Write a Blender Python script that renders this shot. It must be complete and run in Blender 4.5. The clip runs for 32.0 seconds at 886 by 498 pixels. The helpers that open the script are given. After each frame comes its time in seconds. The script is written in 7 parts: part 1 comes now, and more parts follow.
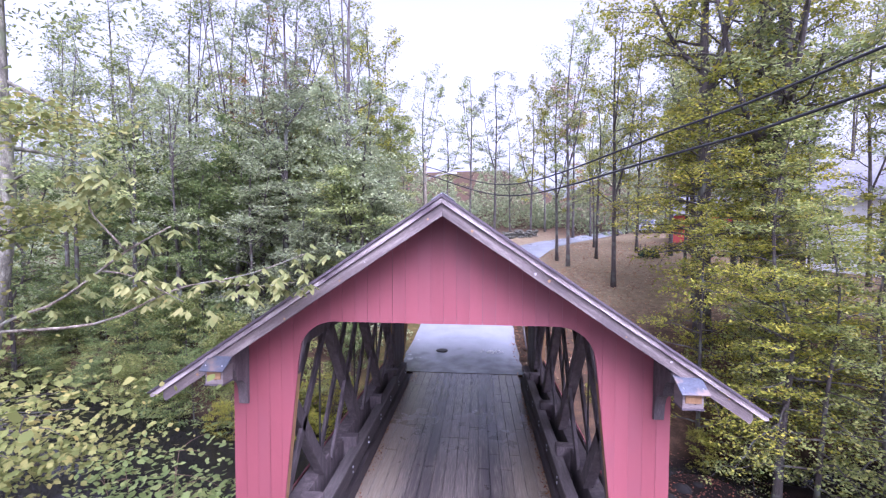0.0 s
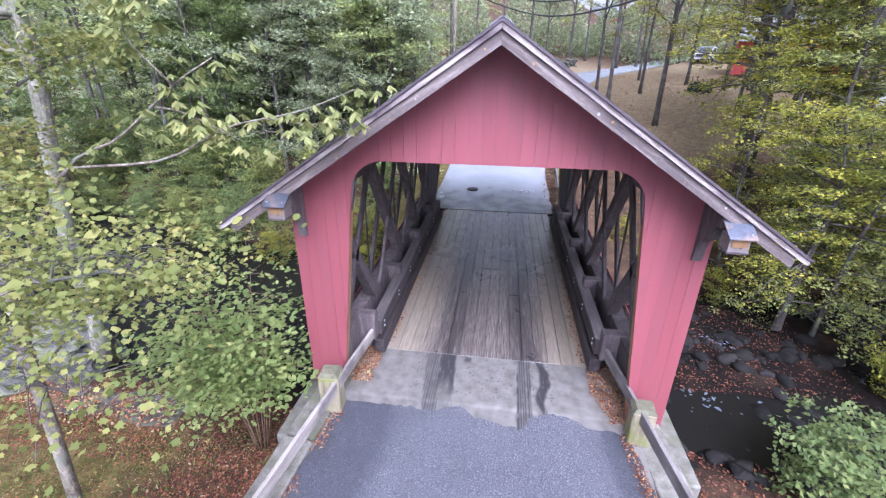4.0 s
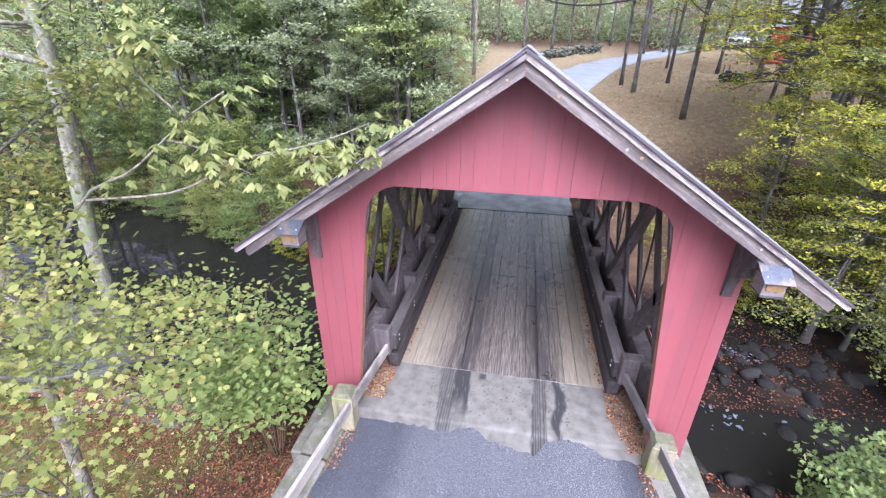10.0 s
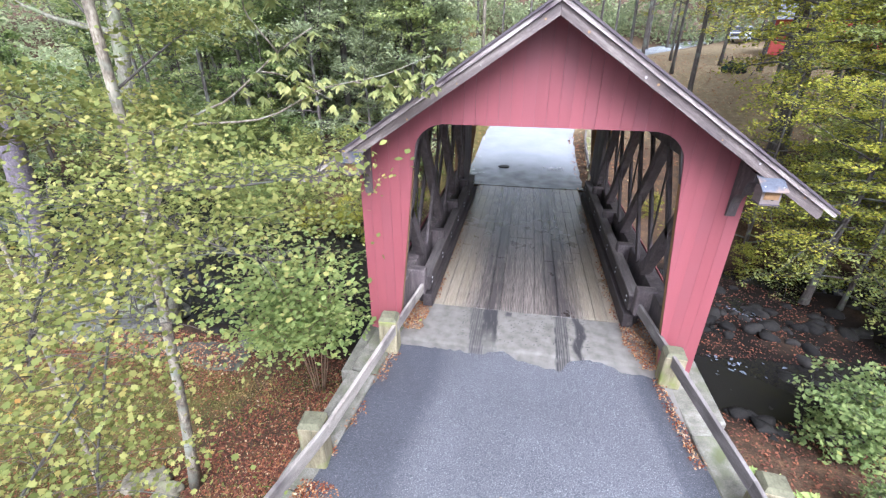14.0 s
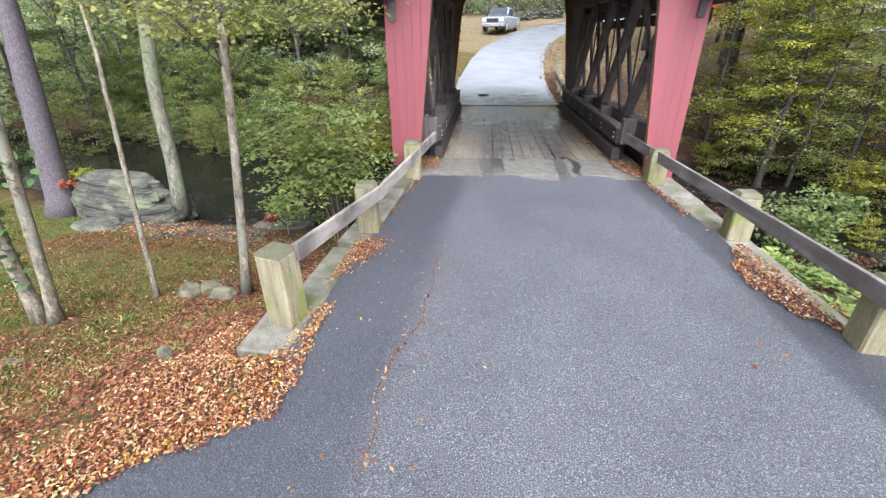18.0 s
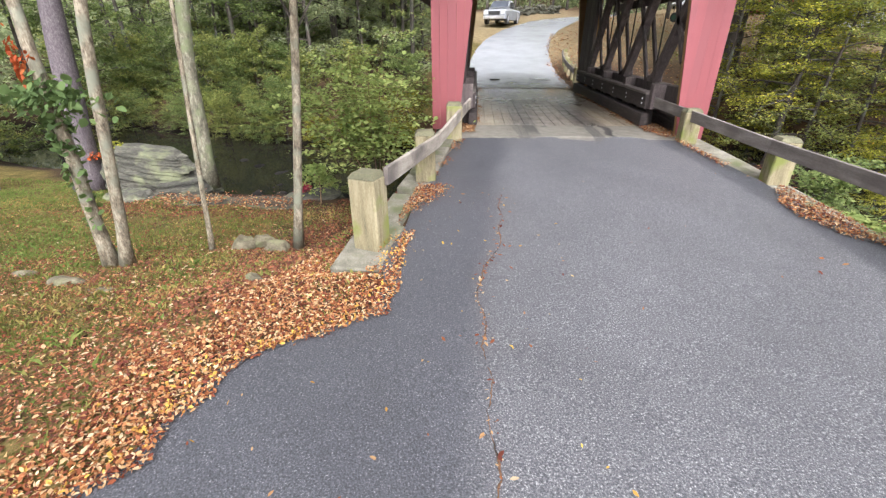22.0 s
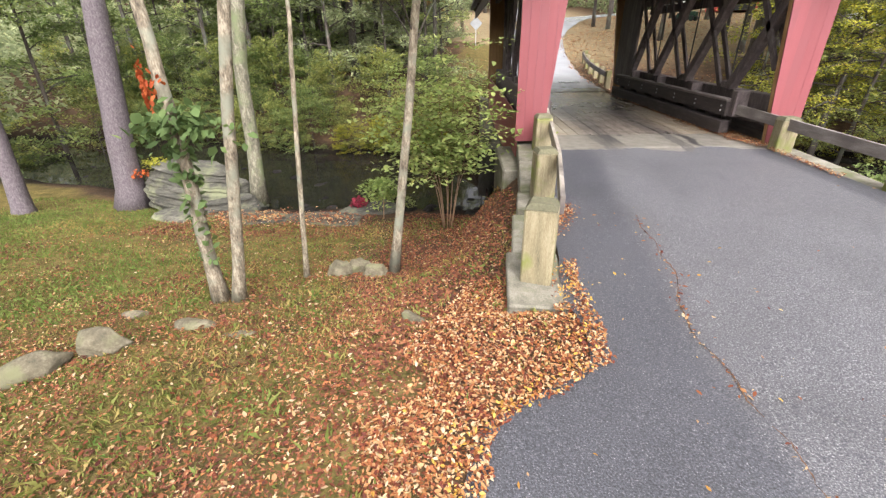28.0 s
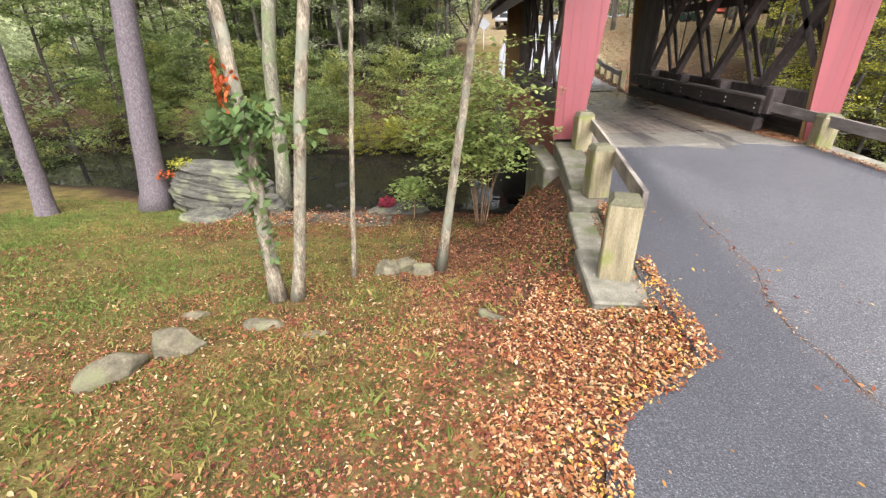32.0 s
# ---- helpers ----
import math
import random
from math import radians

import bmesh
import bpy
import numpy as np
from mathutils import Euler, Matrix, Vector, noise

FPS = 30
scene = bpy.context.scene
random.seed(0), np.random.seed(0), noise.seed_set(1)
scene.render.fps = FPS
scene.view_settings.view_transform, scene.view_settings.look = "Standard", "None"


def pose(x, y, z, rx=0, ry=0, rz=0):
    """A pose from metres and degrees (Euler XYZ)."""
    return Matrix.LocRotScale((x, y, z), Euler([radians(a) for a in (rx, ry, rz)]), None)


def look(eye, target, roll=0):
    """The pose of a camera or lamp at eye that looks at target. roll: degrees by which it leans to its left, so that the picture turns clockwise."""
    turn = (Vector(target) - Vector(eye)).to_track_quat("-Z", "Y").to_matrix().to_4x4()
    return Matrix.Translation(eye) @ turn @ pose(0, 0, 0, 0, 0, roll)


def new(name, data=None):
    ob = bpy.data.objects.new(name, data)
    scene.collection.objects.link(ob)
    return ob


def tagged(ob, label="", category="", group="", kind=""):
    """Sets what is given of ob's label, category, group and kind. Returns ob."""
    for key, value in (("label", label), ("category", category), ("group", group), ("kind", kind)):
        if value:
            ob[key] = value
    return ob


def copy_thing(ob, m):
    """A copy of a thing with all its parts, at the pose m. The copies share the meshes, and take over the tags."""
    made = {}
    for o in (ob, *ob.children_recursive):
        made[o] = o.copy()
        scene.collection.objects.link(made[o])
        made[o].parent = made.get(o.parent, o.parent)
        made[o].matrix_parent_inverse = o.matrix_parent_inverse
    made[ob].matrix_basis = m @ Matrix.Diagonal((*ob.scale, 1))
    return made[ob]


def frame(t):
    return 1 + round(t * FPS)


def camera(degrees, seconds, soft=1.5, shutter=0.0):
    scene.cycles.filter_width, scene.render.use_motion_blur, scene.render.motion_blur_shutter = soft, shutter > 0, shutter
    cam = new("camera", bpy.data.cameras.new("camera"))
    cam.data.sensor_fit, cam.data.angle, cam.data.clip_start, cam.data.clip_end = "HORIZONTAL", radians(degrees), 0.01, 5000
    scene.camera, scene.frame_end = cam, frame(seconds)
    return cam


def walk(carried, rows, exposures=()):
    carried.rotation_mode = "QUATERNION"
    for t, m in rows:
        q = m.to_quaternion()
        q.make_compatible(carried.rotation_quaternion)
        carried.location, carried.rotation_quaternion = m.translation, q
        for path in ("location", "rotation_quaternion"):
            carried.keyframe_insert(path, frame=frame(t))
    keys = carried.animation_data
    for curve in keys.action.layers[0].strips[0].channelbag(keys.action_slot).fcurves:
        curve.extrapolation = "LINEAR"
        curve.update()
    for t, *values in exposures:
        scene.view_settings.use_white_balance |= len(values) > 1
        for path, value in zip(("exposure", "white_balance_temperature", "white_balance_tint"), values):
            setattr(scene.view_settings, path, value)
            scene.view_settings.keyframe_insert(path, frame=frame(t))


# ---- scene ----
SKY, SUN = 0.14, 1.5
EXPOSURES = [(0.0, 1.57, 5150, 42), (3.0, 1.57, 5150, 30), (6.0, 1.82, 5250, 26), (13.0, 1.77, 5400, 18), (17.0, 1.57, 5650, 13), (19.0, 1.47, 5900, 12), (24.0, 1.47, 6450, 13), (28.0, 1.57, 6550, 14), (32.0, 1.62, 6450, 14)]
cam = camera(92.3, 32.0, 1.3)
PATH = [
    (0, (0.424, -5.295, 4.946), (0.259, -3.303, 4.872), 0.3),
    (0.5, (0.387, -5.323, 4.908), (0.207, -3.333, 4.836), 0.2),
    (1, (0.316, -5.309, 4.91), (0.124, -3.32, 4.829), 0.1),
    (1.5, (0.258, -5.301, 4.934), (0.052, -3.32, 4.753), 0.4),
    (2, (0.243, -5.295, 4.974), (0.024, -3.34, 4.611), 0.4),
    (2.5, (0.203, -5.288, 5.017), (-0.022, -3.377, 4.47), 0.5),
    (3, (0.153, -5.291, 5.022), (-0.079, -3.422, 4.349), 0.6),
    (3.5, (0.118, -5.29, 4.997), (-0.121, -3.453, 4.243), 0.6),
    (5.5, (0.013, -5.353, 4.969), (-0.253, -3.565, 4.113), 0.5),
    (6, (-0.029, -5.372, 4.966), (-0.3, -3.586, 4.107), 0.6),
    (6.5, (-0.037, -5.391, 5.067), (-0.319, -3.609, 4.203), 0.6),
    (7, (-0.066, -5.384, 5.225), (-0.353, -3.605, 4.358), 0.6),
    (7.5, (-0.089, -5.308, 5.322), (-0.381, -3.531, 4.453), 0.6),
    (8, (-0.091, -5.129, 5.373), (-0.392, -3.354, 4.501), 0.5),
    (8.5, (-0.088, -4.939, 5.42), (-0.394, -3.167, 4.544), 0.5),
    (9, (-0.038, -4.793, 5.441), (-0.351, -3.022, 4.566), 0.4),
    (9.5, (0.026, -4.738, 5.466), (-0.295, -2.967, 4.593), 0.4),
    (10, (0.043, -4.935, 5.417), (-0.277, -3.164, 4.546), 0.5),
    (10.5, (-0.001, -5.073, 5.405), (-0.326, -3.302, 4.535), 0.5),
    (11, (-0.033, -5.207, 5.403), (-0.359, -3.436, 4.533), 0.5),
    (11.5, (-0.067, -5.381, 5.41), (-0.395, -3.609, 4.543), 0.5),
    (12, (-0.133, -5.626, 5.408), (-0.454, -3.852, 4.543), 0.6),
    (12.5, (-0.173, -5.772, 5.381), (-0.497, -3.999, 4.513), 0.5),
    (13, (-0.215, -5.945, 5.26), (-0.544, -4.173, 4.394), 0.4),
    (13.5, (-0.238, -6.08, 5.08), (-0.571, -4.308, 4.215), 0.3),
    (14, (-0.273, -6.175, 4.836), (-0.604, -4.403, 3.97), 0.2),
    (14.5, (-0.231, -6.428, 4.544), (-0.58, -4.66, 3.678), -0.1),
    (16.5, (-0.723, -7.829, 3.431), (-1.026, -6.065, 2.538), 0.1),
    (17, (-0.793, -8.156, 3.076), (-0.985, -6.375, 2.187), -0.5),
    (17.5, (-0.886, -8.303, 2.75), (-1.061, -6.519, 1.863), -0.4),
    (18, (-0.92, -8.482, 2.44), (-1.095, -6.698, 1.554), -0.6),
    (18.5, (-0.932, -8.641, 2.166), (-1.107, -6.855, 1.282), -0.6),
    (19, (-0.948, -8.773, 1.962), (-1.124, -6.987, 1.078), -0.6),
    (19.5, (-0.984, -8.908, 1.847), (-1.158, -7.121, 0.965), -0.6),
    (20, (-1.0, -8.981, 1.792), (-1.174, -7.195, 0.91), -0.6),
    (20.5, (-1.084, -9.053, 1.755), (-1.259, -7.266, 0.873), -0.6),
    (21, (-1.343, -9.111, 1.764), (-1.516, -7.323, 0.883), -0.5),
    (21.5, (-1.619, -9.156, 1.796), (-1.793, -7.37, 0.913), -0.4),
    (22, (-1.855, -9.177, 1.815), (-1.991, -7.388, 0.931), -0.4),
    (22.5, (-2.068, -9.147, 1.843), (-2.169, -7.357, 0.958), -0.5),
    (23, (-2.295, -9.128, 1.89), (-2.39, -7.338, 1.002), -0.6),
    (23.5, (-2.453, -9.085, 1.919), (-2.549, -7.295, 1.032), -0.7),
    (24, (-2.596, -9.066, 1.933), (-2.69, -7.276, 1.046), -0.7),
    (24.5, (-2.697, -9.003, 1.956), (-2.791, -7.213, 1.068), -0.7),
    (26.5, (-3.27, -8.893, 1.955), (-3.357, -7.1, 1.073), -1.1),
    (27, (-3.456, -8.88, 1.997), (-3.545, -7.088, 1.114), -1.2),
    (27.5, (-3.671, -8.84, 2.017), (-3.756, -7.049, 1.131), -1.1),
    (28, (-3.853, -8.824, 2.013), (-3.935, -7.033, 1.128), -1.1),
    (28.5, (-4.014, -8.793, 1.997), (-4.093, -7.001, 1.111), -1.1),
    (29, (-4.167, -8.783, 1.975), (-4.242, -6.991, 1.091), -1.1),
    (29.5, (-4.285, -8.752, 1.971), (-4.359, -6.96, 1.086), -1.2),
    (30, (-4.356, -8.718, 1.988), (-4.43, -6.926, 1.102), -1.1),
    (30.5, (-4.451, -8.737, 1.986), (-4.523, -6.945, 1.1), -1.1),
    (31, (-4.541, -8.774, 1.991), (-4.608, -6.981, 1.106), -1.1),
    (31.5, (-4.632, -8.782, 1.994), (-4.694, -6.989, 1.11), -1.2),
    (32, (-4.721, -8.814, 1.958), (-4.783, -7.019, 1.079), -1.2),
]
walk(cam, [(t, look(eye, target, roll)) for t, eye, target, roll in PATH], EXPOSURES)

# ---- world and light ----
world = bpy.data.worlds.new("overcast_sky")
scene.world = world
world.use_nodes = True
_wn, _wl = world.node_tree.nodes, world.node_tree.links
_sky = _wn.new("ShaderNodeTexSky")
_sky.sky_type, _sky.sun_disc = "NISHITA", False
_sky.sun_elevation, _sky.sun_rotation = radians(49), radians(164)
_sky.dust_density, _sky.air_density, _sky.ozone_density = 6.0, 1.0, 1.0
_hs = _wn.new("ShaderNodeHueSaturation")
_hs.inputs["Saturation"].default_value = 0.14
_wl.new(_sky.outputs["Color"], _hs.inputs["Color"])
_wl.new(_hs.outputs["Color"], _wn["Background"].inputs["Color"])
_wn["Background"].inputs["Strength"].default_value = SKY
sun = new("sun", bpy.data.lights.new("sun", "SUN"))
sun.data.energy, sun.data.angle, sun.data.color = SUN, radians(50), (1.0, 0.97, 0.93)
sun.matrix_world = look((0, 0, 30), (Vector((0, 0, 30)) - Vector((math.sin(radians(164)) * math.cos(radians(49)), math.cos(radians(164)) * math.cos(radians(49)), math.sin(radians(49))))))


# ---- materials ----
def nodes_of(name):
    m = bpy.data.materials.new(name)
    m.use_nodes = True
    return m, m.node_tree.nodes, m.node_tree.links, m.node_tree.nodes["Principled BSDF"]


def ramp(nt, stops):
    r = nt.nodes.new("ShaderNodeValToRGB")
    e = r.color_ramp.elements
    while len(e) < len(stops):
        e.new(0.5)
    for k, (p, c) in enumerate(stops):
        e[k].position, e[k].color = p, (*c, 1)
    return r


def surface(name, stops, scale=4.0, stretch=(1, 1, 1), rough=0.8, bump=0.3, fine=40.0, spread=0.25, metal=0.0, detail=6.0, rvar=0.1, stain=None, stain_scale=0.7, depth=0.01):
    """A surface whose colour runs through the stops with a coarse and a fine noise; spread: how far single pieces differ."""
    m, n, l, b = nodes_of(name)
    nt = m.node_tree
    tc = n.new("ShaderNodeTexCoord")
    oi = n.new("ShaderNodeObjectInfo")
    mp = n.new("ShaderNodeMapping")
    mp.inputs["Scale"].default_value = stretch
    off = n.new("ShaderNodeVectorMath")
    off.operation = "MULTIPLY_ADD"
    off.inputs[1].default_value = (37.0, 23.0, 11.0)
    l.new(oi.outputs["Random"], off.inputs[0])
    l.new(tc.outputs["Object"], off.inputs[2])
    l.new(off.outputs[0], mp.inputs["Vector"])
    n1 = n.new("ShaderNodeTexNoise")
    n1.inputs["Scale"].default_value, n1.inputs["Detail"].default_value, n1.inputs["Roughness"].default_value = scale, detail, 0.62
    n2 = n.new("ShaderNodeTexNoise")
    n2.inputs["Scale"].default_value, n2.inputs["Detail"].default_value = fine, 3.0
    l.new(mp.outputs[0], n1.inputs["Vector"])
    l.new(mp.outputs[0], n2.inputs["Vector"])
    mix = n.new("ShaderNodeMix")
    mix.inputs[0].default_value = 0.35
    l.new(n1.outputs["Fac"], mix.inputs[2])
    l.new(n2.outputs["Fac"], mix.inputs[3])
    rp = ramp(nt, stops)
    l.new(mix.outputs[0], rp.inputs[0])
    col = rp.outputs[0]
    if stain:
        n3 = n.new("ShaderNodeTexNoise")
        n3.inputs["Scale"].default_value, n3.inputs["Detail"].default_value = stain_scale, 5.0
        l.new(off.outputs[0], n3.inputs["Vector"])
        r3 = ramp(nt, [(0.5, (0, 0, 0)), (0.68, (1, 1, 1))])
        l.new(n3.outputs["Fac"], r3.inputs[0])
        ms = n.new("ShaderNodeMix")
        ms.data_type = "RGBA"
        l.new(r3.outputs[0], ms.inputs[0])
        l.new(col, ms.inputs[6])
        ms.inputs[7].default_value = (*stain, 1)
        col = ms.outputs[2]
    hv = n.new("ShaderNodeHueSaturation")
    mr = n.new("ShaderNodeMapRange")
    mr.inputs["To Min"].default_value, mr.inputs["To Max"].default_value = 1 - spread, 1 + spread
    l.new(oi.outputs["Random"], mr.inputs["Value"])
    l.new(mr.outputs[0], hv.inputs["Value"])
    l.new(col, hv.inputs["Color"])
    l.new(hv.outputs[0], b.inputs["Base Color"])
    rr = n.new("ShaderNodeMapRange")
    rr.inputs["To Min"].default_value, rr.inputs["To Max"].default_value = max(0.02, rough - rvar), min(1, rough + rvar)
    l.new(n1.outputs["Fac"], rr.inputs["Value"])
    l.new(rr.outputs[0], b.inputs["Roughness"])
    b.inputs["Metallic"].default_value = metal
    if bump:
        bp = n.new("ShaderNodeBump")
        bp.inputs["Strength"].default_value, bp.inputs["Distance"].default_value = bump, depth
        l.new(mix.outputs[0], bp.inputs["Height"])
        l.new(bp.outputs[0], b.inputs["Normal"])
    return m


def leaf_material(name, stops, through_light=0.35, rough=0.7, patch=0.35):
    """Leaves: each its own tone, sprays shifting slowly from tone to tone, lit from behind as well."""
    m, n, l, b = nodes_of(name)
    g = n.new("ShaderNodeNewGeometry")
    oi = n.new("ShaderNodeObjectInfo")
    tc = n.new("ShaderNodeTexCoord")
    ns = n.new("ShaderNodeTexNoise")
    ns.inputs["Scale"].default_value, ns.inputs["Detail"].default_value = 0.9, 2.0
    off = n.new("ShaderNodeVectorMath")
    off.operation = "MULTIPLY_ADD"
    off.inputs[1].default_value = (31.0, 17.0, 7.0)
    l.new(oi.outputs["Random"], off.inputs[0])
    l.new(tc.outputs["Object"], off.inputs[2])
    l.new(off.outputs[0], ns.inputs["Vector"])
    far = n.new("ShaderNodeMapRange")
    far.inputs["From Min"].default_value, far.inputs["From Max"].default_value = 0.3, 0.7
    l.new(ns.outputs["Fac"], far.inputs["Value"])
    mix = n.new("ShaderNodeMix")
    mix.inputs[0].default_value = patch
    l.new(g.outputs["Random Per Island"], mix.inputs[2])
    l.new(far.outputs[0], mix.inputs[3])
    rp = ramp(m.node_tree, stops)
    l.new(mix.outputs[0], rp.inputs[0])
    hv = n.new("ShaderNodeHueSaturation")
    mr = n.new("ShaderNodeMapRange")
    mr.inputs["To Min"].default_value, mr.inputs["To Max"].default_value = 0.8, 1.25
    l.new(oi.outputs["Random"], mr.inputs["Value"])
    l.new(mr.outputs[0], hv.inputs["Value"])
    l.new(rp.outputs[0], hv.inputs["Color"])
    l.new(hv.outputs[0], b.inputs["Base Color"])
    b.inputs["Roughness"].default_value = rough
    b.inputs["Specular IOR Level"].default_value = 0.2
    tr = n.new("ShaderNodeBsdfTranslucent")
    l.new(hv.outputs[0], tr.inputs["Color"])
    mx = n.new("ShaderNodeMixShader")
    mx.inputs[0].default_value = through_light
    out = n["Material Output"]
    l.new(b.outputs[0], mx.inputs[1])
    l.new(tr.outputs[0], mx.inputs[2])
    l.new(mx.outputs[0], out.inputs["Surface"])
    return m


RED = surface("red_paint_on_boards", [(0.3, (0.200, 0.049, 0.057)), (0.7, (0.254, 0.068, 0.077))], scale=1.2, stretch=(4, 4, 0.5), rough=0.55, bump=0.15, fine=60, spread=0.05, stain=(0.215, 0.060, 0.069), stain_scale=0.9)
TRIM = surface("weathered_grey_board", [(0.34, (0.075, 0.057, 0.054)), (0.48, (0.235, 0.195, 0.178)), (0.60, (0.46, 0.405, 0.37))], scale=3.0, stretch=(0.5, 7, 7), rough=0.8, bump=0.4, fine=50, spread=0.15, stain=(0.085, 0.062, 0.068), stain_scale=1.3)
TRIM_DARK = surface("dark_weathered_fascia", [(0.3, (0.03, 0.024, 0.028)), (0.7, (0.10, 0.08, 0.085))], scale=3, stretch=(1, 6, 6), rough=0.8, bump=0.3, spread=0.1)
TRIM_LOW = surface("weathered_barge_board", [(0.3, (0.046, 0.034, 0.032)), (0.5, (0.132, 0.104, 0.093)), (0.66, (0.32, 0.272, 0.24))], scale=2.4, stretch=(0.45, 6, 6), rough=0.8, bump=0.4, fine=50, spread=0.1, stain=(0.05, 0.038, 0.042), stain_scale=0.9)
TIMBER = surface("dark_truss_timber", [(0.3, (0.036, 0.027, 0.028)), (0.5, (0.086, 0.068, 0.067)), (0.7, (0.175, 0.146, 0.138))], scale=3, stretch=(3, 3, 0.7), rough=0.8, bump=0.35, spread=0.25)
LINING_CAP = surface("bare_grey_lining_and_lit_cap", [(0.3, (0.055, 0.045, 0.042)), (0.5, (0.12, 0.102, 0.095)), (0.7, (0.21, 0.185, 0.172))], scale=3, stretch=(4, 0.5, 4), rough=0.85, bump=0.3, spread=0.2)
GUARD = surface("dark_guard_timber", [(0.3, (0.017, 0.013, 0.013)), (0.5, (0.040, 0.031, 0.030)), (0.7, (0.086, 0.069, 0.065))], scale=3, stretch=(4, 0.6, 4), rough=0.75, bump=0.35, spread=0.2)
def deck_material():
    """Brown worn planks: rubber-blackened along the two wheel tracks, dusty tan towards the guards."""
    m, n, l, b = nodes_of("worn_deck_planks")
    nt = m.node_tree
    g, oi = n.new("ShaderNodeNewGeometry"), n.new("ShaderNodeObjectInfo")
    mp = n.new("ShaderNodeMapping")
    mp.inputs["Scale"].default_value = (1.0, 0.045, 1.0)
    l.new(g.outputs["Position"], mp.inputs["Vector"])

    def tex(scale, detail, src):
        t = n.new("ShaderNodeTexNoise")
        t.inputs["Scale"].default_value, t.inputs["Detail"].default_value, t.inputs["Roughness"].default_value = scale, detail, 0.65
        l.new(src, t.inputs["Vector"])
        return t

    def calc(op, a, c):
        k = n.new("ShaderNodeMath")
        k.operation = op
        for s, q in enumerate((a, c)):
            if isinstance(q, (int, float)):
                k.inputs[s].default_value = q
            else:
                l.new(q, k.inputs[s])
        return k.outputs[0]

    def between(v, lo, hi):
        k = n.new("ShaderNodeMapRange")
        k.inputs["From Min"].default_value, k.inputs["From Max"].default_value = lo, hi
        l.new(v, k.inputs["Value"])
        return k.outputs[0]

    def blend(f, a, c):
        k = n.new("ShaderNodeMix")
        k.data_type = "RGBA"
        l.new(f, k.inputs[0])
        l.new(a, k.inputs[6])
        if isinstance(c, tuple):
            k.inputs[7].default_value = (*c, 1)
        else:
            l.new(c, k.inputs[7])
        return k.outputs[2]

    grain = tex(60.0, 6.0, mp.outputs[0])
    broad = tex(1.3, 5.0, g.outputs["Position"])
    streak = tex(11.0, 6.0, mp.outputs[0])
    base = ramp(nt, [(0.36, (0.046, 0.037, 0.032)), (0.5, (0.124, 0.103, 0.088)), (0.64, (0.235, 0.202, 0.175))])
    dusty = ramp(nt, [(0.30, (0.17, 0.136, 0.095)), (0.5, (0.245, 0.205, 0.152)), (0.72, (0.325, 0.28, 0.22))])
    l.new(grain.outputs["Fac"], base.inputs[0])
    l.new(grain.outputs["Fac"], dusty.inputs[0])
    sx = n.new("ShaderNodeSeparateXYZ")
    l.new(g.outputs["Position"], sx.inputs[0])
    wob = calc("MULTIPLY", calc("SUBTRACT", broad.outputs["Fac"], 0.5), 0.7)
    side = calc("ADD", calc("ABSOLUTE", sx.outputs[0], 0.0), wob)
    col = blend(between(side, 0.95, 1.35), base.outputs[0], dusty.outputs[0])
    near = calc("MINIMUM", calc("ABSOLUTE", calc("ADD", sx.outputs[0], 0.62), 0.0), calc("ABSOLUTE", calc("SUBTRACT", sx.outputs[0], 0.70), 0.0))
    track = between(calc("ADD", near, calc("MULTIPLY", calc("SUBTRACT", streak.outputs["Fac"], 0.5), 1.5)), 0.30, 0.02)
    col = blend(calc("MULTIPLY", track, 0.85), col, (0.040, 0.034, 0.034))
    hv = n.new("ShaderNodeHueSaturation")
    mr = n.new("ShaderNodeMapRange")
    mr.inputs["To Min"].default_value, mr.inputs["To Max"].default_value = 0.88, 1.10
    l.new(oi.outputs["Random"], mr.inputs["Value"])
    l.new(mr.outputs[0], hv.inputs["Value"])
    l.new(col, hv.inputs["Color"])
    l.new(hv.outputs[0], b.inputs["Base Color"])
    rr = n.new("ShaderNodeMapRange")
    rr.inputs["From Min"].default_value, rr.inputs["From Max"].default_value = 0.35, 0.65
    rr.inputs["To Min"].default_value, rr.inputs["To Max"].default_value = 0.26, 0.52
    l.new(broad.outputs["Fac"], rr.inputs["Value"])
    wet = between(calc("ADD", sx.outputs[1], calc("MULTIPLY", wob, 6.0)), 9.0, 3.0)
    l.new(calc("MULTIPLY", rr.outputs[0], calc("ADD", calc("MULTIPLY", wet, 0.65), 0.35)), b.inputs["Roughness"])
    bp = n.new("ShaderNodeBump")
    bp.inputs["Strength"].default_value, bp.inputs["Distance"].default_value = 0.5, 0.008
    l.new(grain.outputs["Fac"], bp.inputs["Height"])
    l.new(bp.outputs[0], b.inputs["Normal"])
    return m


DECK = deck_material()
RAIL = surface("grey_guard_rail_board", [(0.3, (0.075, 0.063, 0.056)), (0.52, (0.17, 0.15, 0.137)), (0.8, (0.34, 0.315, 0.30))], scale=2, stretch=(5, 0.5, 5), rough=0.8, bump=0.4, spread=0.12, stain=(0.10, 0.085, 0.08), stain_scale=1.5)
RAIL_PALE = surface("pale_guard_rail_board", [(0.3, (0.13, 0.11, 0.09)), (0.5, (0.31, 0.275, 0.235)), (0.75, (0.47, 0.43, 0.38))], scale=2, stretch=(5, 0.5, 5), rough=0.8, bump=0.4, spread=0.12, stain=(0.10, 0.085, 0.08), stain_scale=1.5)
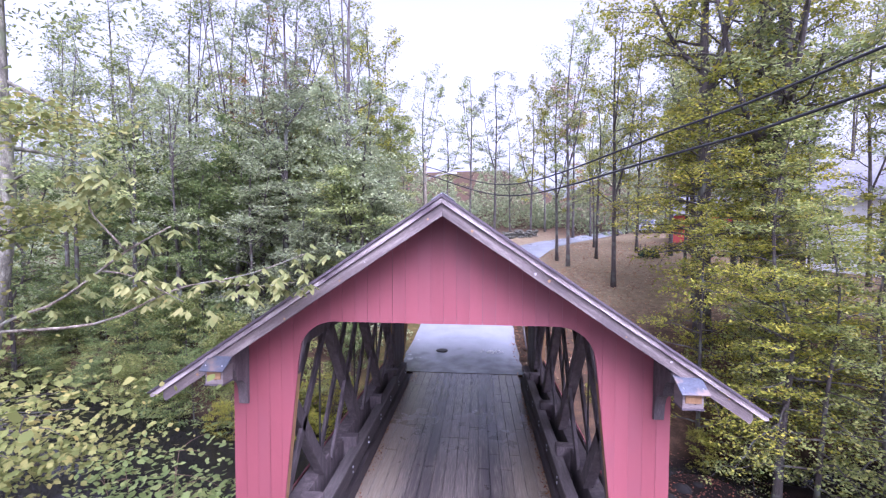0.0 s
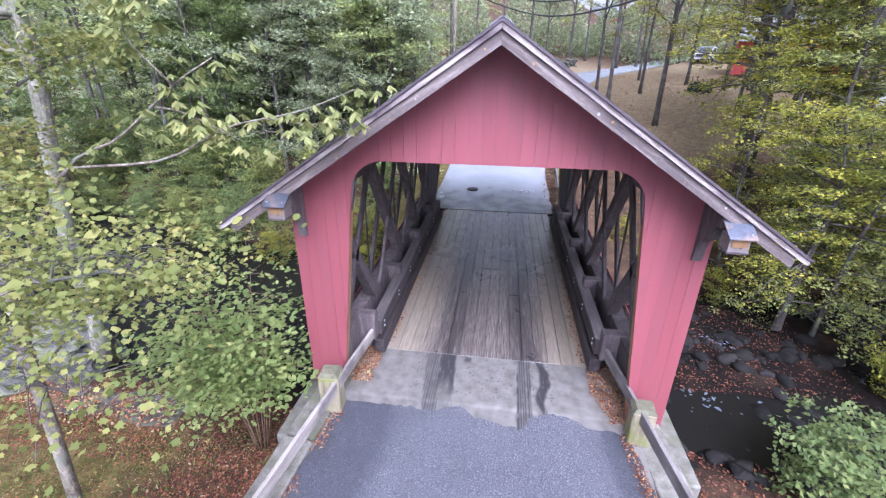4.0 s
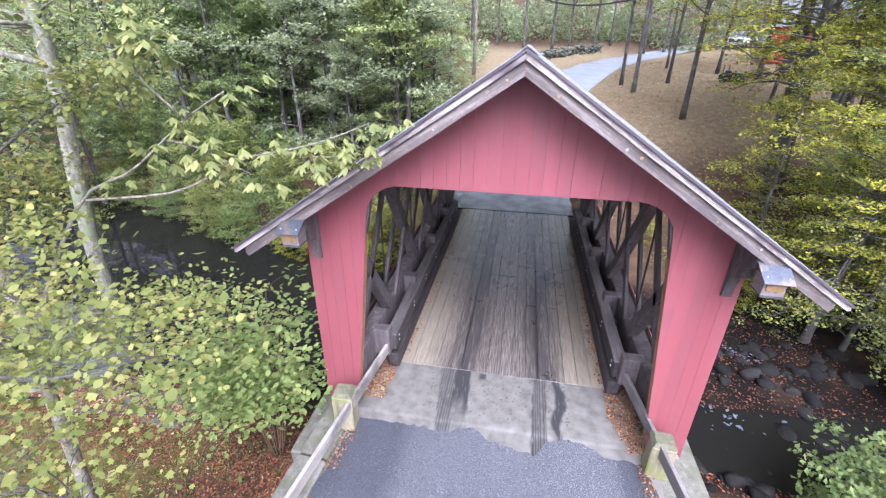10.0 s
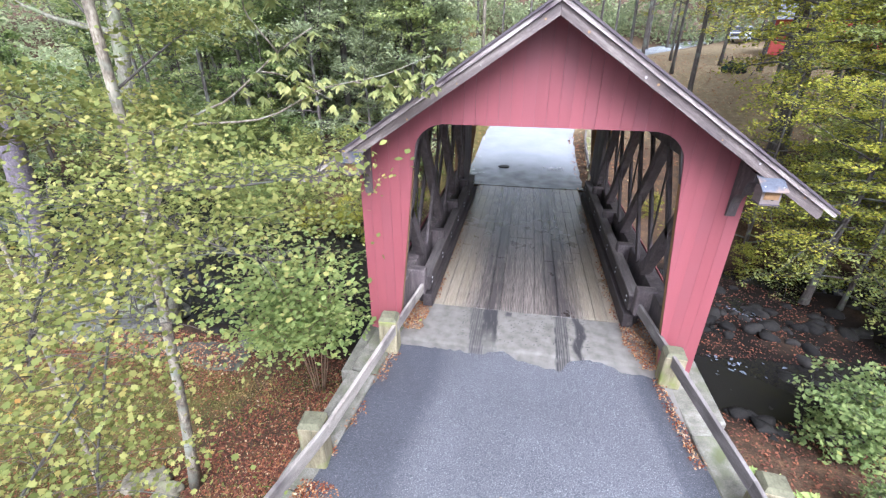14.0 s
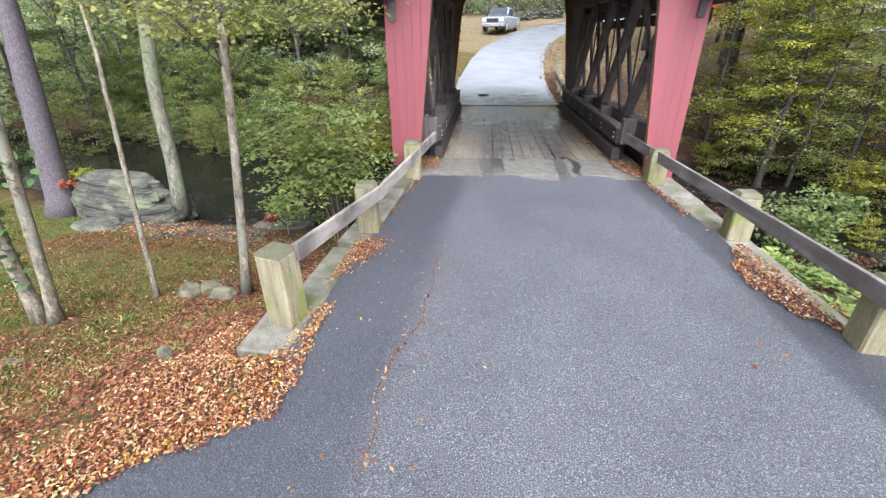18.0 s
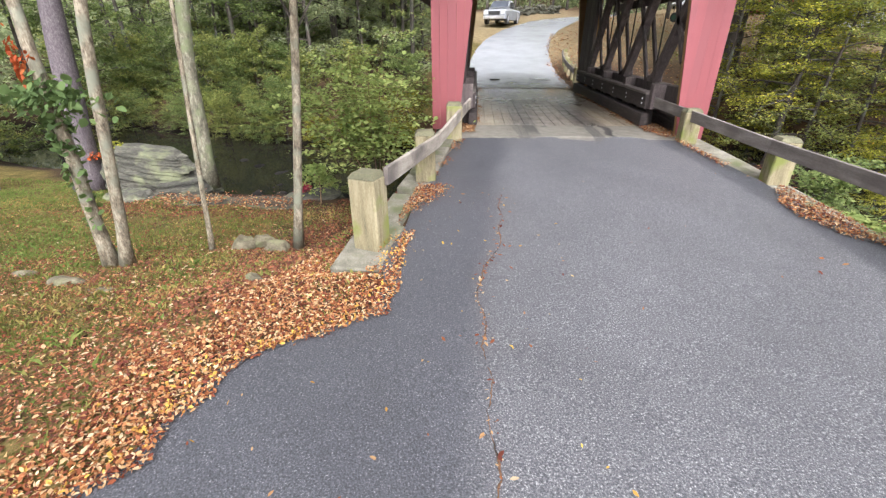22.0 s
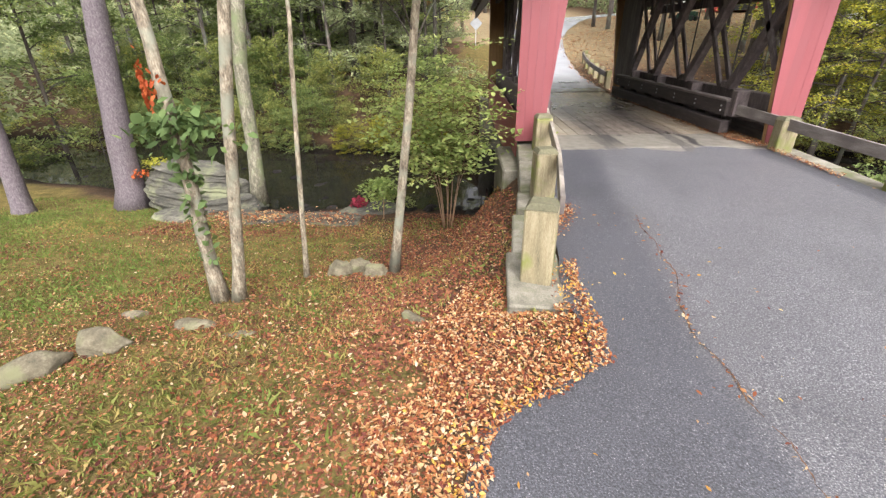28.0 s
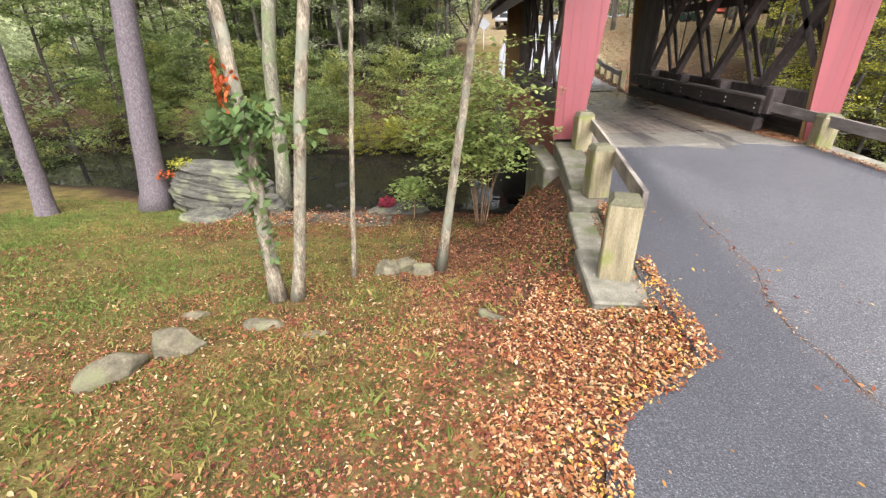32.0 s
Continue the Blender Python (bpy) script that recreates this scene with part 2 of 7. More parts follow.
POST = surface("mossy_guard_post", [(0.3, (0.085, 0.072, 0.042)), (0.5, (0.225, 0.192, 0.115)), (0.72, (0.38, 0.335, 0.225))], scale=2.4, stretch=(5, 5, 0.6), rough=0.85, bump=0.4, spread=0.12, stain=(0.17, 0.19, 0.05), stain_scale=3.2)
POST_TOP = surface("green_stained_post_top", [(0.3, (0.055, 0.055, 0.03)), (0.7, (0.17, 0.16, 0.10))], scale=6, rough=0.9, bump=0.3)
RAW_WOOD = surface("bare_orange_wood", [(0.3, (0.17, 0.085, 0.03)), (0.7, (0.36, 0.22, 0.10))], scale=3, stretch=(4, 4, 0.6), rough=0.75, bump=0.3)
CONCRETE = surface("stained_concrete", [(0.32, (0.075, 0.072, 0.052)), (0.5, (0.165, 0.155, 0.122)), (0.68, (0.28, 0.265, 0.225))], scale=5.0, rough=0.8, bump=0.6, fine=70, spread=0.08, stain=(0.10, 0.11, 0.05), stain_scale=2.4)
FIELD_STONE = surface("tan_grey_field_stone", [(0.3, (0.050, 0.044, 0.028)), (0.5, (0.122, 0.106, 0.070)), (0.7, (0.23, 0.205, 0.142))], scale=7, rough=0.95, bump=0.8, fine=40, spread=0.15, stain=(0.14, 0.14, 0.075), stain_scale=5, depth=0.02)
STONE = surface("grey_lichen_rock", [(0.32, (0.015, 0.014, 0.012)), (0.5, (0.062, 0.060, 0.049)), (0.68, (0.160, 0.154, 0.124))], scale=1.6, stretch=(0.8, 0.8, 5), rough=0.9, bump=0.8, fine=14, spread=0.2, stain=(0.16, 0.17, 0.10), stain_scale=2.5, depth=0.06)
WET_STONE = surface("wet_stream_stone", [(0.3, (0.006, 0.006, 0.006)), (0.7, (0.026, 0.023, 0.020))], scale=6, rough=0.85, bump=0.5, spread=0.4, depth=0.03)
WET_STONE.node_tree.nodes["Principled BSDF"].inputs["Specular IOR Level"].default_value = 0.15
BARK = surface("grey_brown_bark", [(0.3, (0.030, 0.024, 0.020)), (0.55, (0.075, 0.062, 0.053)), (0.8, (0.15, 0.132, 0.115))], scale=5, stretch=(3, 3, 0.5), rough=0.95, bump=0.9, fine=24, spread=0.25, stain=(0.12, 0.13, 0.10), stain_scale=2.0, depth=0.03)
BARK_PALE = surface("pale_smooth_bark", [(0.36, (0.060, 0.048, 0.034)), (0.49, (0.18, 0.148, 0.105)), (0.60, (0.34, 0.30, 0.225))], scale=7, stretch=(2, 2, 0.8), rough=0.9, bump=0.6, fine=30, spread=0.12, stain=(0.20, 0.205, 0.155), stain_scale=4.0)
BARK_MOSS = surface("mossy_grey_bark", [(0.34, (0.055, 0.050, 0.036)), (0.5, (0.155, 0.145, 0.105)), (0.62, (0.30, 0.285, 0.215))], scale=6, stretch=(2, 2, 0.8), rough=0.9, bump=0.6, fine=30, spread=0.1, stain=(0.15, 0.175, 0.09), stain_scale=3.0)
BARK_LILAC = surface("scaly_grey_pine_bark", [(0.3, (0.055, 0.042, 0.052)), (0.5, (0.135, 0.112, 0.125)), (0.62, (0.20, 0.178, 0.185)), (0.68, (0.34, 0.36, 0.28))], scale=20, stretch=(1.6, 1.6, 0.8), rough=0.95, bump=1.0, fine=60, spread=0.06, depth=0.03)
SHINGLE = surface("grey_roof_shingle", [(0.3, (0.13, 0.13, 0.14)), (0.7, (0.30, 0.30, 0.32))], scale=5, rough=0.9, bump=0.5, spread=0.1)
METAL_DARK = surface("dark_iron_rod", [(0.3, (0.02, 0.02, 0.02)), (0.7, (0.06, 0.055, 0.05))], scale=10, rough=0.6, bump=0.1, metal=0.6)
GALV = surface("galvanised_steel", [(0.3, (0.42, 0.43, 0.45)), (0.7, (0.6, 0.6, 0.62))], scale=6, rough=0.45, bump=0.05, metal=0.8)
BLUE_TIN = surface("blue_grey_tin_roof", [(0.3, (0.045, 0.05, 0.066)), (0.7, (0.10, 0.108, 0.13))], scale=5, rough=0.6, bump=0.1, stain=(0.20, 0.14, 0.10), stain_scale=6)
BOX_WOOD = surface("nest_box_board", [(0.3, (0.085, 0.066, 0.058)), (0.7, (0.21, 0.175, 0.16))], scale=5, stretch=(1, 1, 4), rough=0.8, bump=0.3)
# near-black that paints the shade inside hollows which are not cut out
BLACK = surface("painted_hollow_shade", [(0.3, (0.006, 0.006, 0.006)), (0.7, (0.014, 0.013, 0.013))], scale=5, rough=0.9, bump=0.0)
WHITE = surface("white_paint", [(0.3, (0.66, 0.67, 0.68)), (0.7, (0.8, 0.8, 0.8))], scale=1.5, rough=0.5, bump=0.05)
CABLE = surface("black_cable_sheath", [(0.3, (0.012, 0.012, 0.014)), (0.7, (0.03, 0.03, 0.032))], scale=5, rough=0.6, bump=0.0)

G_DARK = leaf_material("deep_green_leaves", [(0.0, (0.148, 0.188, 0.100)), (0.5, (0.285, 0.330, 0.176)), (1.0, (0.47, 0.50, 0.275))], 0.52)
G_BOUGH = leaf_material("pale_drooping_leaves", [(0.0, (0.16, 0.195, 0.065)), (0.5, (0.33, 0.36, 0.13)), (0.92, (0.48, 0.47, 0.18)), (1.0, (0.55, 0.36, 0.09))], 0.48)
G_MID = leaf_material("mid_green_leaves", [(0.0, (0.150, 0.190, 0.074)), (0.55, (0.305, 0.36, 0.13)), (0.88, (0.48, 0.49, 0.185)), (1.0, (0.50, 0.36, 0.11))], 0.5)
G_YELLOW = leaf_material("yellow_green_leaves", [(0.0, (0.095, 0.126, 0.020)), (0.45, (0.25, 0.262, 0.038)), (0.84, (0.455, 0.42, 0.060)), (1.0, (0.53, 0.345, 0.055))], 0.52)
# darkened copies of G_DARK and G_MID: shade under the canopy put into the leaf colour
B_DARK = leaf_material("shade_darkened_green_leaves", [(0.0, (0.084, 0.124, 0.042)), (0.5, (0.165, 0.220, 0.074)), (0.9, (0.29, 0.34, 0.12)), (1.0, (0.46, 0.41, 0.10))], 0.5)
B_MID = leaf_material("shade_darkened_yellowing_leaves", [(0.0, (0.112, 0.148, 0.044)), (0.5, (0.235, 0.275, 0.082)), (0.85, (0.40, 0.40, 0.125)), (1.0, (0.52, 0.42, 0.08))], 0.5)
G_CRIMSON = leaf_material("crimson_leaves", [(0.0, (0.14, 0.012, 0.03)), (1.0, (0.40, 0.06, 0.09))])
G_MAPLE = leaf_material("pale_maple_leaves", [(0.0, (0.10, 0.128, 0.034)), (0.5, (0.215, 0.235, 0.066)), (0.82, (0.35, 0.33, 0.105)), (0.95, (0.48, 0.37, 0.10)), (1.0, (0.48, 0.24, 0.07))], 0.48)
G_SHRUB = leaf_material("fresh_green_shrub_leaves", [(0.0, (0.17, 0.24, 0.075)), (0.6, (0.33, 0.41, 0.135)), (1.0, (0.52, 0.55, 0.20))], 0.48)
G_RUST = leaf_material("rusty_autumn_leaves", [(0.0, (0.130, 0.098, 0.039)), (0.5, (0.260, 0.156, 0.065)), (1.0, (0.416, 0.221, 0.078))])
G_RED = leaf_material("scarlet_leaves", [(0.0, (0.24, 0.036, 0.012)), (1.0, (0.54, 0.15, 0.045))])
LITTER = leaf_material("fallen_leaves", [(0.0, (0.070, 0.019, 0.015)), (0.22, (0.158, 0.043, 0.023)), (0.44, (0.275, 0.101, 0.037)), (0.62, (0.355, 0.174, 0.073)), (0.78, (0.415, 0.268, 0.138)), (0.92, (0.495, 0.393, 0.26)), (1.0, (0.57, 0.39, 0.058))], through_light=0.1, rough=0.65, patch=0.12)
LITTER_YELLOW = leaf_material("yellow_fallen_leaves", [(0.0, (0.30, 0.13, 0.03)), (0.4, (0.47, 0.27, 0.05)), (1.0, (0.62, 0.44, 0.10))], through_light=0.1, rough=0.6, patch=0.12)
LITTER_OLD = leaf_material("old_brown_leaves", [(0.0, (0.050, 0.021, 0.015)), (0.5, (0.15, 0.058, 0.034)), (0.9, (0.29, 0.112, 0.057)), (1.0, (0.34, 0.18, 0.09))], through_light=0.05, rough=0.75, patch=0.12)
G_IVY = leaf_material("dark_creeper_leaves", [(0.0, (0.055, 0.092, 0.034)), (0.6, (0.115, 0.175, 0.062)), (1.0, (0.22, 0.28, 0.10))], 0.4)
GRASS_FRESH = leaf_material("fresh_grass_blades", [(0.0, (0.058, 0.108, 0.022)), (0.5, (0.115, 0.168, 0.038)), (1.0, (0.215, 0.215, 0.068))], through_light=0.25, patch=0.4)
GRASS = leaf_material("grass_blades", [(0.0, (0.056, 0.090, 0.018)), (0.4, (0.108, 0.134, 0.030)), (0.7, (0.20, 0.172, 0.052)), (1.0, (0.33, 0.225, 0.095))], through_light=0.25, patch=0.5)


# ---- building helpers ----
def part(name, bm, mat, parent=None, label="", smooth=False):
    me = bpy.data.meshes.new(name)
    bm.normal_update()
    bm.to_mesh(me)
    bm.free()
    me.materials.append(mat)
    if smooth:
        me.polygons.foreach_set("use_smooth", np.ones(len(me.polygons), bool))
    ob = new(name, me)
    ob.parent = parent
    if label:
        tagged(ob, label)
    return ob


def raw(name, verts, faces, mat, parent=None, label="", smooth=False):
    me = bpy.data.meshes.new(name)
    me.from_pydata([tuple(v) for v in verts], [], faces)
    me.materials.append(mat)
    if smooth:
        me.polygons.foreach_set("use_smooth", np.ones(len(me.polygons), bool))
    me.update()
    ob = new(name, me)
    ob.parent = parent
    if label:
        tagged(ob, label)
    return ob


def quads(name, v, mat, parent=None, label=""):
    """A mesh of loose leaves: v is an array of leaves x corners x 3."""
    n, k = v.shape[:2]
    me = bpy.data.meshes.new(name)
    me.vertices.add(k * n)
    me.vertices.foreach_set("co", np.ascontiguousarray(v, np.float32).ravel())
    me.loops.add(k * n)
    me.loops.foreach_set("vertex_index", np.arange(k * n, dtype=np.int32))
    me.polygons.add(n)
    me.polygons.foreach_set("loop_start", np.arange(0, k * n, k, dtype=np.int32))
    me.update(calc_edges=True)
    me.materials.append(mat)
    ob = new(name, me)
    ob.parent = parent
    if label:
        tagged(ob, label)
    return ob


def empty(name, at=(0, 0, 0)):
    ob = new(name)
    ob.location = at
    return ob


def thing(name, label, category, at=(0, 0, 0), group="", kind=""):
    return tagged(empty(name, at), label, category, group, kind)


def box(sx, sy, sz, at=(0, 0, 0), turn=None, bevel=0.0, bm=None):
    """A box with its middle at the given place and slightly broken edges."""
    own = bmesh.new()
    bmesh.ops.create_cube(own, size=1.0, matrix=Matrix.Diagonal((sx, sy, sz, 1)))
    if bevel:
        bmesh.ops.bevel(own, geom=own.edges[:], offset=bevel, segments=1, affect="EDGES", profile=0.5)
    m = Matrix.Translation(at)
    if turn is not None:
        m = m @ turn.to_matrix().to_4x4() if isinstance(turn, Euler) else m @ turn
    bmesh.ops.transform(own, matrix=m, verts=own.verts)
    if bm is None:
        return own
    me = bpy.data.meshes.new("tmp")
    own.to_mesh(me)
    own.free()
    bm.from_mesh(me)
    bpy.data.meshes.remove(me)
    return bm


def beam(a, b, w, h, bevel=0.008, side=(1, 0, 0)):
    """A squared timber from a to b; w along the given side, h across."""
    a, b = Vector(a), Vector(b)
    z = (b - a).normalized()
    x = (Vector(side) - z * Vector(side).dot(z)).normalized()
    y = z.cross(x)
    m = Matrix((x, y, z)).transposed().to_4x4()
    return box(w, h, (b - a).length, (0, 0, 0), Matrix.Translation((a + b) / 2) @ m, bevel)


def tube(points, radii, sides=8, cap=True):
    """Vertices and faces of a tapering tube along points."""
    p = np.array(points, float)
    d = np.gradient(p, axis=0)
    d /= np.linalg.norm(d, axis=1, keepdims=True) + 1e-9
    ref = np.array([0.0, 0.0, 1.0]) if abs(d[:, 2]).mean() < 0.8 else np.array([1.0, 0.0, 0.0])
    u = np.cross(d, ref)
    u /= np.linalg.norm(u, axis=1, keepdims=True) + 1e-9
    w = np.cross(d, u)
    ang = np.arange(sides) * 2 * np.pi / sides
    ring = p[:, None] + np.array(radii)[:, None, None] * (np.cos(ang)[None, :, None] * u[:, None] + np.sin(ang)[None, :, None] * w[:, None])
    verts = ring.reshape(-1, 3).tolist()
    faces = []
    for i in range(len(p) - 1):
        for j in range(sides):
            k = (j + 1) % sides
            faces.append((i * sides + j, i * sides + k, (i + 1) * sides + k, (i + 1) * sides + j))
    if cap:
        faces.append(tuple(range((len(p) - 1) * sides, len(p) * sides)))
        faces.append(tuple(reversed(range(sides))))
    return verts, faces


def smooth_line(points, n):
    """n points on a smooth curve through the given ones."""
    p = np.array(points, float)
    t = np.linspace(0, len(p) - 1, n)
    i = np.clip(t.astype(int), 0, len(p) - 2)
    f = (t - i)[:, None]
    q = np.vstack([2 * p[0] - p[1], p, 2 * p[-1] - p[-2]])
    a, b, c, e = q[i], q[i + 1], q[i + 2], q[i + 3]
    return 0.5 * (2 * b + (c - a) * f + (2 * a - 5 * b + 4 * c - e) * f**2 + (3 * b - a - 3 * c + e) * f**3)


def leaves(centres, size, rng, flat=0.55, droop=0.25, slim=0.55):
    """One folded leaf at each centre, turned any way, mostly lying flat."""
    c = np.asarray(centres, float)
    n = len(c)
    yaw = rng.uniform(0, 2 * np.pi, n)
    tip = np.stack([np.cos(yaw), np.sin(yaw), -droop + rng.normal(0, 1 - flat, n)], 1)
    tip /= np.linalg.norm(tip, axis=1, keepdims=True)
    up = np.stack([rng.normal(0, 1 - flat, n), rng.normal(0, 1 - flat, n), np.ones(n)], 1)
    across = np.cross(tip, up)
    across /= np.linalg.norm(across, axis=1, keepdims=True) + 1e-9
    s = (size * rng.uniform(0.65, 1.3, n))[:, None]
    nrm = np.cross(across, tip)
    return np.stack([c - tip * s * 0.5, c + across * s * slim * 0.5 - nrm * s * 0.12, c + tip * s * 0.5, c - across * s * slim * 0.5 - nrm * s * 0.12], 1)


def leaves3(centres, size, rng, flat=0.55, droop=0.25, slim=0.6):
    """One three-cornered leaf at each centre, for crowns further off."""
    q = leaves(centres, size, rng, flat, droop, slim)
    return np.stack([0.75 * q[:, 0] + 0.25 * q[:, 1] + 0.25 * (q[:, 1] - q[:, 3]), q[:, 2], 0.75 * q[:, 0] + 0.25 * q[:, 3] - 0.25 * (q[:, 1] - q[:, 3])], 1)


def leaf6(centres, size, rng, tilt=0.35, droop=0.0, broad=1.0):
    """Ovate leaves folded along the midrib: arrays n x 6 x 3, two faces each."""
    c = np.asarray(centres, float)
    n = len(c)
    yaw = rng.uniform(0, 2 * np.pi, n)
    tip = np.stack([np.cos(yaw), np.sin(yaw), rng.normal(-droop, tilt, n)], 1)
    tip /= np.linalg.norm(tip, axis=1, keepdims=True)
    up = np.stack([rng.normal(0, tilt, n), rng.normal(0, tilt, n), np.ones(n)], 1)
    ac = np.cross(tip, up)
    ac /= np.linalg.norm(ac, axis=1, keepdims=True)
    nm = np.cross(ac, tip)
    s = (size * rng.uniform(0.55, 1.35, n))[:, None]
    w = s * broad * rng.uniform(0.22, 0.36, n)[:, None]
    curl = s * rng.uniform(-0.05, 0.22, n)[:, None]
    return np.stack([c - tip * s * 0.5, c - tip * s * 0.12 + ac * w + nm * curl, c + tip * s * 0.22 + ac * w * 0.8 + nm * curl * 0.9, c + tip * s * 0.5 + nm * curl * 0.5,
                     c + tip * s * 0.22 - ac * w * 0.8 + nm * curl * 0.9, c - tip * s * 0.12 - ac * w + nm * curl], 1)


LOBES = ((0, 1.0), (22, 0.62), (46, 0.92), (76, 0.55), (106, 0.68), (150, 0.36), (210, 0.36), (254, 0.68), (284, 0.55), (314, 0.92), (338, 0.62))


def lobed(centres, size, rng, tilt=0.45, droop=0.4):
    """Five-lobed maple leaves: arrays leaves x 11 x 3."""
    c = np.asarray(centres, float)
    n = len(c)
    yaw = rng.uniform(0, 2 * np.pi, n)
    tip = np.stack([np.cos(yaw), np.sin(yaw), rng.normal(-droop, tilt, n)], 1)
    tip /= np.linalg.norm(tip, axis=1, keepdims=True)
    up = np.stack([rng.normal(0, tilt, n), rng.normal(0, tilt, n), np.ones(n)], 1)
    ac = np.cross(tip, up)
    ac /= np.linalg.norm(ac, axis=1, keepdims=True)
    nm = np.cross(ac, tip)
    s = (0.55 * size * rng.uniform(0.6, 1.3, n))[:, None]
    sag = rng.uniform(-0.05, 0.3, n)[:, None]
    return np.stack([c + s * r * (math.cos(radians(a)) * tip + math.sin(radians(a)) * ac - sag * abs(math.sin(radians(a))) * r * nm) for a, r in LOBES], 1)


def leaf_mesh(name, v, mat_, parent=None):
    n = len(v)
    me = bpy.data.meshes.new(name)
    me.vertices.add(6 * n)
    me.vertices.foreach_set("co", np.ascontiguousarray(v, np.float32).ravel())
    o = (np.arange(n) * 6)[:, None]
    idx = np.concatenate([o + np.array([[0, 1, 2, 3]]), o + np.array([[0, 3, 4, 5]])], 1).astype(np.int32)
    me.loops.add(8 * n)
    me.loops.foreach_set("vertex_index", idx.ravel())
    me.polygons.add(2 * n)
    me.polygons.foreach_set("loop_start", np.arange(0, 8 * n, 4, dtype=np.int32))
    me.update(calc_edges=True)
    me.materials.append(mat_)
    ob = new(name, me)
    ob.parent = parent
    return ob


# ---- the lie of the land ----
ROAD_Y = (-60, -12, -6, 0, 10.3, 14, 18, 23, 30, 38, 48, 62, 90, 200)
ROAD_Z = (-1.6, -0.62, -0.42, 0, 0, 0.25, 0.8, 1.6, 2.5, 3.3, 4.0, 4.8, 6.5, 14)
CURVE_Y = (-60, 11, 16, 20.5, 25, 29, 33, 37, 42, 47, 54, 64, 90)
CURVE_X = (0, -0.2, -0.12, 0.3, 1.1, 2.2, 3.6, 5.0, 7.0, 9.8, 14.4, 20.4, 38)
LAND_Y = (-60, -9, -7, -5.4, -4.1, -2.6, -0.5, 1.0, 2.2, 3.2, 8.7, 9.9, 11.6, 15, 22, 32, 48, 90, 220)
LAND_Z = (-1.2, -0.62, -0.68, -0.82, -1.08, -1.53, -1.84, -1.97, -2.2, -2.65, -2.65, -2.1, -1.2, 0.1, 1.6, 2.9, 4.4, 8, 24)
WATER = -2.32


def road_z(y):
    return np.interp(y, ROAD_Y, ROAD_Z)


def left_edge(y):
    return np.where(y > 5, np.interp(y, CURVE_Y, CURVE_X) - 2.25, np.interp(y, (-40, -12, -9, -7.6, -6.7, -6.05, -5.3, -3, 0.0, 5), (-30, -9.0, -5.2, -3.95, -3.75, -2.75, -2.75, -2.5, -2.1, -2.0)))


def right_edge(y):
    return np.where(y > 5, np.interp(y, CURVE_Y, CURVE_X) + 2.25, np.interp(y, (-40, -12, -9, -6.5, -5, -3, 0.0, 5), (30, 10, 6.5, 4.2, 2.95, 2.5, 2.1, 2.0)))


def land(x, y):
    """Height of the ground at x, y."""
    x, y = np.asarray(x, float), np.asarray(y, float)
    shift = 0.32 * np.clip(-9.5 - x, 0, 12) - 1.0 * np.clip((x - 2.5) / 2, 0, 1)
    z = np.interp(y - shift, LAND_Y, LAND_Z)
    z = z + 0.05 * np.sin(0.9 * x + 1.3 * np.sin(0.7 * y)) * np.cos(0.8 * y + 0.4 * x) + 0.02 * np.sin(3.1 * x + y) * np.sin(2.7 * y)
    bar = np.clip((x - 2.6) / 1.0, 0, 1) * np.clip((y - 3.0) / 0.8, 0, 1) * np.clip((9 - y) / 1.5, 0, 1)
    z = np.maximum(z, bar * (0.42 + 0.10 * np.sin(2.1 * x) * np.sin(1.7 * y + x)) - 2.68)
    gap = np.maximum(left_edge(y) - x, x - right_edge(y))
    wide = np.interp(y, (-8, -6, -4.8, -3.6, 0, 1, 10, 14), (4.0, 4.0, 2.6, 2.2, 1.8, 1.2, 1.2, 4.5))
    k = np.clip((gap - 0.15) / wide, 0, 1)
    k = k * k * (3 - 2 * k)
    span = np.clip((y - 0.4) / 0.3, 0, 1) * np.clip((10.0 - y) / 0.3, 0, 1)
    k = np.maximum(k, span)
    low = road_z(y) - 0.085 * np.clip((0.06 - gap) / 0.35, 0, 1) - 0.13 * np.clip((y + 5.45) / 0.25, 0, 1) * (y < 8)
    far = np.clip((np.hypot(x, y - 10) - 55) / 80, 0, 1)
    return k * z + (1 - k) * low + 12 * far * np.clip((gap - 4) / 22, 0, 1)


def axis(*spans):
    out = [np.arange(a, b, s) for a, b, s in spans]
    return np.concatenate(out)


gx = axis((-200, -60, 14), (-60, -24, 3), (-24, -13, 0.6), (-13, 10, 0.22), (10, 22, 0.7), (22, 60, 3), (60, 201, 14))
gy = axis((-80, -30, 10), (-30, -11, 1.0), (-11, 12, 0.22), (12, 40, 0.6), (40, 80, 3), (80, 221, 14))
GX, GY = np.meshgrid(gx, gy)
GZ = land(GX, GY)
nx_, ny_ = len(gx), len(gy)
gi = np.arange(nx_ * ny_).reshape(ny_, nx_)
gf = np.stack([gi[:-1, :-1], gi[:-1, 1:], gi[1:, 1:], gi[1:, :-1]], -1).reshape(-1, 4)


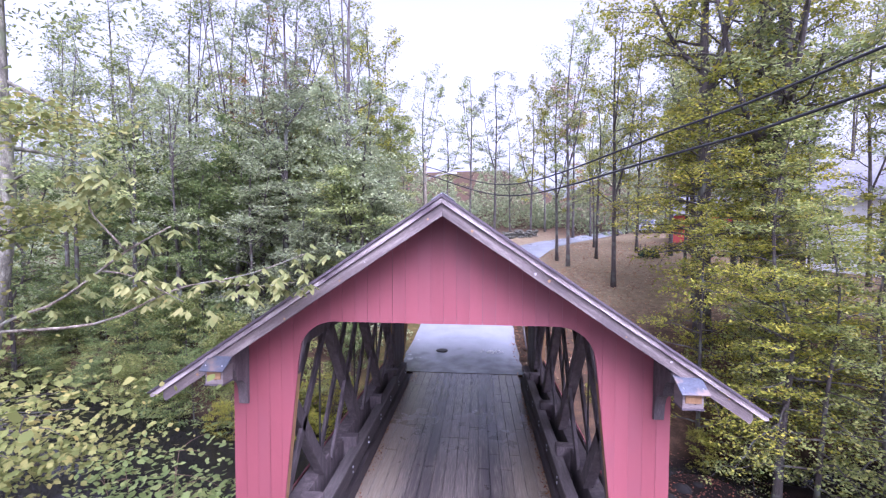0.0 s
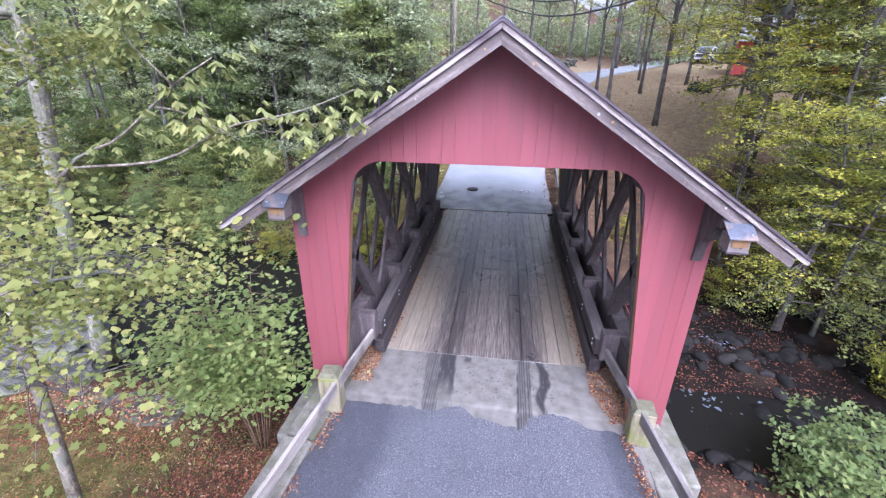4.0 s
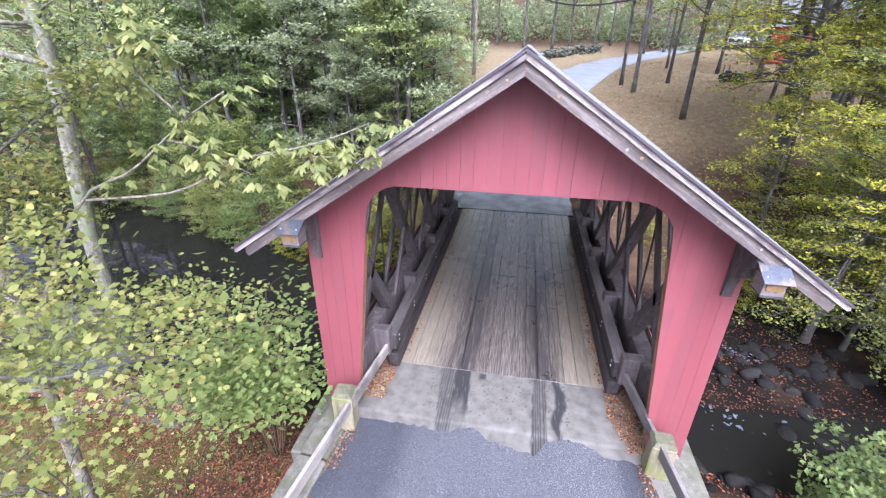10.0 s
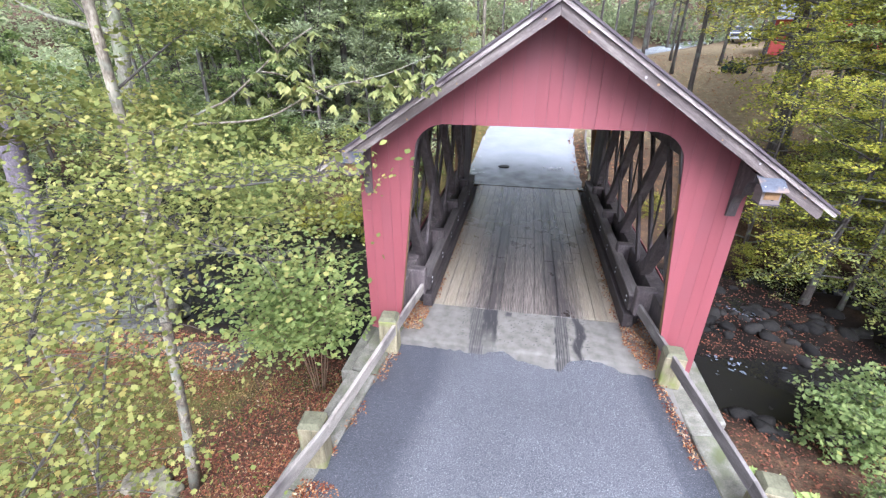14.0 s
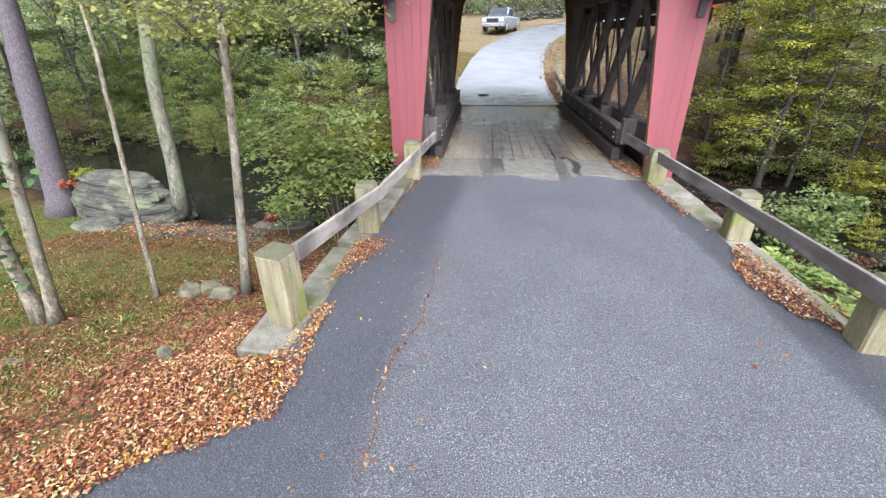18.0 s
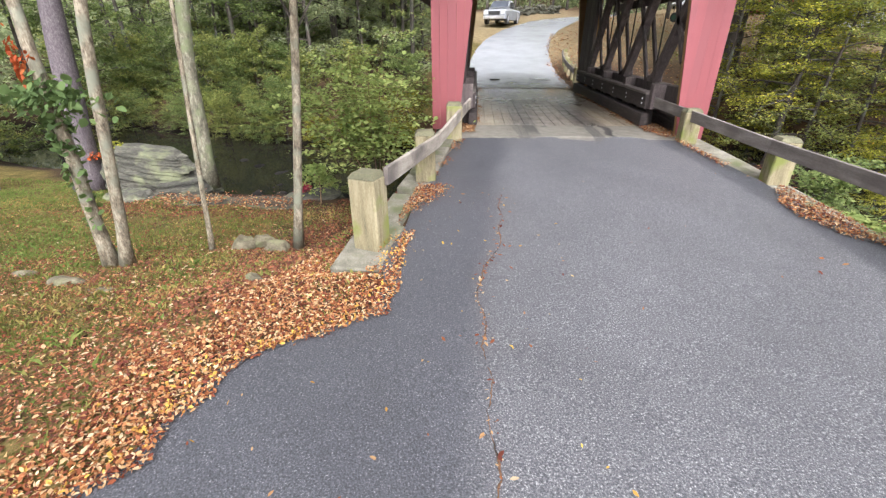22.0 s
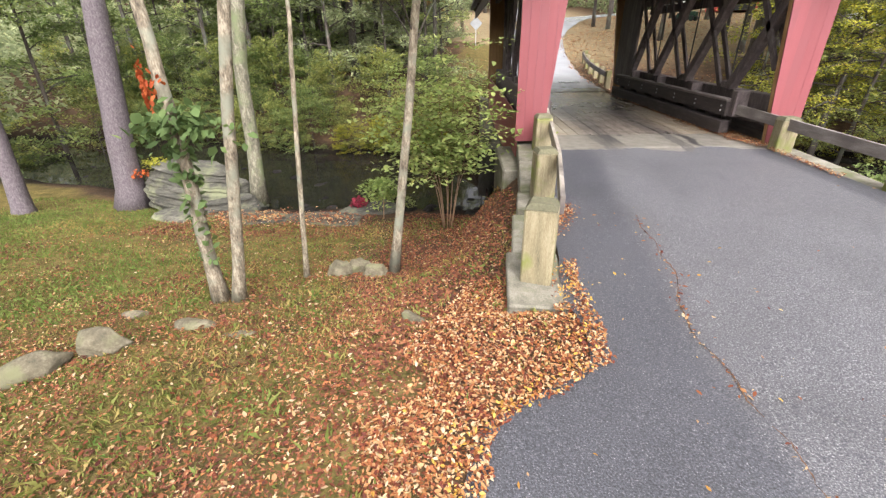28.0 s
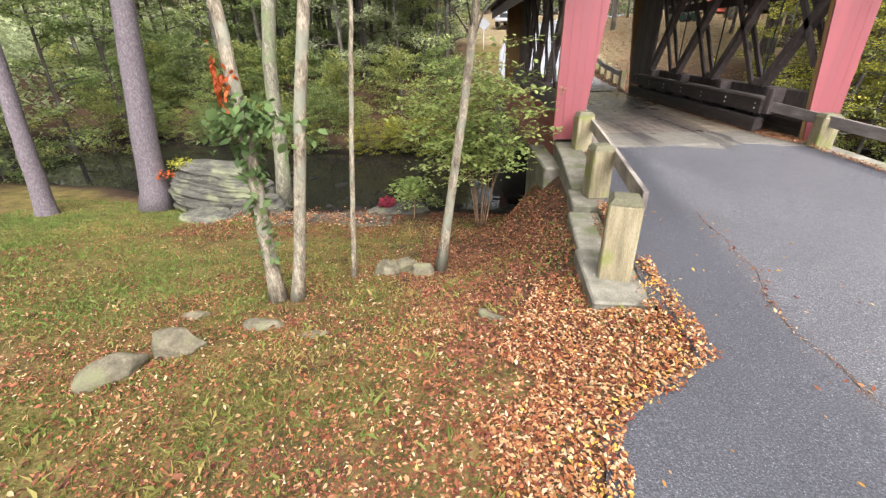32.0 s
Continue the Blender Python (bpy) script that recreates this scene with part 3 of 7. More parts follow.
def ground_material():
    m, n, l, b = nodes_of("lawn_and_leaf_mould")
    nt = m.node_tree
    tc = n.new("ShaderNodeTexCoord")
    at = n.new("ShaderNodeAttribute")
    at.attribute_name = "cover"
    sep = n.new("ShaderNodeSeparateColor")
    l.new(at.outputs["Color"], sep.inputs[0])

    def noise_at(scale, detail=6.0):
        t = n.new("ShaderNodeTexNoise")
        t.inputs["Scale"].default_value, t.inputs["Detail"].default_value = scale, detail
        l.new(tc.outputs["Object"], t.inputs["Vector"])
        return t

    n1, n2, n3 = noise_at(0.9), noise_at(28.0, 4.0), noise_at(3.2)
    add = n.new("ShaderNodeMix")
    add.inputs[0].default_value = 0.5
    l.new(n3.outputs["Fac"], add.inputs[2])
    l.new(n2.outputs["Fac"], add.inputs[3])
    grass = ramp(nt, [(0.34, (0.040, 0.035, 0.012)), (0.5, (0.104, 0.085, 0.028)), (0.66, (0.195, 0.142, 0.058))])
    mould = ramp(nt, [(0.3, (0.028, 0.020, 0.014)), (0.5, (0.070, 0.045, 0.028)), (0.68, (0.15, 0.088, 0.048))])
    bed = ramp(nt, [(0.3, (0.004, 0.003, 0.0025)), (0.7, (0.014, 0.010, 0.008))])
    carpet = ramp(nt, [(0.3, (0.122, 0.090, 0.050)), (0.5, (0.22, 0.170, 0.100)), (0.7, (0.33, 0.265, 0.165))])
    for r in (grass, mould, bed, carpet):
        l.new(add.outputs[0], r.inputs[0])
    # leaf mould shows through the lawn in patches
    pr = n.new("ShaderNodeMath")
    pr.operation = "SUBTRACT"
    l.new(sep.outputs[0], pr.inputs[0])
    l.new(n1.outputs["Fac"], pr.inputs[1])
    pk = n.new("ShaderNodeMapRange")
    pk.inputs["From Min"].default_value, pk.inputs["From Max"].default_value = -0.15, 0.15
    l.new(pr.outputs[0], pk.inputs["Value"])
    m1 = n.new("ShaderNodeMix")
    m1.data_type = "RGBA"
    l.new(pk.outputs[0], m1.inputs[0])
    l.new(mould.outputs[0], m1.inputs[6])
    l.new(grass.outputs[0], m1.inputs[7])
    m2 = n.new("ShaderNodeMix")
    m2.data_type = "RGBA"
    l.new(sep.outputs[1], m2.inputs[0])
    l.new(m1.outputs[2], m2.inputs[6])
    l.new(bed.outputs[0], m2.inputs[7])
    m3 = n.new("ShaderNodeMix")
    m3.data_type = "RGBA"
    l.new(sep.outputs[2], m3.inputs[0])
    l.new(m2.outputs[2], m3.inputs[6])
    l.new(carpet.outputs[0], m3.inputs[7])
    l.new(m3.outputs[2], b.inputs["Base Color"])
    b.inputs["Roughness"].default_value = 0.95
    b.inputs["Specular IOR Level"].default_value = 0.12
    bp = n.new("ShaderNodeBump")
    bp.inputs["Strength"].default_value, bp.inputs["Distance"].default_value = 0.7, 0.04
    l.new(add.outputs[0], bp.inputs["Height"])
    l.new(bp.outputs[0], b.inputs["Normal"])
    return m


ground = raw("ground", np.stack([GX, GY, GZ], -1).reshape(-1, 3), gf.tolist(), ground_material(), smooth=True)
tagged(ground, "grassy stream banks strewn with brown fallen leaves", "ground", kind="structure")
lawn_left = np.clip((-GX - 3.2 - 1.6 * np.clip((GY + 5) / 1.5, 0, 1)) / 1.2, 0, 1) * np.clip((1.5 + 0.45 * np.clip(-9.5 - GX, 0, 12) - GY) / 1.2, 0, 1) * np.clip((GX + 22) / 4, 0, 1)
lawn_far = np.clip((GY - 15) / 4, 0, 1) * np.clip((GX + 1 + 14 * np.clip((GY - 22) / 6, 0, 1)) / 3, 0, 1) * np.clip((30 - GX) / 6, 0, 1) * np.clip((60 - GY) / 10, 0, 1) * 0.47
out = left_edge(GY) - GX
verge = np.clip((GY - 10.2) / 1, 0, 1) * np.clip((2.6 - out) / 1.2, 0, 1) * (out > -0.5) * np.clip((46 - GY) / 4, 0, 1) * 0.9
cover = np.zeros((nx_ * ny_, 4), np.float32)
cover[:, 0] = np.maximum(np.maximum(lawn_left * 0.68, lawn_far), verge).ravel()
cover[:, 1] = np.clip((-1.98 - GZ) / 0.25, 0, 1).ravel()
cover[:, 2] = np.clip(lawn_far * 1.7, 0, 0.8).ravel()
cover[:, 3] = 1
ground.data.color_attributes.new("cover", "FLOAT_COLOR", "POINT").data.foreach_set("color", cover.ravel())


def asphalt_material():
    """Grey worn lane with pale grit, and dark newer strips along both edges."""
    m, n, l, b = nodes_of("asphalt")
    nt = m.node_tree
    tc = n.new("ShaderNodeTexCoord")
    n1 = n.new("ShaderNodeTexNoise")
    n1.inputs["Scale"].default_value, n1.inputs["Detail"].default_value = 1.1, 6.0
    n2 = n.new("ShaderNodeTexNoise")
    n2.inputs["Scale"].default_value, n2.inputs["Detail"].default_value = 76.0, 4.0
    n2.inputs["Roughness"].default_value = 0.8
    vo = n.new("ShaderNodeTexVoronoi")
    vo.inputs["Scale"].default_value = 60.0
    for t in (n1, n2, vo):
        l.new(tc.outputs["Object"], t.inputs["Vector"])
    at = n.new("ShaderNodeAttribute")
    at.attribute_name = "strip"
    grit = ramp(nt, [(0.38, (0.024, 0.025, 0.030)), (0.49, (0.072, 0.073, 0.083)), (0.575, (0.124, 0.124, 0.132)), (0.655, (0.335, 0.335, 0.338))])
    l.new(n2.outputs["Fac"], grit.inputs[0])
    dark = ramp(nt, [(0.38, (0.022, 0.023, 0.028)), (0.52, (0.054, 0.056, 0.066)), (0.61, (0.095, 0.096, 0.11)), (0.69, (0.32, 0.32, 0.33))])
    l.new(n2.outputs["Fac"], dark.inputs[0])
    jag = n.new("ShaderNodeMath")
    jag.operation = "MULTIPLY_ADD"
    jag.inputs[1].default_value = 0.28
    l.new(n1.outputs["Fac"], jag.inputs[0])
    l.new(at.outputs["Fac"], jag.inputs[2])
    edge = n.new("ShaderNodeMapRange")
    edge.inputs["From Min"].default_value, edge.inputs["From Max"].default_value = 0.50, 0.86
    l.new(jag.outputs[0], edge.inputs["Value"])
    mx = n.new("ShaderNodeMix")
    mx.data_type = "RGBA"
    l.new(edge.outputs[0], mx.inputs[0])
    l.new(grit.outputs[0], mx.inputs[6])
    l.new(dark.outputs[0], mx.inputs[7])
    tone = n.new("ShaderNodeMapRange")
    tone.inputs["To Min"].default_value, tone.inputs["To Max"].default_value = 0.75, 1.25
    l.new(n1.outputs["Fac"], tone.inputs["Value"])
    hv = n.new("ShaderNodeHueSaturation")
    l.new(mx.outputs[2], hv.inputs["Color"])
    l.new(tone.outputs[0], hv.inputs["Value"])
    l.new(hv.outputs[0], b.inputs["Base Color"])
    rr = n.new("ShaderNodeMapRange")
    rr.inputs["To Min"].default_value, rr.inputs["To Max"].default_value = 0.42, 0.75
    l.new(n1.outputs["Fac"], rr.inputs["Value"])
    l.new(rr.outputs[0], b.inputs["Roughness"])
    bp = n.new("ShaderNodeBump")
    bp.inputs["Strength"].default_value, bp.inputs["Distance"].default_value = 0.5, 0.008
    l.new(vo.outputs["Distance"], bp.inputs["Height"])
    l.new(bp.outputs[0], b.inputs["Normal"])
    return m


ASPHALT = asphalt_material()
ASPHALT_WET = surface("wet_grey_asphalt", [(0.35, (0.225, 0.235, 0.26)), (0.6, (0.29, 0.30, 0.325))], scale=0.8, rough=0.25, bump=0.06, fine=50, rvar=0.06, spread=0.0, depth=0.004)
_n, _l = ASPHALT_WET.node_tree.nodes, ASPHALT_WET.node_tree.links
_p = _n["Principled BSDF"]
_col = _p.inputs["Base Color"].links[0].from_socket
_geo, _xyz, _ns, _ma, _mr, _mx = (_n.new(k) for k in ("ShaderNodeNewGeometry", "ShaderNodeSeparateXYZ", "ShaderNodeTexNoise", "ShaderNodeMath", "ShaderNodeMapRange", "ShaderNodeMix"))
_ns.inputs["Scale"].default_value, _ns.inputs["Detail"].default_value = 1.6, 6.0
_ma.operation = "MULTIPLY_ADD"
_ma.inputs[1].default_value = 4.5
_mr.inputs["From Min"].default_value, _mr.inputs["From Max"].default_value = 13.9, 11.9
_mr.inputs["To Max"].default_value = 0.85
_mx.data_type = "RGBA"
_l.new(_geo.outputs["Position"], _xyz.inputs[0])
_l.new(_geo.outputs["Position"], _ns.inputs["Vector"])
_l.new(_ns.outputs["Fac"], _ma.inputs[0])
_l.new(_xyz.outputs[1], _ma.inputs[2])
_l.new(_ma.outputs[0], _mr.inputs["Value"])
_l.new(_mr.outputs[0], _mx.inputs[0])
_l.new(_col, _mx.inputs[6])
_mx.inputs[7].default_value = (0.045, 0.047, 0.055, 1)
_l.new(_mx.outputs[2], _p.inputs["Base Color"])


def road_piece(name, label, ys, front_jag=False, mat_=None):
    """A stretch of road, bowed a little, between its two edges."""
    rows, strip = [], []
    cols = 81 if front_jag else 41
    for y in ys:
        under = 0.07 if -5.3 < y < 0.4 else 0.0
        a, b_ = float(left_edge(np.array(y))) - under, float(right_edge(np.array(y))) + under
        for j in range(cols):
            f = j / (cols - 1)
            x = a + (b_ - a) * f
            yy = y
            if front_jag and y > -1.4:
                k = (y + 1.4) / 1.4
                tongue = float(np.interp(x, (-2.3, -1.3, -0.74, -0.31, -0.1, 0.27, 0.59, 0.84, 1.22, 1.64, 2.2), (-0.26, -0.26, -0.28, -0.13, -0.30, -0.39, -0.47, -0.17, -0.08, -0.30, -0.32))) - 0.05 * noise.noise((x * 7, 8.0, 0.0)) - 0.05 * noise.noise((x * 19, 3.0, 0.0))
                yy = -1.4 + k * (tongue + 1.4)
            wob = 0.012 * noise.noise((x * 2.5, yy * 2.5, 0)) if 0 < j < cols - 1 else 0.0
            rows.append((x + (0.10 * noise.noise((0, yy * 2.2, 5.0 * f)) if j in (0, cols - 1) else 0), yy, float(road_z(yy)) + (0.012 if yy < -1.2 or yy > 5 else 0.003) + 0.03 * (1 - (2 * f - 1) ** 2) * min(1.0, max(0.0, abs(yy - 5) - 5) / 2) + wob * (abs(yy - 5) > 6.5)))
            side = min(x - a, b_ - x)
            lane = max(float(np.interp(y, (-12, -7.5, -6, -4, -2.5, -1), (-1.95, -1.72, -1.7, -1.5, -1.42, -1.2))) - x, 2.5 * (x - float(np.interp(y, (-12, -7, -5.1, -3.5, -0.5), (3.6, 2.55, 2.26, 2.16, 1.75))))) if y < 5 else -1.0
            strip.append(min(1.0, max(0.0, 0.45 + 1.2 * lane)))
    faces = [(i * cols + j, i * cols + j + 1, (i + 1) * cols + j + 1, (i + 1) * cols + j) for i in range(len(ys) - 1) for j in range(cols - 1)]
    ob = raw(name, rows, faces, mat_ or ASPHALT, smooth=True)
    ob.data.attributes.new("strip", "FLOAT", "POINT").data.foreach_set("value", strip)
    return tagged(ob, label, "road", kind="structure")


road_piece("road_near", "grey worn asphalt road with darker patched edges", list(np.arange(-40, -12, 2.0)) + list(np.arange(-12, -1.4, 0.2)) + list(np.linspace(-1.4, 0, 9)), True)
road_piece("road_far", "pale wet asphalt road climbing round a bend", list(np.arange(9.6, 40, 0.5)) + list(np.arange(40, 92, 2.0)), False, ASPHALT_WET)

# stream
wm, wn, wl, wb = nodes_of("dark_stream_water")
wb.inputs["Base Color"].default_value = (0.012, 0.011, 0.010, 1)
wb.inputs["Roughness"].default_value = 0.04
wb.inputs["IOR"].default_value = 1.33
wb.inputs["Specular IOR Level"].default_value = 0.28
_t, _u, _w = (wn.new("ShaderNodeTexNoise") for _ in range(3))
for _n, _sc, _dt in ((_t, 2.2, 3.0), (_u, 9.0, 3.0), (_w, 0.35, 1.0)):
    _n.inputs["Scale"].default_value, _n.inputs["Detail"].default_value = _sc, _dt
_g = wn.new("ShaderNodeMapRange")
_g.inputs["From Min"].default_value, _g.inputs["From Max"].default_value = 0.46, 0.62
_g.inputs["To Min"].default_value, _g.inputs["To Max"].default_value = 0.06, 1.0
wl.new(_w.outputs["Fac"], _g.inputs["Value"])
_m = wn.new("ShaderNodeMath")
_m.operation = "MULTIPLY_ADD"
wl.new(_u.outputs["Fac"], _m.inputs[0])
wl.new(_g.outputs[0], _m.inputs[1])
wl.new(_t.outputs["Fac"], _m.inputs[2])
_b = wn.new("ShaderNodeBump")
_b.inputs["Strength"].default_value, _b.inputs["Distance"].default_value = 0.3, 0.05
wl.new(_m.outputs[0], _b.inputs["Height"])
wl.new(_b.outputs[0], wb.inputs["Normal"])
bm = bmesh.new()
bmesh.ops.create_grid(bm, x_segments=60, y_segments=12, size=1, matrix=Matrix.Translation((0, 7, WATER)) @ Matrix.Diagonal((60, 9, 1, 1)))
tagged(part("water", bm, wm), "dark still stream water mirroring the trees", "water", kind="structure")

# ---- the covered bridge ----
RIDGE, EAVE_X, EAVE_Z = 5.39, 3.48, 3.06
SLOPE = (RIDGE - EAVE_Z) / EAVE_X
ROOF_Y0, ROOF_Y1 = -0.56, 10.10
CX = 0.02


def opening_z(x):
    """Height of the opening's edge over a place across the portal."""
    a = abs(x)
    if a <= 1.40:
        return 3.81
    if a <= 1.87:
        return 3.36 + 0.45 * math.sqrt(max(0.0, 1 - ((a - 1.40) / 0.47) ** 2))
    return 3.36 - (a - 1.87) / 0.36 * 3.36


def portal(y, sign, name, label):
    """One gabled end wall of upright boards round the opening; sign: the way it faces."""
    wall = thing(name, label, "bridge portal", kind="structure")
    n = 34
    w = 5.5 / n
    rng = random.Random(5 + int(y))
    for i in range(n):
        a, b = -2.75 + i * w + rng.uniform(0.0004, 0.0020), -2.75 + (i + 1) * w - rng.uniform(0.0004, 0.0020)
        low = 0.12 if a < 0 else -0.4
        if y > 5:
            low = -0.2
        xs = np.linspace(a, b, 6)
        bottom = [(x, max(low, opening_z(x)) if abs(x) < 2.27 else low) for x in xs]
        top = [(x, RIDGE - 0.16 - SLOPE * abs(x - CX)) for x in (xs if a < CX < b else (a, b))]
        ring = bottom + top[::-1]
        t = 0.026 + rng.uniform(0, 0.005)
        verts = [(x, y, z) for x, z in ring] + [(x, y + sign * t, z) for x, z in ring]
        k = len(ring)
        faces = [tuple(range(k)), tuple(range(2 * k - 1, k - 1, -1))] + [(j, j + k, (j + 1) % k + k, (j + 1) % k) for j in range(k)]
        if sign < 0:
            verts = verts[k:] + verts[:k]
        raw("board", verts, faces, RED, wall)
    # backing frame behind the boards, one solid ring
    xs = np.linspace(-2.74, 2.74, 111)
    for lo, hi in ((-2.74, -1.88), (-1.9, 1.9), (1.88, 2.74)):
        pts = [x for x in np.linspace(lo, hi, 40)]
        low = lambda x: max((0.12 if x < 0 else -0.4) if y < 5 else -0.2, opening_z(x) + 0.02 if abs(x) < 2.27 else -9)
        ring = [(x, low(x)) for x in pts] + [(x, RIDGE - 0.18 - SLOPE * abs(x - CX)) for x in pts[::-1]]
        v, f = [], []
        m = len(pts)
        for yy in (y - sign * 0.012, y - sign * 0.10):
            v += [(x, yy, z) for x, z in ring]
        for j in range(m - 1):
            f.append((j, j + 1, 2 * m - 2 - j, 2 * m - 1 - j))
            f.append((2 * m + j, 2 * m + 2 * m - 1 - j, 2 * m + 2 * m - 2 - j, 2 * m + j + 1))
        for j in range(2 * m):
            f.append((j, j + 2 * m, (j + 1) % (2 * m) + 2 * m, (j + 1) % (2 * m)))
        raw("backing", v, f, TIMBER if abs(lo) < 1.95 and hi > 0 and lo < 0 and lo > -2 else RAW_WOOD, wall)
    return wall


portal(0.0, -1, "portal_near", "red painted vertical board gable wall with a round-cornered opening")
portal(9.50, 1, "portal_far", "red painted vertical board gable wall at the far bridge end")

# side walls: low red skirt boards outside the trusses
for sx, nm in ((-1, "bridge_side_west"), (1, "bridge_side_east")):
    side = thing(nm, "low red board skirt outside the bridge truss", "bridge side", kind="structure")
    for i in range(60):
        y0 = 0.10 + i * 0.155
        part("board", box(0.024, 0.15, 1.25, (sx * 2.70, y0 + 0.075, -0.02)), RED, side)
    for i in range(5):
        part("lining_board", box(0.018, 9.3, 0.235, (sx * 2.674, 4.75, -0.50 + i * 0.24), None, 0.004), LINING_CAP, side, "bare grey boards lining the skirt")

KNOT_PALE = surface("pale_sap_stain", [(0.3, (0.34, 0.30, 0.28)), (0.7, (0.55, 0.52, 0.50))], scale=9, rough=0.7, bump=0.1)

# roof
roof = thing("bridge_roof", "grey shingled gable roof with weathered barge boards", "roof", kind="structure")
ang = math.atan(SLOPE)
run = EAVE_X / math.cos(ang)
for sx, nm in ((-1, "roof_slope"), (1, "roof_slope")):
    mid = Vector((CX + sx * EAVE_X / 2, (ROOF_Y0 + ROOF_Y1) / 2, (RIDGE + EAVE_Z) / 2 - 0.05))
    part(nm, box(run, ROOF_Y1 - ROOF_Y0, 0.05, mid, Euler((0, sx * ang, 0))), TIMBER, roof)
    for yb, face in ((ROOF_Y0 - 0.02, -1), (ROOF_Y1 + 0.02, 1)):
        # dark fascia strips above, pale barge board below, cut plumb at the ridge
        for d0, d1, ln, mat_, yo, nmb in ((0.006, 0.040, EAVE_X + 0.03, TRIM_DARK, 0.022, "fascia"), (0.045, 0.106, EAVE_X + 0.01, TRIM, 0.0, "fascia"), (0.112, 0.250, EAVE_X - 0.13, TRIM_LOW, -0.032, "barge_board")):
            x0, x1 = CX + sx * 0.0015, CX + sx * ln
            bow = [(x0 + sx * (ln - 0.03) * q / 12, RIDGE - d1 - SLOPE * (ln - 0.03) * q / 12 + 0.006 * noise.noise((q * 0.9, 3.0 * sx, d1 * 40))) for q in range(12, -1, -1)]
            ring = [(x0, RIDGE - d0), (x1, RIDGE - d0 - SLOPE * ln), (x1 + sx * 0.004, RIDGE - (d0 + d1) / 2 - SLOPE * ln)] + bow
            ya, yb2 = yb + face * yo, yb + face * (yo - 0.036)
            kr_ = len(ring)
            v = [(x, ya, z) for x, z in ring] + [(x, yb2, z) for x, z in ring]
            f = [tuple(range(kr_)), tuple(range(2 * kr_ - 1, kr_ - 1, -1))] + [(q, q + kr_, (q + 1) % kr_ + kr_, (q + 1) % kr_) for q in range(kr_)]
            lie = Matrix.Translation((CX, 0, RIDGE)) @ Matrix.Rotation(sx * ang, 4, "Y")
            back = lie.inverted()
            ob = raw(nmb, [back @ Vector(q) for q in v], f, mat_, roof)
            ob.matrix_basis = lie
            if nmb == "barge_board" and face < 0:
                kr = random.Random(4 + sx)
                for kk in range(6):
                    fx = (kk + kr.uniform(0.1, 0.9)) / 6 * ln
                    zz = RIDGE - SLOPE * fx - kr.uniform(0.13, 0.22)
                    rk_ = kr.uniform(0.010, 0.018)
                    vv, ff = tube([(CX + sx * fx, ya + 0.002, zz), (CX + sx * fx, ya - 0.002, zz)], [rk_, rk_ * 0.9], 9)
                    raw("knot", vv, ff, KNOT_PALE if kk % 3 == 1 else RAW_WOOD, roof)
    # purlins and rafters under the roof
    for k in range(9):
        yy = 0.35 + k * 1.2
        part("rafter", beam((CX, yy, RIDGE - 0.20), (CX + sx * 3.3, yy, RIDGE - 0.20 - SLOPE * 3.3), 0.07, 0.14, side=(0, 1, 0)), TIMBER, roof)
    # shingle courses
    courses = 22
    v, f = [], []
    rs = random.Random(3)
    for c in range(courses):
        s0, s1 = run * c / courses, run * (c + 1.25) / courses
        yy = ROOF_Y0 - 0.03 - rs.uniform(0, 0.2)
        while yy < ROOF_Y1 + 0.02:
            wd = rs.uniform(0.22, 0.34)
            y0, y1 = max(yy, ROOF_Y0 - 0.035), min(yy + wd - 0.008, ROOF_Y1 + 0.035)
            if y1 - y0 > 0.04:
                b0 = len(v)
                for s, lift in ((s0, 0.008), (min(s1, run + 0.03), 0.022)):
                    for y_ in (y0, y1):
                        v.append((CX + sx * (s * math.cos(ang)), y_, RIDGE - 0.025 / math.cos(ang) + lift + rs.uniform(0, 0.004) - s * math.sin(ang)))
                f.append((b0, b0 + 1, b0 + 3, b0 + 2) if sx > 0 else (b0, b0 + 2, b0 + 3, b0 + 1))
            yy += wd
    ob = raw("shingles", v, f, SHINGLE, roof)
    md = ob.modifiers.new("thick", "SOLIDIFY")
    md.thickness, md.offset = 0.012, 1.0
for sx in (-1, 1):
    part("ridge_cap", box(0.15, ROOF_Y1 - ROOF_Y0 - 0.02, 0.010, (CX + sx * 0.062, (ROOF_Y0 + ROOF_Y1) / 2, RIDGE - 0.030), Euler((0, sx * ang, 0)), 0.002), SHINGLE, roof)

# gable soffit lookouts and eave brackets with the nest boxes
def bracket(x, y, s):
    br = thing("eave_bracket", "dark curved timber bracket under the eave", "bracket", group="eave brackets")
    prof = [(0, 0.38), (0.46, 0.30), (0.46, 0.20)] + [(0.46 - 0.17 * math.sin(a), 0.03 + 0.17 * math.cos(a)) for a in (0.5, 1.0, 1.5)] + [(0.27, -0.02)] + [(0.27 - 0.21 * math.sin(a), -0.24 + 0.22 * math.cos(a)) for a in (0.5, 0.95, 1.4)] + [(0.05, -0.30), (0.035, -0.40), (0, -0.40)]
    v = [(x + s * 0.0 + dx, y - d, 3.12 + z) for dx in (-0.06, 0.06) for d, z in prof]
    k = len(prof)
    f = [tuple(range(k - 1, -1, -1)), tuple(range(k, 2 * k))] + [(j, (j + 1) % k, (j + 1) % k + k, j + k) for j in range(k)]
    raw("corbel", v, f, TIMBER, br)


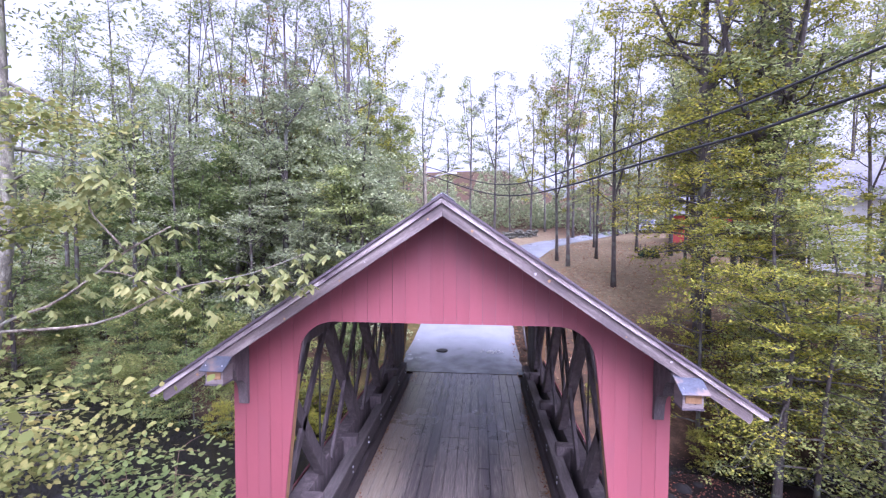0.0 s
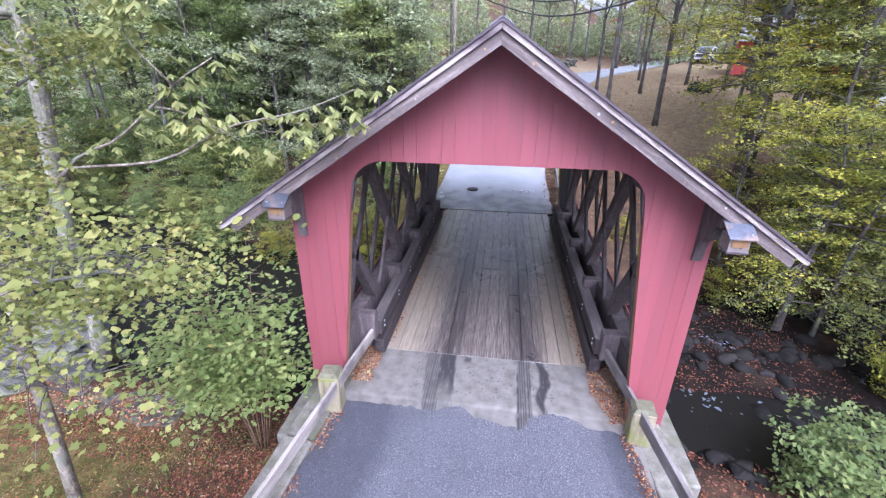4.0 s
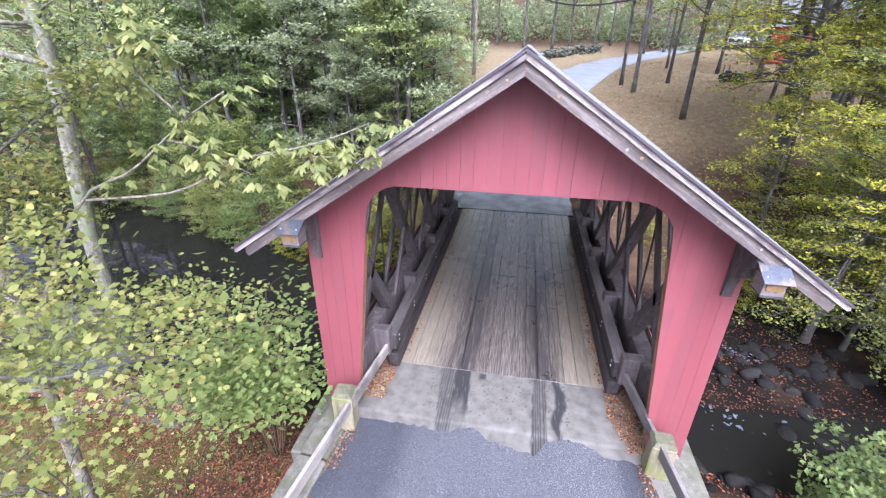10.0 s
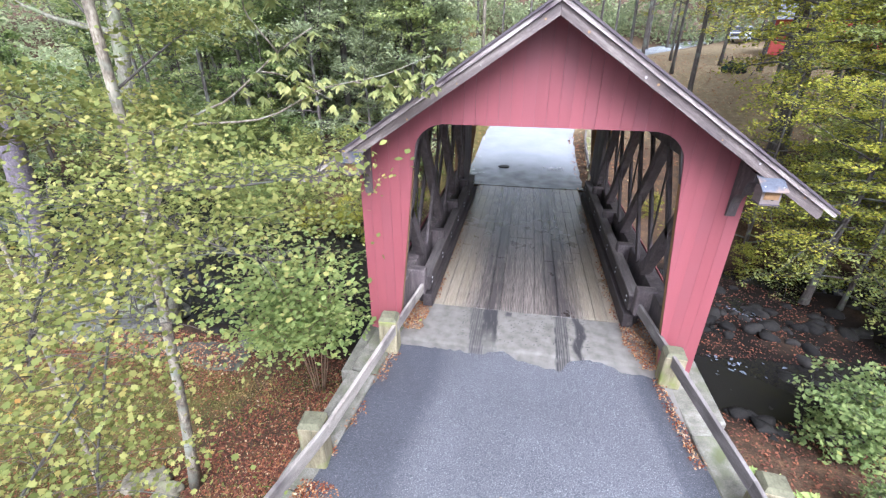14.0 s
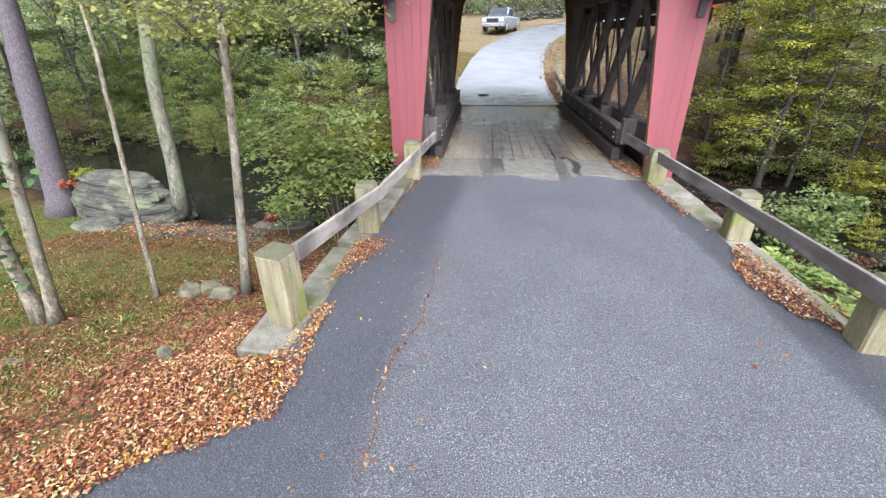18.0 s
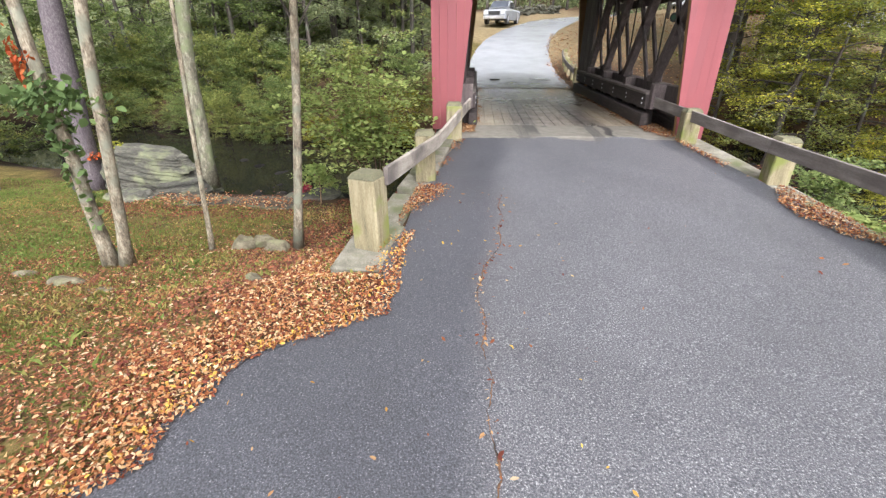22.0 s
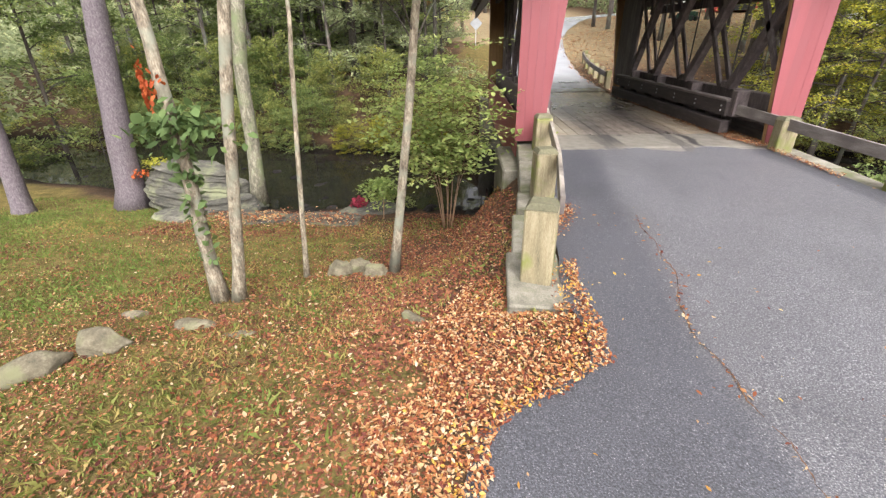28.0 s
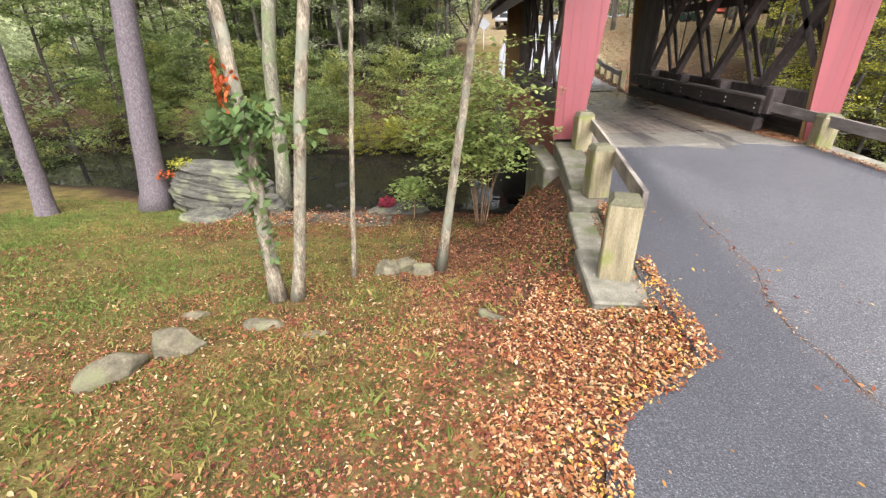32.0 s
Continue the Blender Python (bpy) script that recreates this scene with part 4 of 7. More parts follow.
def nest_box(x, y, z, label):
    nb = thing("nest_box", label, "nest box", (x, y, z), group="nest boxes")
    part("body", box(0.215, 0.20, 0.20, (0, 0, -0.01), None, 0.005), BOX_WOOD, nb)
    part("lid", box(0.29, 0.31, 0.018, (0, -0.03, 0.135), Euler((radians(30), 0, 0)), 0.004), BLUE_TIN, nb, "blue grey sloping tin lid")
    for dx in (-0.10, 0.10):
        vv, ff = tube([(dx, -0.10, 0.105), (dx, -0.104, 0.112)], [0.008, 0.006], 6)
        raw("nail", vv, ff, GALV, nb)
    vv, ff = tube([(0.02, -0.098, -0.035), (0.02, -0.106, -0.035)], [0.024, 0.024], 14)
    # black disc for the dark inside of the entrance
    raw("entrance_hole", vv, ff, BLACK, nb)
    part("front_panel", box(0.165, 0.012, 0.12, (0.0, -0.104, 0.01), None, 0.003), RAW_WOOD, nb, "bare wood front panel")
    part("floor_board", box(0.23, 0.22, 0.018, (0, -0.005, -0.115), None, 0.003), TRIM_DARK, nb)
    part("arm", box(0.10, 0.46, 0.12, (0, 0.33, 0.0), None, 0.006), TIMBER, nb, "dark timber arm")
    return nb


bracket(-2.60, -0.03, 1)
bracket(2.60, -0.03, 1)
nest_box(-2.60, -0.58, 3.30, "weathered wooden nest box with a blue grey lid under the eave")
nest_box(2.69, -0.58, 3.22, "weathered wooden nest box with blue grey lid and bare front panel")

# trusses
for sx, nm in ((-1, "truss_west"), (1, "truss_east")):
    tr = thing(nm, "dark timber lattice truss with iron rods", "truss", kind="structure")
    X = sx * 2.26
    part("bottom_chord", box(0.26, 9.3, 0.56, (X + sx * 0.06, 4.75, 0.63), None, 0.012), TIMBER, tr)
    part("top_chord", box(0.28, 9.3, 0.26, (X, 4.75, 3.42), None, 0.012), TIMBER, tr)
    part("top_plate", box(0.14, 9.3, 0.30, (sx * 2.5, 4.75, 3.30), None, 0.01), TIMBER, tr)
    part("eave_board", box(0.04, 8.6, 0.24, (sx * 3.28, 5.42, 2.80), None, 0.006), TIMBER, tr)
    for k in range(8):
        part("end_board", box(0.09, 0.212, 2.62, (X - sx * 0.08, 7.72 + k * 0.215, 2.0), None, 0.006), TIMBER, tr)
    edges = (-0.30, 1.75, 3.80, 5.85, 7.75)
    for a, b in zip(edges[:-1], edges[1:]):
        rise_ = 2.42 / (b - a - 0.27)
        z_at = lambda q: 3.36 - rise_ * (q - a - 0.12)
        top_y = max(a + 0.12, 0.20)
        part("brace", beam((X - 0.06 * sx, b - 0.15, 0.94), (X - 0.06 * sx, top_y, z_at(top_y)), 0.17, 0.20), TIMBER, tr)
        low_y = max(a + 0.18, 0.20)
        z_low = 0.94 + 2.42 * (low_y - a - 0.18) / (b - a - 0.30)
        for dx in (-0.115, 0.115):
            part("counter_brace", beam((X + dx, low_y, z_low), (X + dx, b - 0.12, 3.36), 0.06, 0.13), TIMBER, tr)
    for yy in edges[1:-1]:
        vv, ff = tube([(X - 0.02, yy, 0.1), (X - 0.02, yy, 3.5)], [0.017, 0.017], 8)
        raw("tie_rod", vv, ff, METAL_DARK, tr)
        part("angle_block", box(0.24, 0.34, 0.16, (X, yy, 0.98), None, 0.03), TIMBER, tr)
    # cross blocks from truss to guard
    for yy in (0.90, 2.85, 4.95, 7.00):
        part("spacer_block", box(0.34, 0.20, 0.52, (sx * 2.10, yy, 0.67), None, 0.012), TIMBER, tr)
for k in range(5):
    yy = 1.75 + k * 1.9
    tagged(part("tie_beam", box(3.5, 0.18, 0.20, (0, yy, 3.94), None, 0.01), TIMBER), "dark timber tie beam under the roof", "beam", "tie beams")

# guards along the roadway
for sx, nm in ((-1, "roadway_guard"), (1, "roadway_guard")):
    gd = thing(nm, "dark bolted timber guard along the bridge roadway", "guard", group="roadway guards")
    part("upper_beam", box(0.13, 7.30, 0.30, (sx * 1.93, 4.63, 0.55), None, 0.012), GUARD, gd)
    # cap in the paler lining colour: light on the guard's top is painted in
    part("upper_cap", box(0.20, 7.30, 0.05, (sx * 1.95, 4.63, 0.725), None, 0.008), LINING_CAP, gd)
    part("lower_beam", box(0.20, 7.45, 0.28, (sx * 1.92, 4.68, 0.17), None, 0.015), GUARD, gd)
    for k in range(7):
        part("guard_post", box(0.14, 0.16, 0.62, (sx * 2.05, 1.16 + k * 1.14, 0.36), None, 0.008), GUARD, gd)
        vv, ff = tube([(sx * 1.866, 1.16 + k * 1.14, 0.60), (sx * 1.852, 1.16 + k * 1.14, 0.60)], [0.022, 0.018], 8)
        raw("bolt", vv, ff, GALV, gd)
        vv, ff = tube([(sx * 1.866, 1.16 + k * 1.14, 0.50), (sx * 1.852, 1.16 + k * 1.14, 0.50)], [0.022, 0.018], 8)
        raw("bolt", vv, ff, GALV, gd)

# deck
deck = thing("bridge_deck", "worn grey lengthwise deck planks with dark wheel tracks", "bridge deck", kind="structure")
part("sub_deck", box(4.9, 8.5, 0.16, (0, 5.37, -0.155), None, 0.0), TIMBER, deck)
rs = random.Random(11)
pw = 0.232
shared = {}
for i in range(16):
    x = -1.856 + (i + 0.5) * pw
    y = 1.13
    cut = rs.choice((2.4, 3.0, 3.7, 4.3))
    while y < 9.58:
        y1 = min(9.58, y + cut)
        if 9.58 - y1 < 0.8:
            y1 = 9.58
        key = round(y1 - y, 2)
        if key not in shared:
            ob = part("plank", box(pw - 0.006, key - 0.006, 0.07, (0, 0, 0), None, 0.005), DECK, deck)
            shared[key] = ob.data
        else:
            ob = new("plank", shared[key])
            ob.parent = deck
        ob.location = (x, (y + y1) / 2, -0.037 + rs.uniform(-0.004, 0.003))
        y = y1
        cut = rs.choice((3.0, 3.6, 4.2))

# concrete apron, abutments and curbs
def apron_material():
    m, n, l, b = nodes_of("tyre_marked_concrete")
    nt = m.node_tree
    tc = n.new("ShaderNodeTexCoord")
    mp = n.new("ShaderNodeMapping")
    mp.inputs["Scale"].default_value = (1.6, 0.22, 1.0)
    l.new(tc.outputs["Object"], mp.inputs["Vector"])
    n1 = n.new("ShaderNodeTexNoise")
    n1.inputs["Scale"].default_value, n1.inputs["Detail"].default_value = 5.0, 9.0
    n2 = n.new("ShaderNodeTexNoise")
    n2.inputs["Scale"].default_value, n2.inputs["Detail"].default_value = 18.0, 4.0
    l.new(tc.outputs["Object"], n1.inputs["Vector"])
    l.new(mp.outputs[0], n2.inputs["Vector"])
    base = ramp(nt, [(0.32, (0.112, 0.102, 0.086)), (0.5, (0.160, 0.148, 0.128)), (0.72, (0.205, 0.192, 0.170))])
    l.new(n1.outputs["Fac"], base.inputs[0])
    at = n.new("ShaderNodeAttribute")
    at.attribute_name = "tyre"
    add = n.new("ShaderNodeMath")
    add.operation = "MULTIPLY"
    l.new(at.outputs["Fac"], add.inputs[0])
    mr = n.new("ShaderNodeMapRange")
    mr.inputs["From Min"].default_value, mr.inputs["From Max"].default_value = 0.22, 0.42
    l.new(n2.outputs["Fac"], mr.inputs["Value"])
    l.new(mr.outputs[0], add.inputs[1])
    mx = n.new("ShaderNodeMix")
    mx.data_type = "RGBA"
    l.new(add.outputs[0], mx.inputs[0])
    l.new(base.outputs[0], mx.inputs[6])
    mx.inputs[7].default_value = (0.032, 0.030, 0.032, 1)
    l.new(mx.outputs[2], b.inputs["Base Color"])
    b.inputs["Roughness"].default_value = 0.48
    bp = n.new("ShaderNodeBump")
    bp.inputs["Strength"].default_value, bp.inputs["Distance"].default_value = 0.25, 0.006
    l.new(n2.outputs["Fac"], bp.inputs["Height"])
    l.new(bp.outputs[0], b.inputs["Normal"])
    return m


v, f, ty = [], [], []
ax, ay = np.linspace(-2.35, 2.35, 260), np.linspace(-1.6, 1.12, 110)


def between(q, lo, hi, soft=0.025):
    return max(0.0, min(1.0, (q - lo) / soft, (hi - q) / soft))


def tyre_mark(x, y):
    """How dark the rubber and oil lie at a place on the concrete."""
    k = (1.1 - y) / 1.25
    wob = 0.03 * noise.noise((x * 4, y * 5, 1.0))
    tread = 0.45 + 0.55 * (math.sin(x * 150) > -0.1)
    a = between(x - 0.13 * k + wob, -1.07, -0.80) * tread * 0.85
    fade = max(0.0, min(1.0, (y - 0.1 + 0.5 * noise.noise((x * 9, 4.0, 0))) / 0.45))
    b_ = between(x - 0.06 * k + wob, -0.80, -0.49) * (0.30 + 0.70 * fade)
    c = between(x + wob, -0.37, -0.21) * between(y, 0.92, 1.12, 0.06)
    d = between(x + 0.03 * k + wob, 0.59, 0.85) * tread
    e = between(x - 0.03 * k + 0.05 * math.sin(5 * y + 1) + wob * 2, 0.90 + 0.02 * k, 1.12 - 0.06 * k, 0.04)
    spots = 0.7 * (noise.noise((x * 26, y * 26, 3.0)) > 0.42) * (abs(x) < 1.2) * (y > 0.1)
    return max(a, b_, c, d, e, spots)


for y in ay:
    for x in ax:
        v.append((x, y, float(road_z(y)) + 0.004 * noise.noise((x * 3, y * 3, 0)) - 0.012 * (y < -0.1)))
        ty.append(0.95 * tyre_mark(float(x), float(y)))
na = len(ax)
f = [(i * na + j, i * na + j + 1, (i + 1) * na + j + 1, (i + 1) * na + j) for i in range(len(ay) - 1) for j in range(na - 1)]
ap = raw("concrete_apron", v, f, apron_material(), smooth=True)
ap.data.attributes.new("tyre", "FLOAT", "POINT").data.foreach_set("value", ty)
tagged(ap, "pale worn concrete apron with dark tyre marks before the deck", "concrete apron", kind="structure")
for yy, ln, nm in ((0.10, 2.0, "abutment_near"), (10.56, 2.0, "abutment_far")):
    tagged(part(nm, box(6.1, ln, 2.9, (0, yy, -1.62 - 0.06), None, 0.03), CONCRETE), "grey concrete bridge abutment stained by damp", "abutment", kind="structure")

# ---- guard posts, rails and curbs of the approach ----
def guard_post(x, y, z0, h, turn, w=0.31):
    gp = thing("guard_post", "mossy green-stained wooden guard post standing on the curb", "guard post", (x, y, z0), group="approach guard posts")
    gp.rotation_euler = (0, 0, radians(turn))
    part("shaft", box(w, w * 0.92, h - 0.06, (0, 0, (h - 0.06) / 2), None, 0.02), POST, gp)
    bm = bmesh.new()
    bmesh.ops.create_cube(bm, size=1.0, matrix=Matrix.Translation((0, 0, h - 0.03)) @ Matrix.Diagonal((w, w * 0.92, 0.06, 1)))
    for vt in bm.verts:
        if vt.co.z > h - 0.01:
            vt.co.x *= 0.72
            vt.co.y *= 0.72
    part("bevelled_top", bm, POST_TOP, gp)
    return gp


LEFT_POSTS = [(-2.28, -0.42, -0.03, 0.74, 4), (-2.62, -2.62, -0.20, 0.78, 6), (-3.02, -4.74, -0.45, 0.99, -17, 0.325)]
RIGHT_POSTS = [(2.30, -0.36, -0.06, 0.66, -4), (2.80, -2.40, -0.24, 0.72, -6), (2.92, -4.75, -0.42, 0.86, -4)]
for p in LEFT_POSTS + RIGHT_POSTS:
    guard_post(*p)


def approach_rail(points, board, label):
    rl = thing("guard_rail", label, "guard rail", group="approach guard rails")
    for a, b in zip(points[:-1], points[1:]):
        part("plank", beam(a, b, 0.055, 0.20, 0.006, (1, 0, 0)), board, rl)
    return rl


approach_rail([(-1.96, 1.02, 0.55), (-2.42, -2.62, 0.42), (-2.82, -4.70, 0.47)], RAIL_PALE, "pale weathered plank rail bolted to the guard posts")
approach_rail([(1.98, 1.02, 0.58), (2.60, -2.40, 0.34), (2.74, -4.7, 0.32), (3.1, -7.6, 0.15)], RAIL, "dark brownish-grey plank rail bolted to the guard posts")


def curb(path, name, label, h, w):
    """A concrete curb wall along a path of x, y, top z."""
    cb = thing(name, label, "curb", kind="structure")
    for a, b in zip(path[:-1], path[1:]):
        d = (Vector(b) - Vector(a))
        m = (Vector(a) + Vector(b)) / 2
        yaw = math.atan2(-d.x, d.y)
        part("curb_stone", box(w, d.length + 0.015, h, (0, 0, 0), Matrix.Translation((m.x, m.y, m.z - h / 2)) @ Euler((math.atan2(d.z, math.hypot(d.x, d.y)), 0, yaw)).to_matrix().to_4x4(), 0.02), CONCRETE, cb)
    return cb


curb([(-2.44, 0.3, 0.06), (-2.55, -1.0, 0.0), (-2.68, -2.3, -0.12)], "curb_left", "mossy concrete curb wall with posts on it", 2.2, 0.46)
curb([(-2.70, -2.3, -0.18), (-2.78, -2.95, -0.21)], "curb_left_step", "low concrete curb block under a post", 2.0, 0.50)
curb([(-2.88, -2.95, -0.30), (-3.02, -4.2, -0.40)], "curb_left_low", "low concrete curb half covered by leaves", 1.6, 0.42)
curb([(-3.00, -4.2, -0.305), (-3.08, -5.25, -0.372)], "curb_left_end", "flat concrete pad under the end post", 0.8, 0.60)
curb([(2.46, 0.3, -0.02), (2.62, -1.2, -0.12), (2.80, -2.8, -0.26), (2.95, -4.9, -0.42), (3.3, -7.6, -0.52)], "curb_right", "concrete curb wall along the road edge", 2.0, 0.46)


STEM_TAN = surface("reddish_tan_stem_bark", [(0.3, (0.12, 0.075, 0.045)), (0.7, (0.34, 0.22, 0.13))], scale=5, stretch=(3, 3, 0.6), rough=0.85, bump=0.4)


# ---- foliage ----
def crown_points(rng, n_clump, n_leaf, centre, radii, clump=0.55, hollow=0.45, flat=0.4):
    """Leaf places in uneven, layered clumps within an ellipsoid."""
    out = []
    tips = []
    while len(tips) < n_clump:
        d = rng.normal(0, 1, 3)
        d /= np.linalg.norm(d)
        r = rng.uniform(hollow, 1.0) ** 0.7
        r *= 0.8 + 0.25 * math.sin(5 * d[0] + 3 * d[1] + 4 * d[2])
        tips.append(np.array(centre) + d * r * np.array(radii))
    for c in tips:
        k = rng.integers(int(n_leaf * 0.6), int(n_leaf * 1.4))
        s = clump * rng.uniform(0.6, 1.4)
        out.append(c + rng.normal(0, 1, (k, 3)) * np.array((s, s, s * flat)) * 0.6)
    return np.concatenate(out), tips


def woody(trunk_pts, r0, r1, limbs, rng, sides=9, n=16):
    """Trunk and limbs as one mesh: vertices and faces."""
    line = smooth_line(trunk_pts, n)
    line[1:-1] += rng.normal(0, r0 * 0.035, line[1:-1].shape)
    rad = np.linspace(r0, r1, n)
    rad[0] *= 1.45
    rad[1] *= 1.08
    V, Fc = tube(line, rad, sides)
    for tip in limbs:
        i = int(np.clip(np.searchsorted(line[:, 2], tip[2] - 0.45 * np.hypot(*(np.array(tip[:2]) - line[n // 2, :2]))), 2, n - 2))
        a = line[i]
        mid = (a + np.array(tip)) / 2 + np.array((0, 0, -0.06 * np.linalg.norm(tip - a))) + rng.normal(0, 0.05, 3) * np.linalg.norm(tip - a)
        lp = smooth_line([a, mid, tip], 6)
        lr = np.linspace(min(rad[i] * 0.55, 0.02 + 0.022 * np.linalg.norm(tip - a)), 0.008, 6)
        v2, f2 = tube(lp, lr, 5, False)
        o = len(V)
        V += v2
        Fc += [tuple(k + o for k in q) for q in f2]
    return V, Fc


def tree(name, label, base, trunk, r0, r1, clumps, leaf_mat, bark, size, seed, group="", category="tree", droop=0.25, flat=0.55, slim=0.55, leaf_flat=0.4, limbs=14, shape=4):
    """A tree: trunk through the given points (from its base), clumps: (centre, radii, clump count, leaves each, clump size)."""
    rng = np.random.default_rng(seed)
    t = thing(name, label, category, base, group)
    pts, tips = [], []
    for c, rd, nc, nl, cs in clumps:
        p, tp = crown_points(rng, nc, nl, c, rd, cs, flat=leaf_flat)
        pts.append(p)
        tips += tp
    rng.shuffle(tips)
    V, Fc = woody(trunk, r0, r1, tips[:limbs], rng)
    raw("trunk", V, Fc, bark, t, smooth=True)
    if pts:
        allp = np.concatenate(pts)
        if shape == 6:
            leaf_mesh("crown", leaf6(allp, size, rng, 0.45, droop, 1.0), leaf_mat, t)
        else:
            quads("crown", (leaves if shape == 4 else leaves3)(allp, size, rng, flat, droop, slim), leaf_mat, t)
    return t


def ground_at(x, y):
    return float(land(np.array(x), np.array(y)))


# trees of the lawn by the stream
tree("slim_tree", "slim pale tree forking over the lawn, leaning", (-7.08, -4.07, -1.15), [(0, 0, 0), (0.0, 0, 0.9), (0.03, 0, 1.7), (0.02, 0, 2.8), (-0.05, 0.1, 3.6), (-0.3, 0.3, 6.0), (-0.6, 0.5, 9.0)], 0.092, 0.05,
     [((-0.4, 0.4, 8.5), (1.6, 1.6, 1.4), 12, 30, 0.5)], G_MID, BARK_PALE, 0.13, 1, "lawn trees")
tree("slim_tree", "slim pale straight tree on the lawn beside its twin", (-6.82, -4.10, -1.12), [(0, 0, 0), (0.2, 0, 1.05), (0.42, 0, 2.4), (0.65, 0, 3.5), (1.0, 0.2, 6), (1.2, 0.4, 9)], 0.078, 0.05,
     [((0.8, 0.4, 8.5), (1.5, 1.5, 1.4), 12, 30, 0.5)], G_MAPLE, BARK_PALE, 0.13, 2, "lawn trees")
tree("sapling", "thin pale sapling on the bank", (-6.40, -2.80, -1.58), [(0, 0, 0), (0.17, 0, 1.85), (0.32, 0, 3.3), (0.4, 0, 4.2), (0.3, 0.1, 6)], 0.042, 0.02,
     [((0.4, 0.1, 5.6), (0.9, 0.8, 0.5), 14, 30, 0.3)], G_MAPLE, BARK_PALE, 0.12, 3, "lawn trees", shape=6)
tree("maple_tree", "young pale-barked maple leaning over the bridge approach", (-5.0, -2.45, -1.62), [(0, 0, 0), (0.22, 0, 1.5), (0.41, 0, 2.8), (0.56, 0, 4.05), (0.73, 0.0, 5.2), (0.80, 0.0, 7.2), (0.7, 0.2, 9.0), (0.4, 0.4, 11)], 0.075, 0.035,
     [((0.3, 0.4, 10.0), (1.6, 1.6, 1.5), 14, 34, 0.5)], G_MAPLE, BARK_PALE, 0.125, 4, "lawn trees", limbs=22)
tree("birch_tree", "pale leaning tree with patchy bark on the stream bank", (-9.36, 2.06, -1.95), [(0, 0, 0), (0.14, 0, 1.6), (0.2, 0, 3.0), (0.45, 0, 4.6), (0.75, 0, 6.2), (0.9, 0, 7.4), (0.6, 0.2, 9.6), (0.4, 0.3, 14)], 0.18, 0.12,
     [((0.4, 0.5, 13), (3.2, 3.2, 3.4), 60, 60, 0.7), ((0.4, 0.4, 8.4), (3.4, 2.6, 1.8), 60, 54, 0.6)], G_MID, BARK_MOSS, 0.15, 5, "bank trees", shape=3, limbs=34)
tree("pine_tree", "big leaning tree with scaly lilac-grey bark", (-12.8, 1.8, -2.12), [(0, 0, 0), (0.29, 0, 1.9), (0.6, 0, 3.9), (0.85, 0, 5.6), (1.5, 0, 10), (2.0, 0, 16)], 0.34, 0.14,
     [((0.3, 0.5, 15), (3.0, 3.0, 3), 30, 50, 0.7)], G_DARK, BARK_LILAC, 0.18, 6, "bank trees", shape=3, limbs=30)
tree("pine_tree", "leaning tree with dark lilac-grey bark at the lawn edge", (-15.1, 1.0, -2.1), [(0, 0, 0), (0.2, 0, 1.65), (0.4, 0, 3.5), (0.9, 0, 8), (1.2, 0, 14)], 0.23, 0.10,
     [((0.5, 0.5, 13), (2.6, 2.6, 3), 24, 50, 0.7)], G_DARK, BARK_LILAC, 0.18, 7, "bank trees", shape=3, limbs=30)

# the maple's long bough reaching in front of the gable
rngb = np.random.default_rng(44)
bough = thing("maple_bough", "thin forked maple bough with drooping yellow-green leaves", "bough", (0, 0, 0))
lines = [([(-4.42, -2.35, 2.9), (-4.25, -1.64, 3.94), (-3.75, -1.4, 4.25), (-3.1, -1.3, 4.75), (-2.7, -1.2, 5.0)], 0.021, 0.006),
         ([(-4.2, -1.6, 3.97), (-3.4, -1.3, 4.02), (-2.7, -1.15, 4.35), (-2.0, -1.0, 4.5), (-1.4, -0.94, 4.72)], 0.016, 0.005),
         ([(-2.3, -1.05, 4.43), (-1.9, -1.0, 4.38), (-1.5, -0.95, 4.42)], 0.012, 0.004),
         ([(-3.4, -1.3, 4.55), (-3.0, -1.35, 4.5), (-2.5, -1.3, 4.25)], 0.012, 0.004),
         ([(-3.1, -1.3, 4.75), (-3.3, -1.5, 5.2), (-3.0, -1.5, 5.5)], 0.012, 0.004)]
V, Fc, tipsb = [], [], []
for pts_, ra, rb in lines:
    lp = smooth_line(pts_, 14)
    v2, f2 = tube(lp, np.linspace(ra, rb, 14), 6)
    o = len(V)
    V += v2
    Fc += [tuple(k + o for k in q) for q in f2]
    tipsb += [lp[i] for i in range(5, 14)]
raw("branch", V, Fc, BARK_PALE, bough, smooth=True)
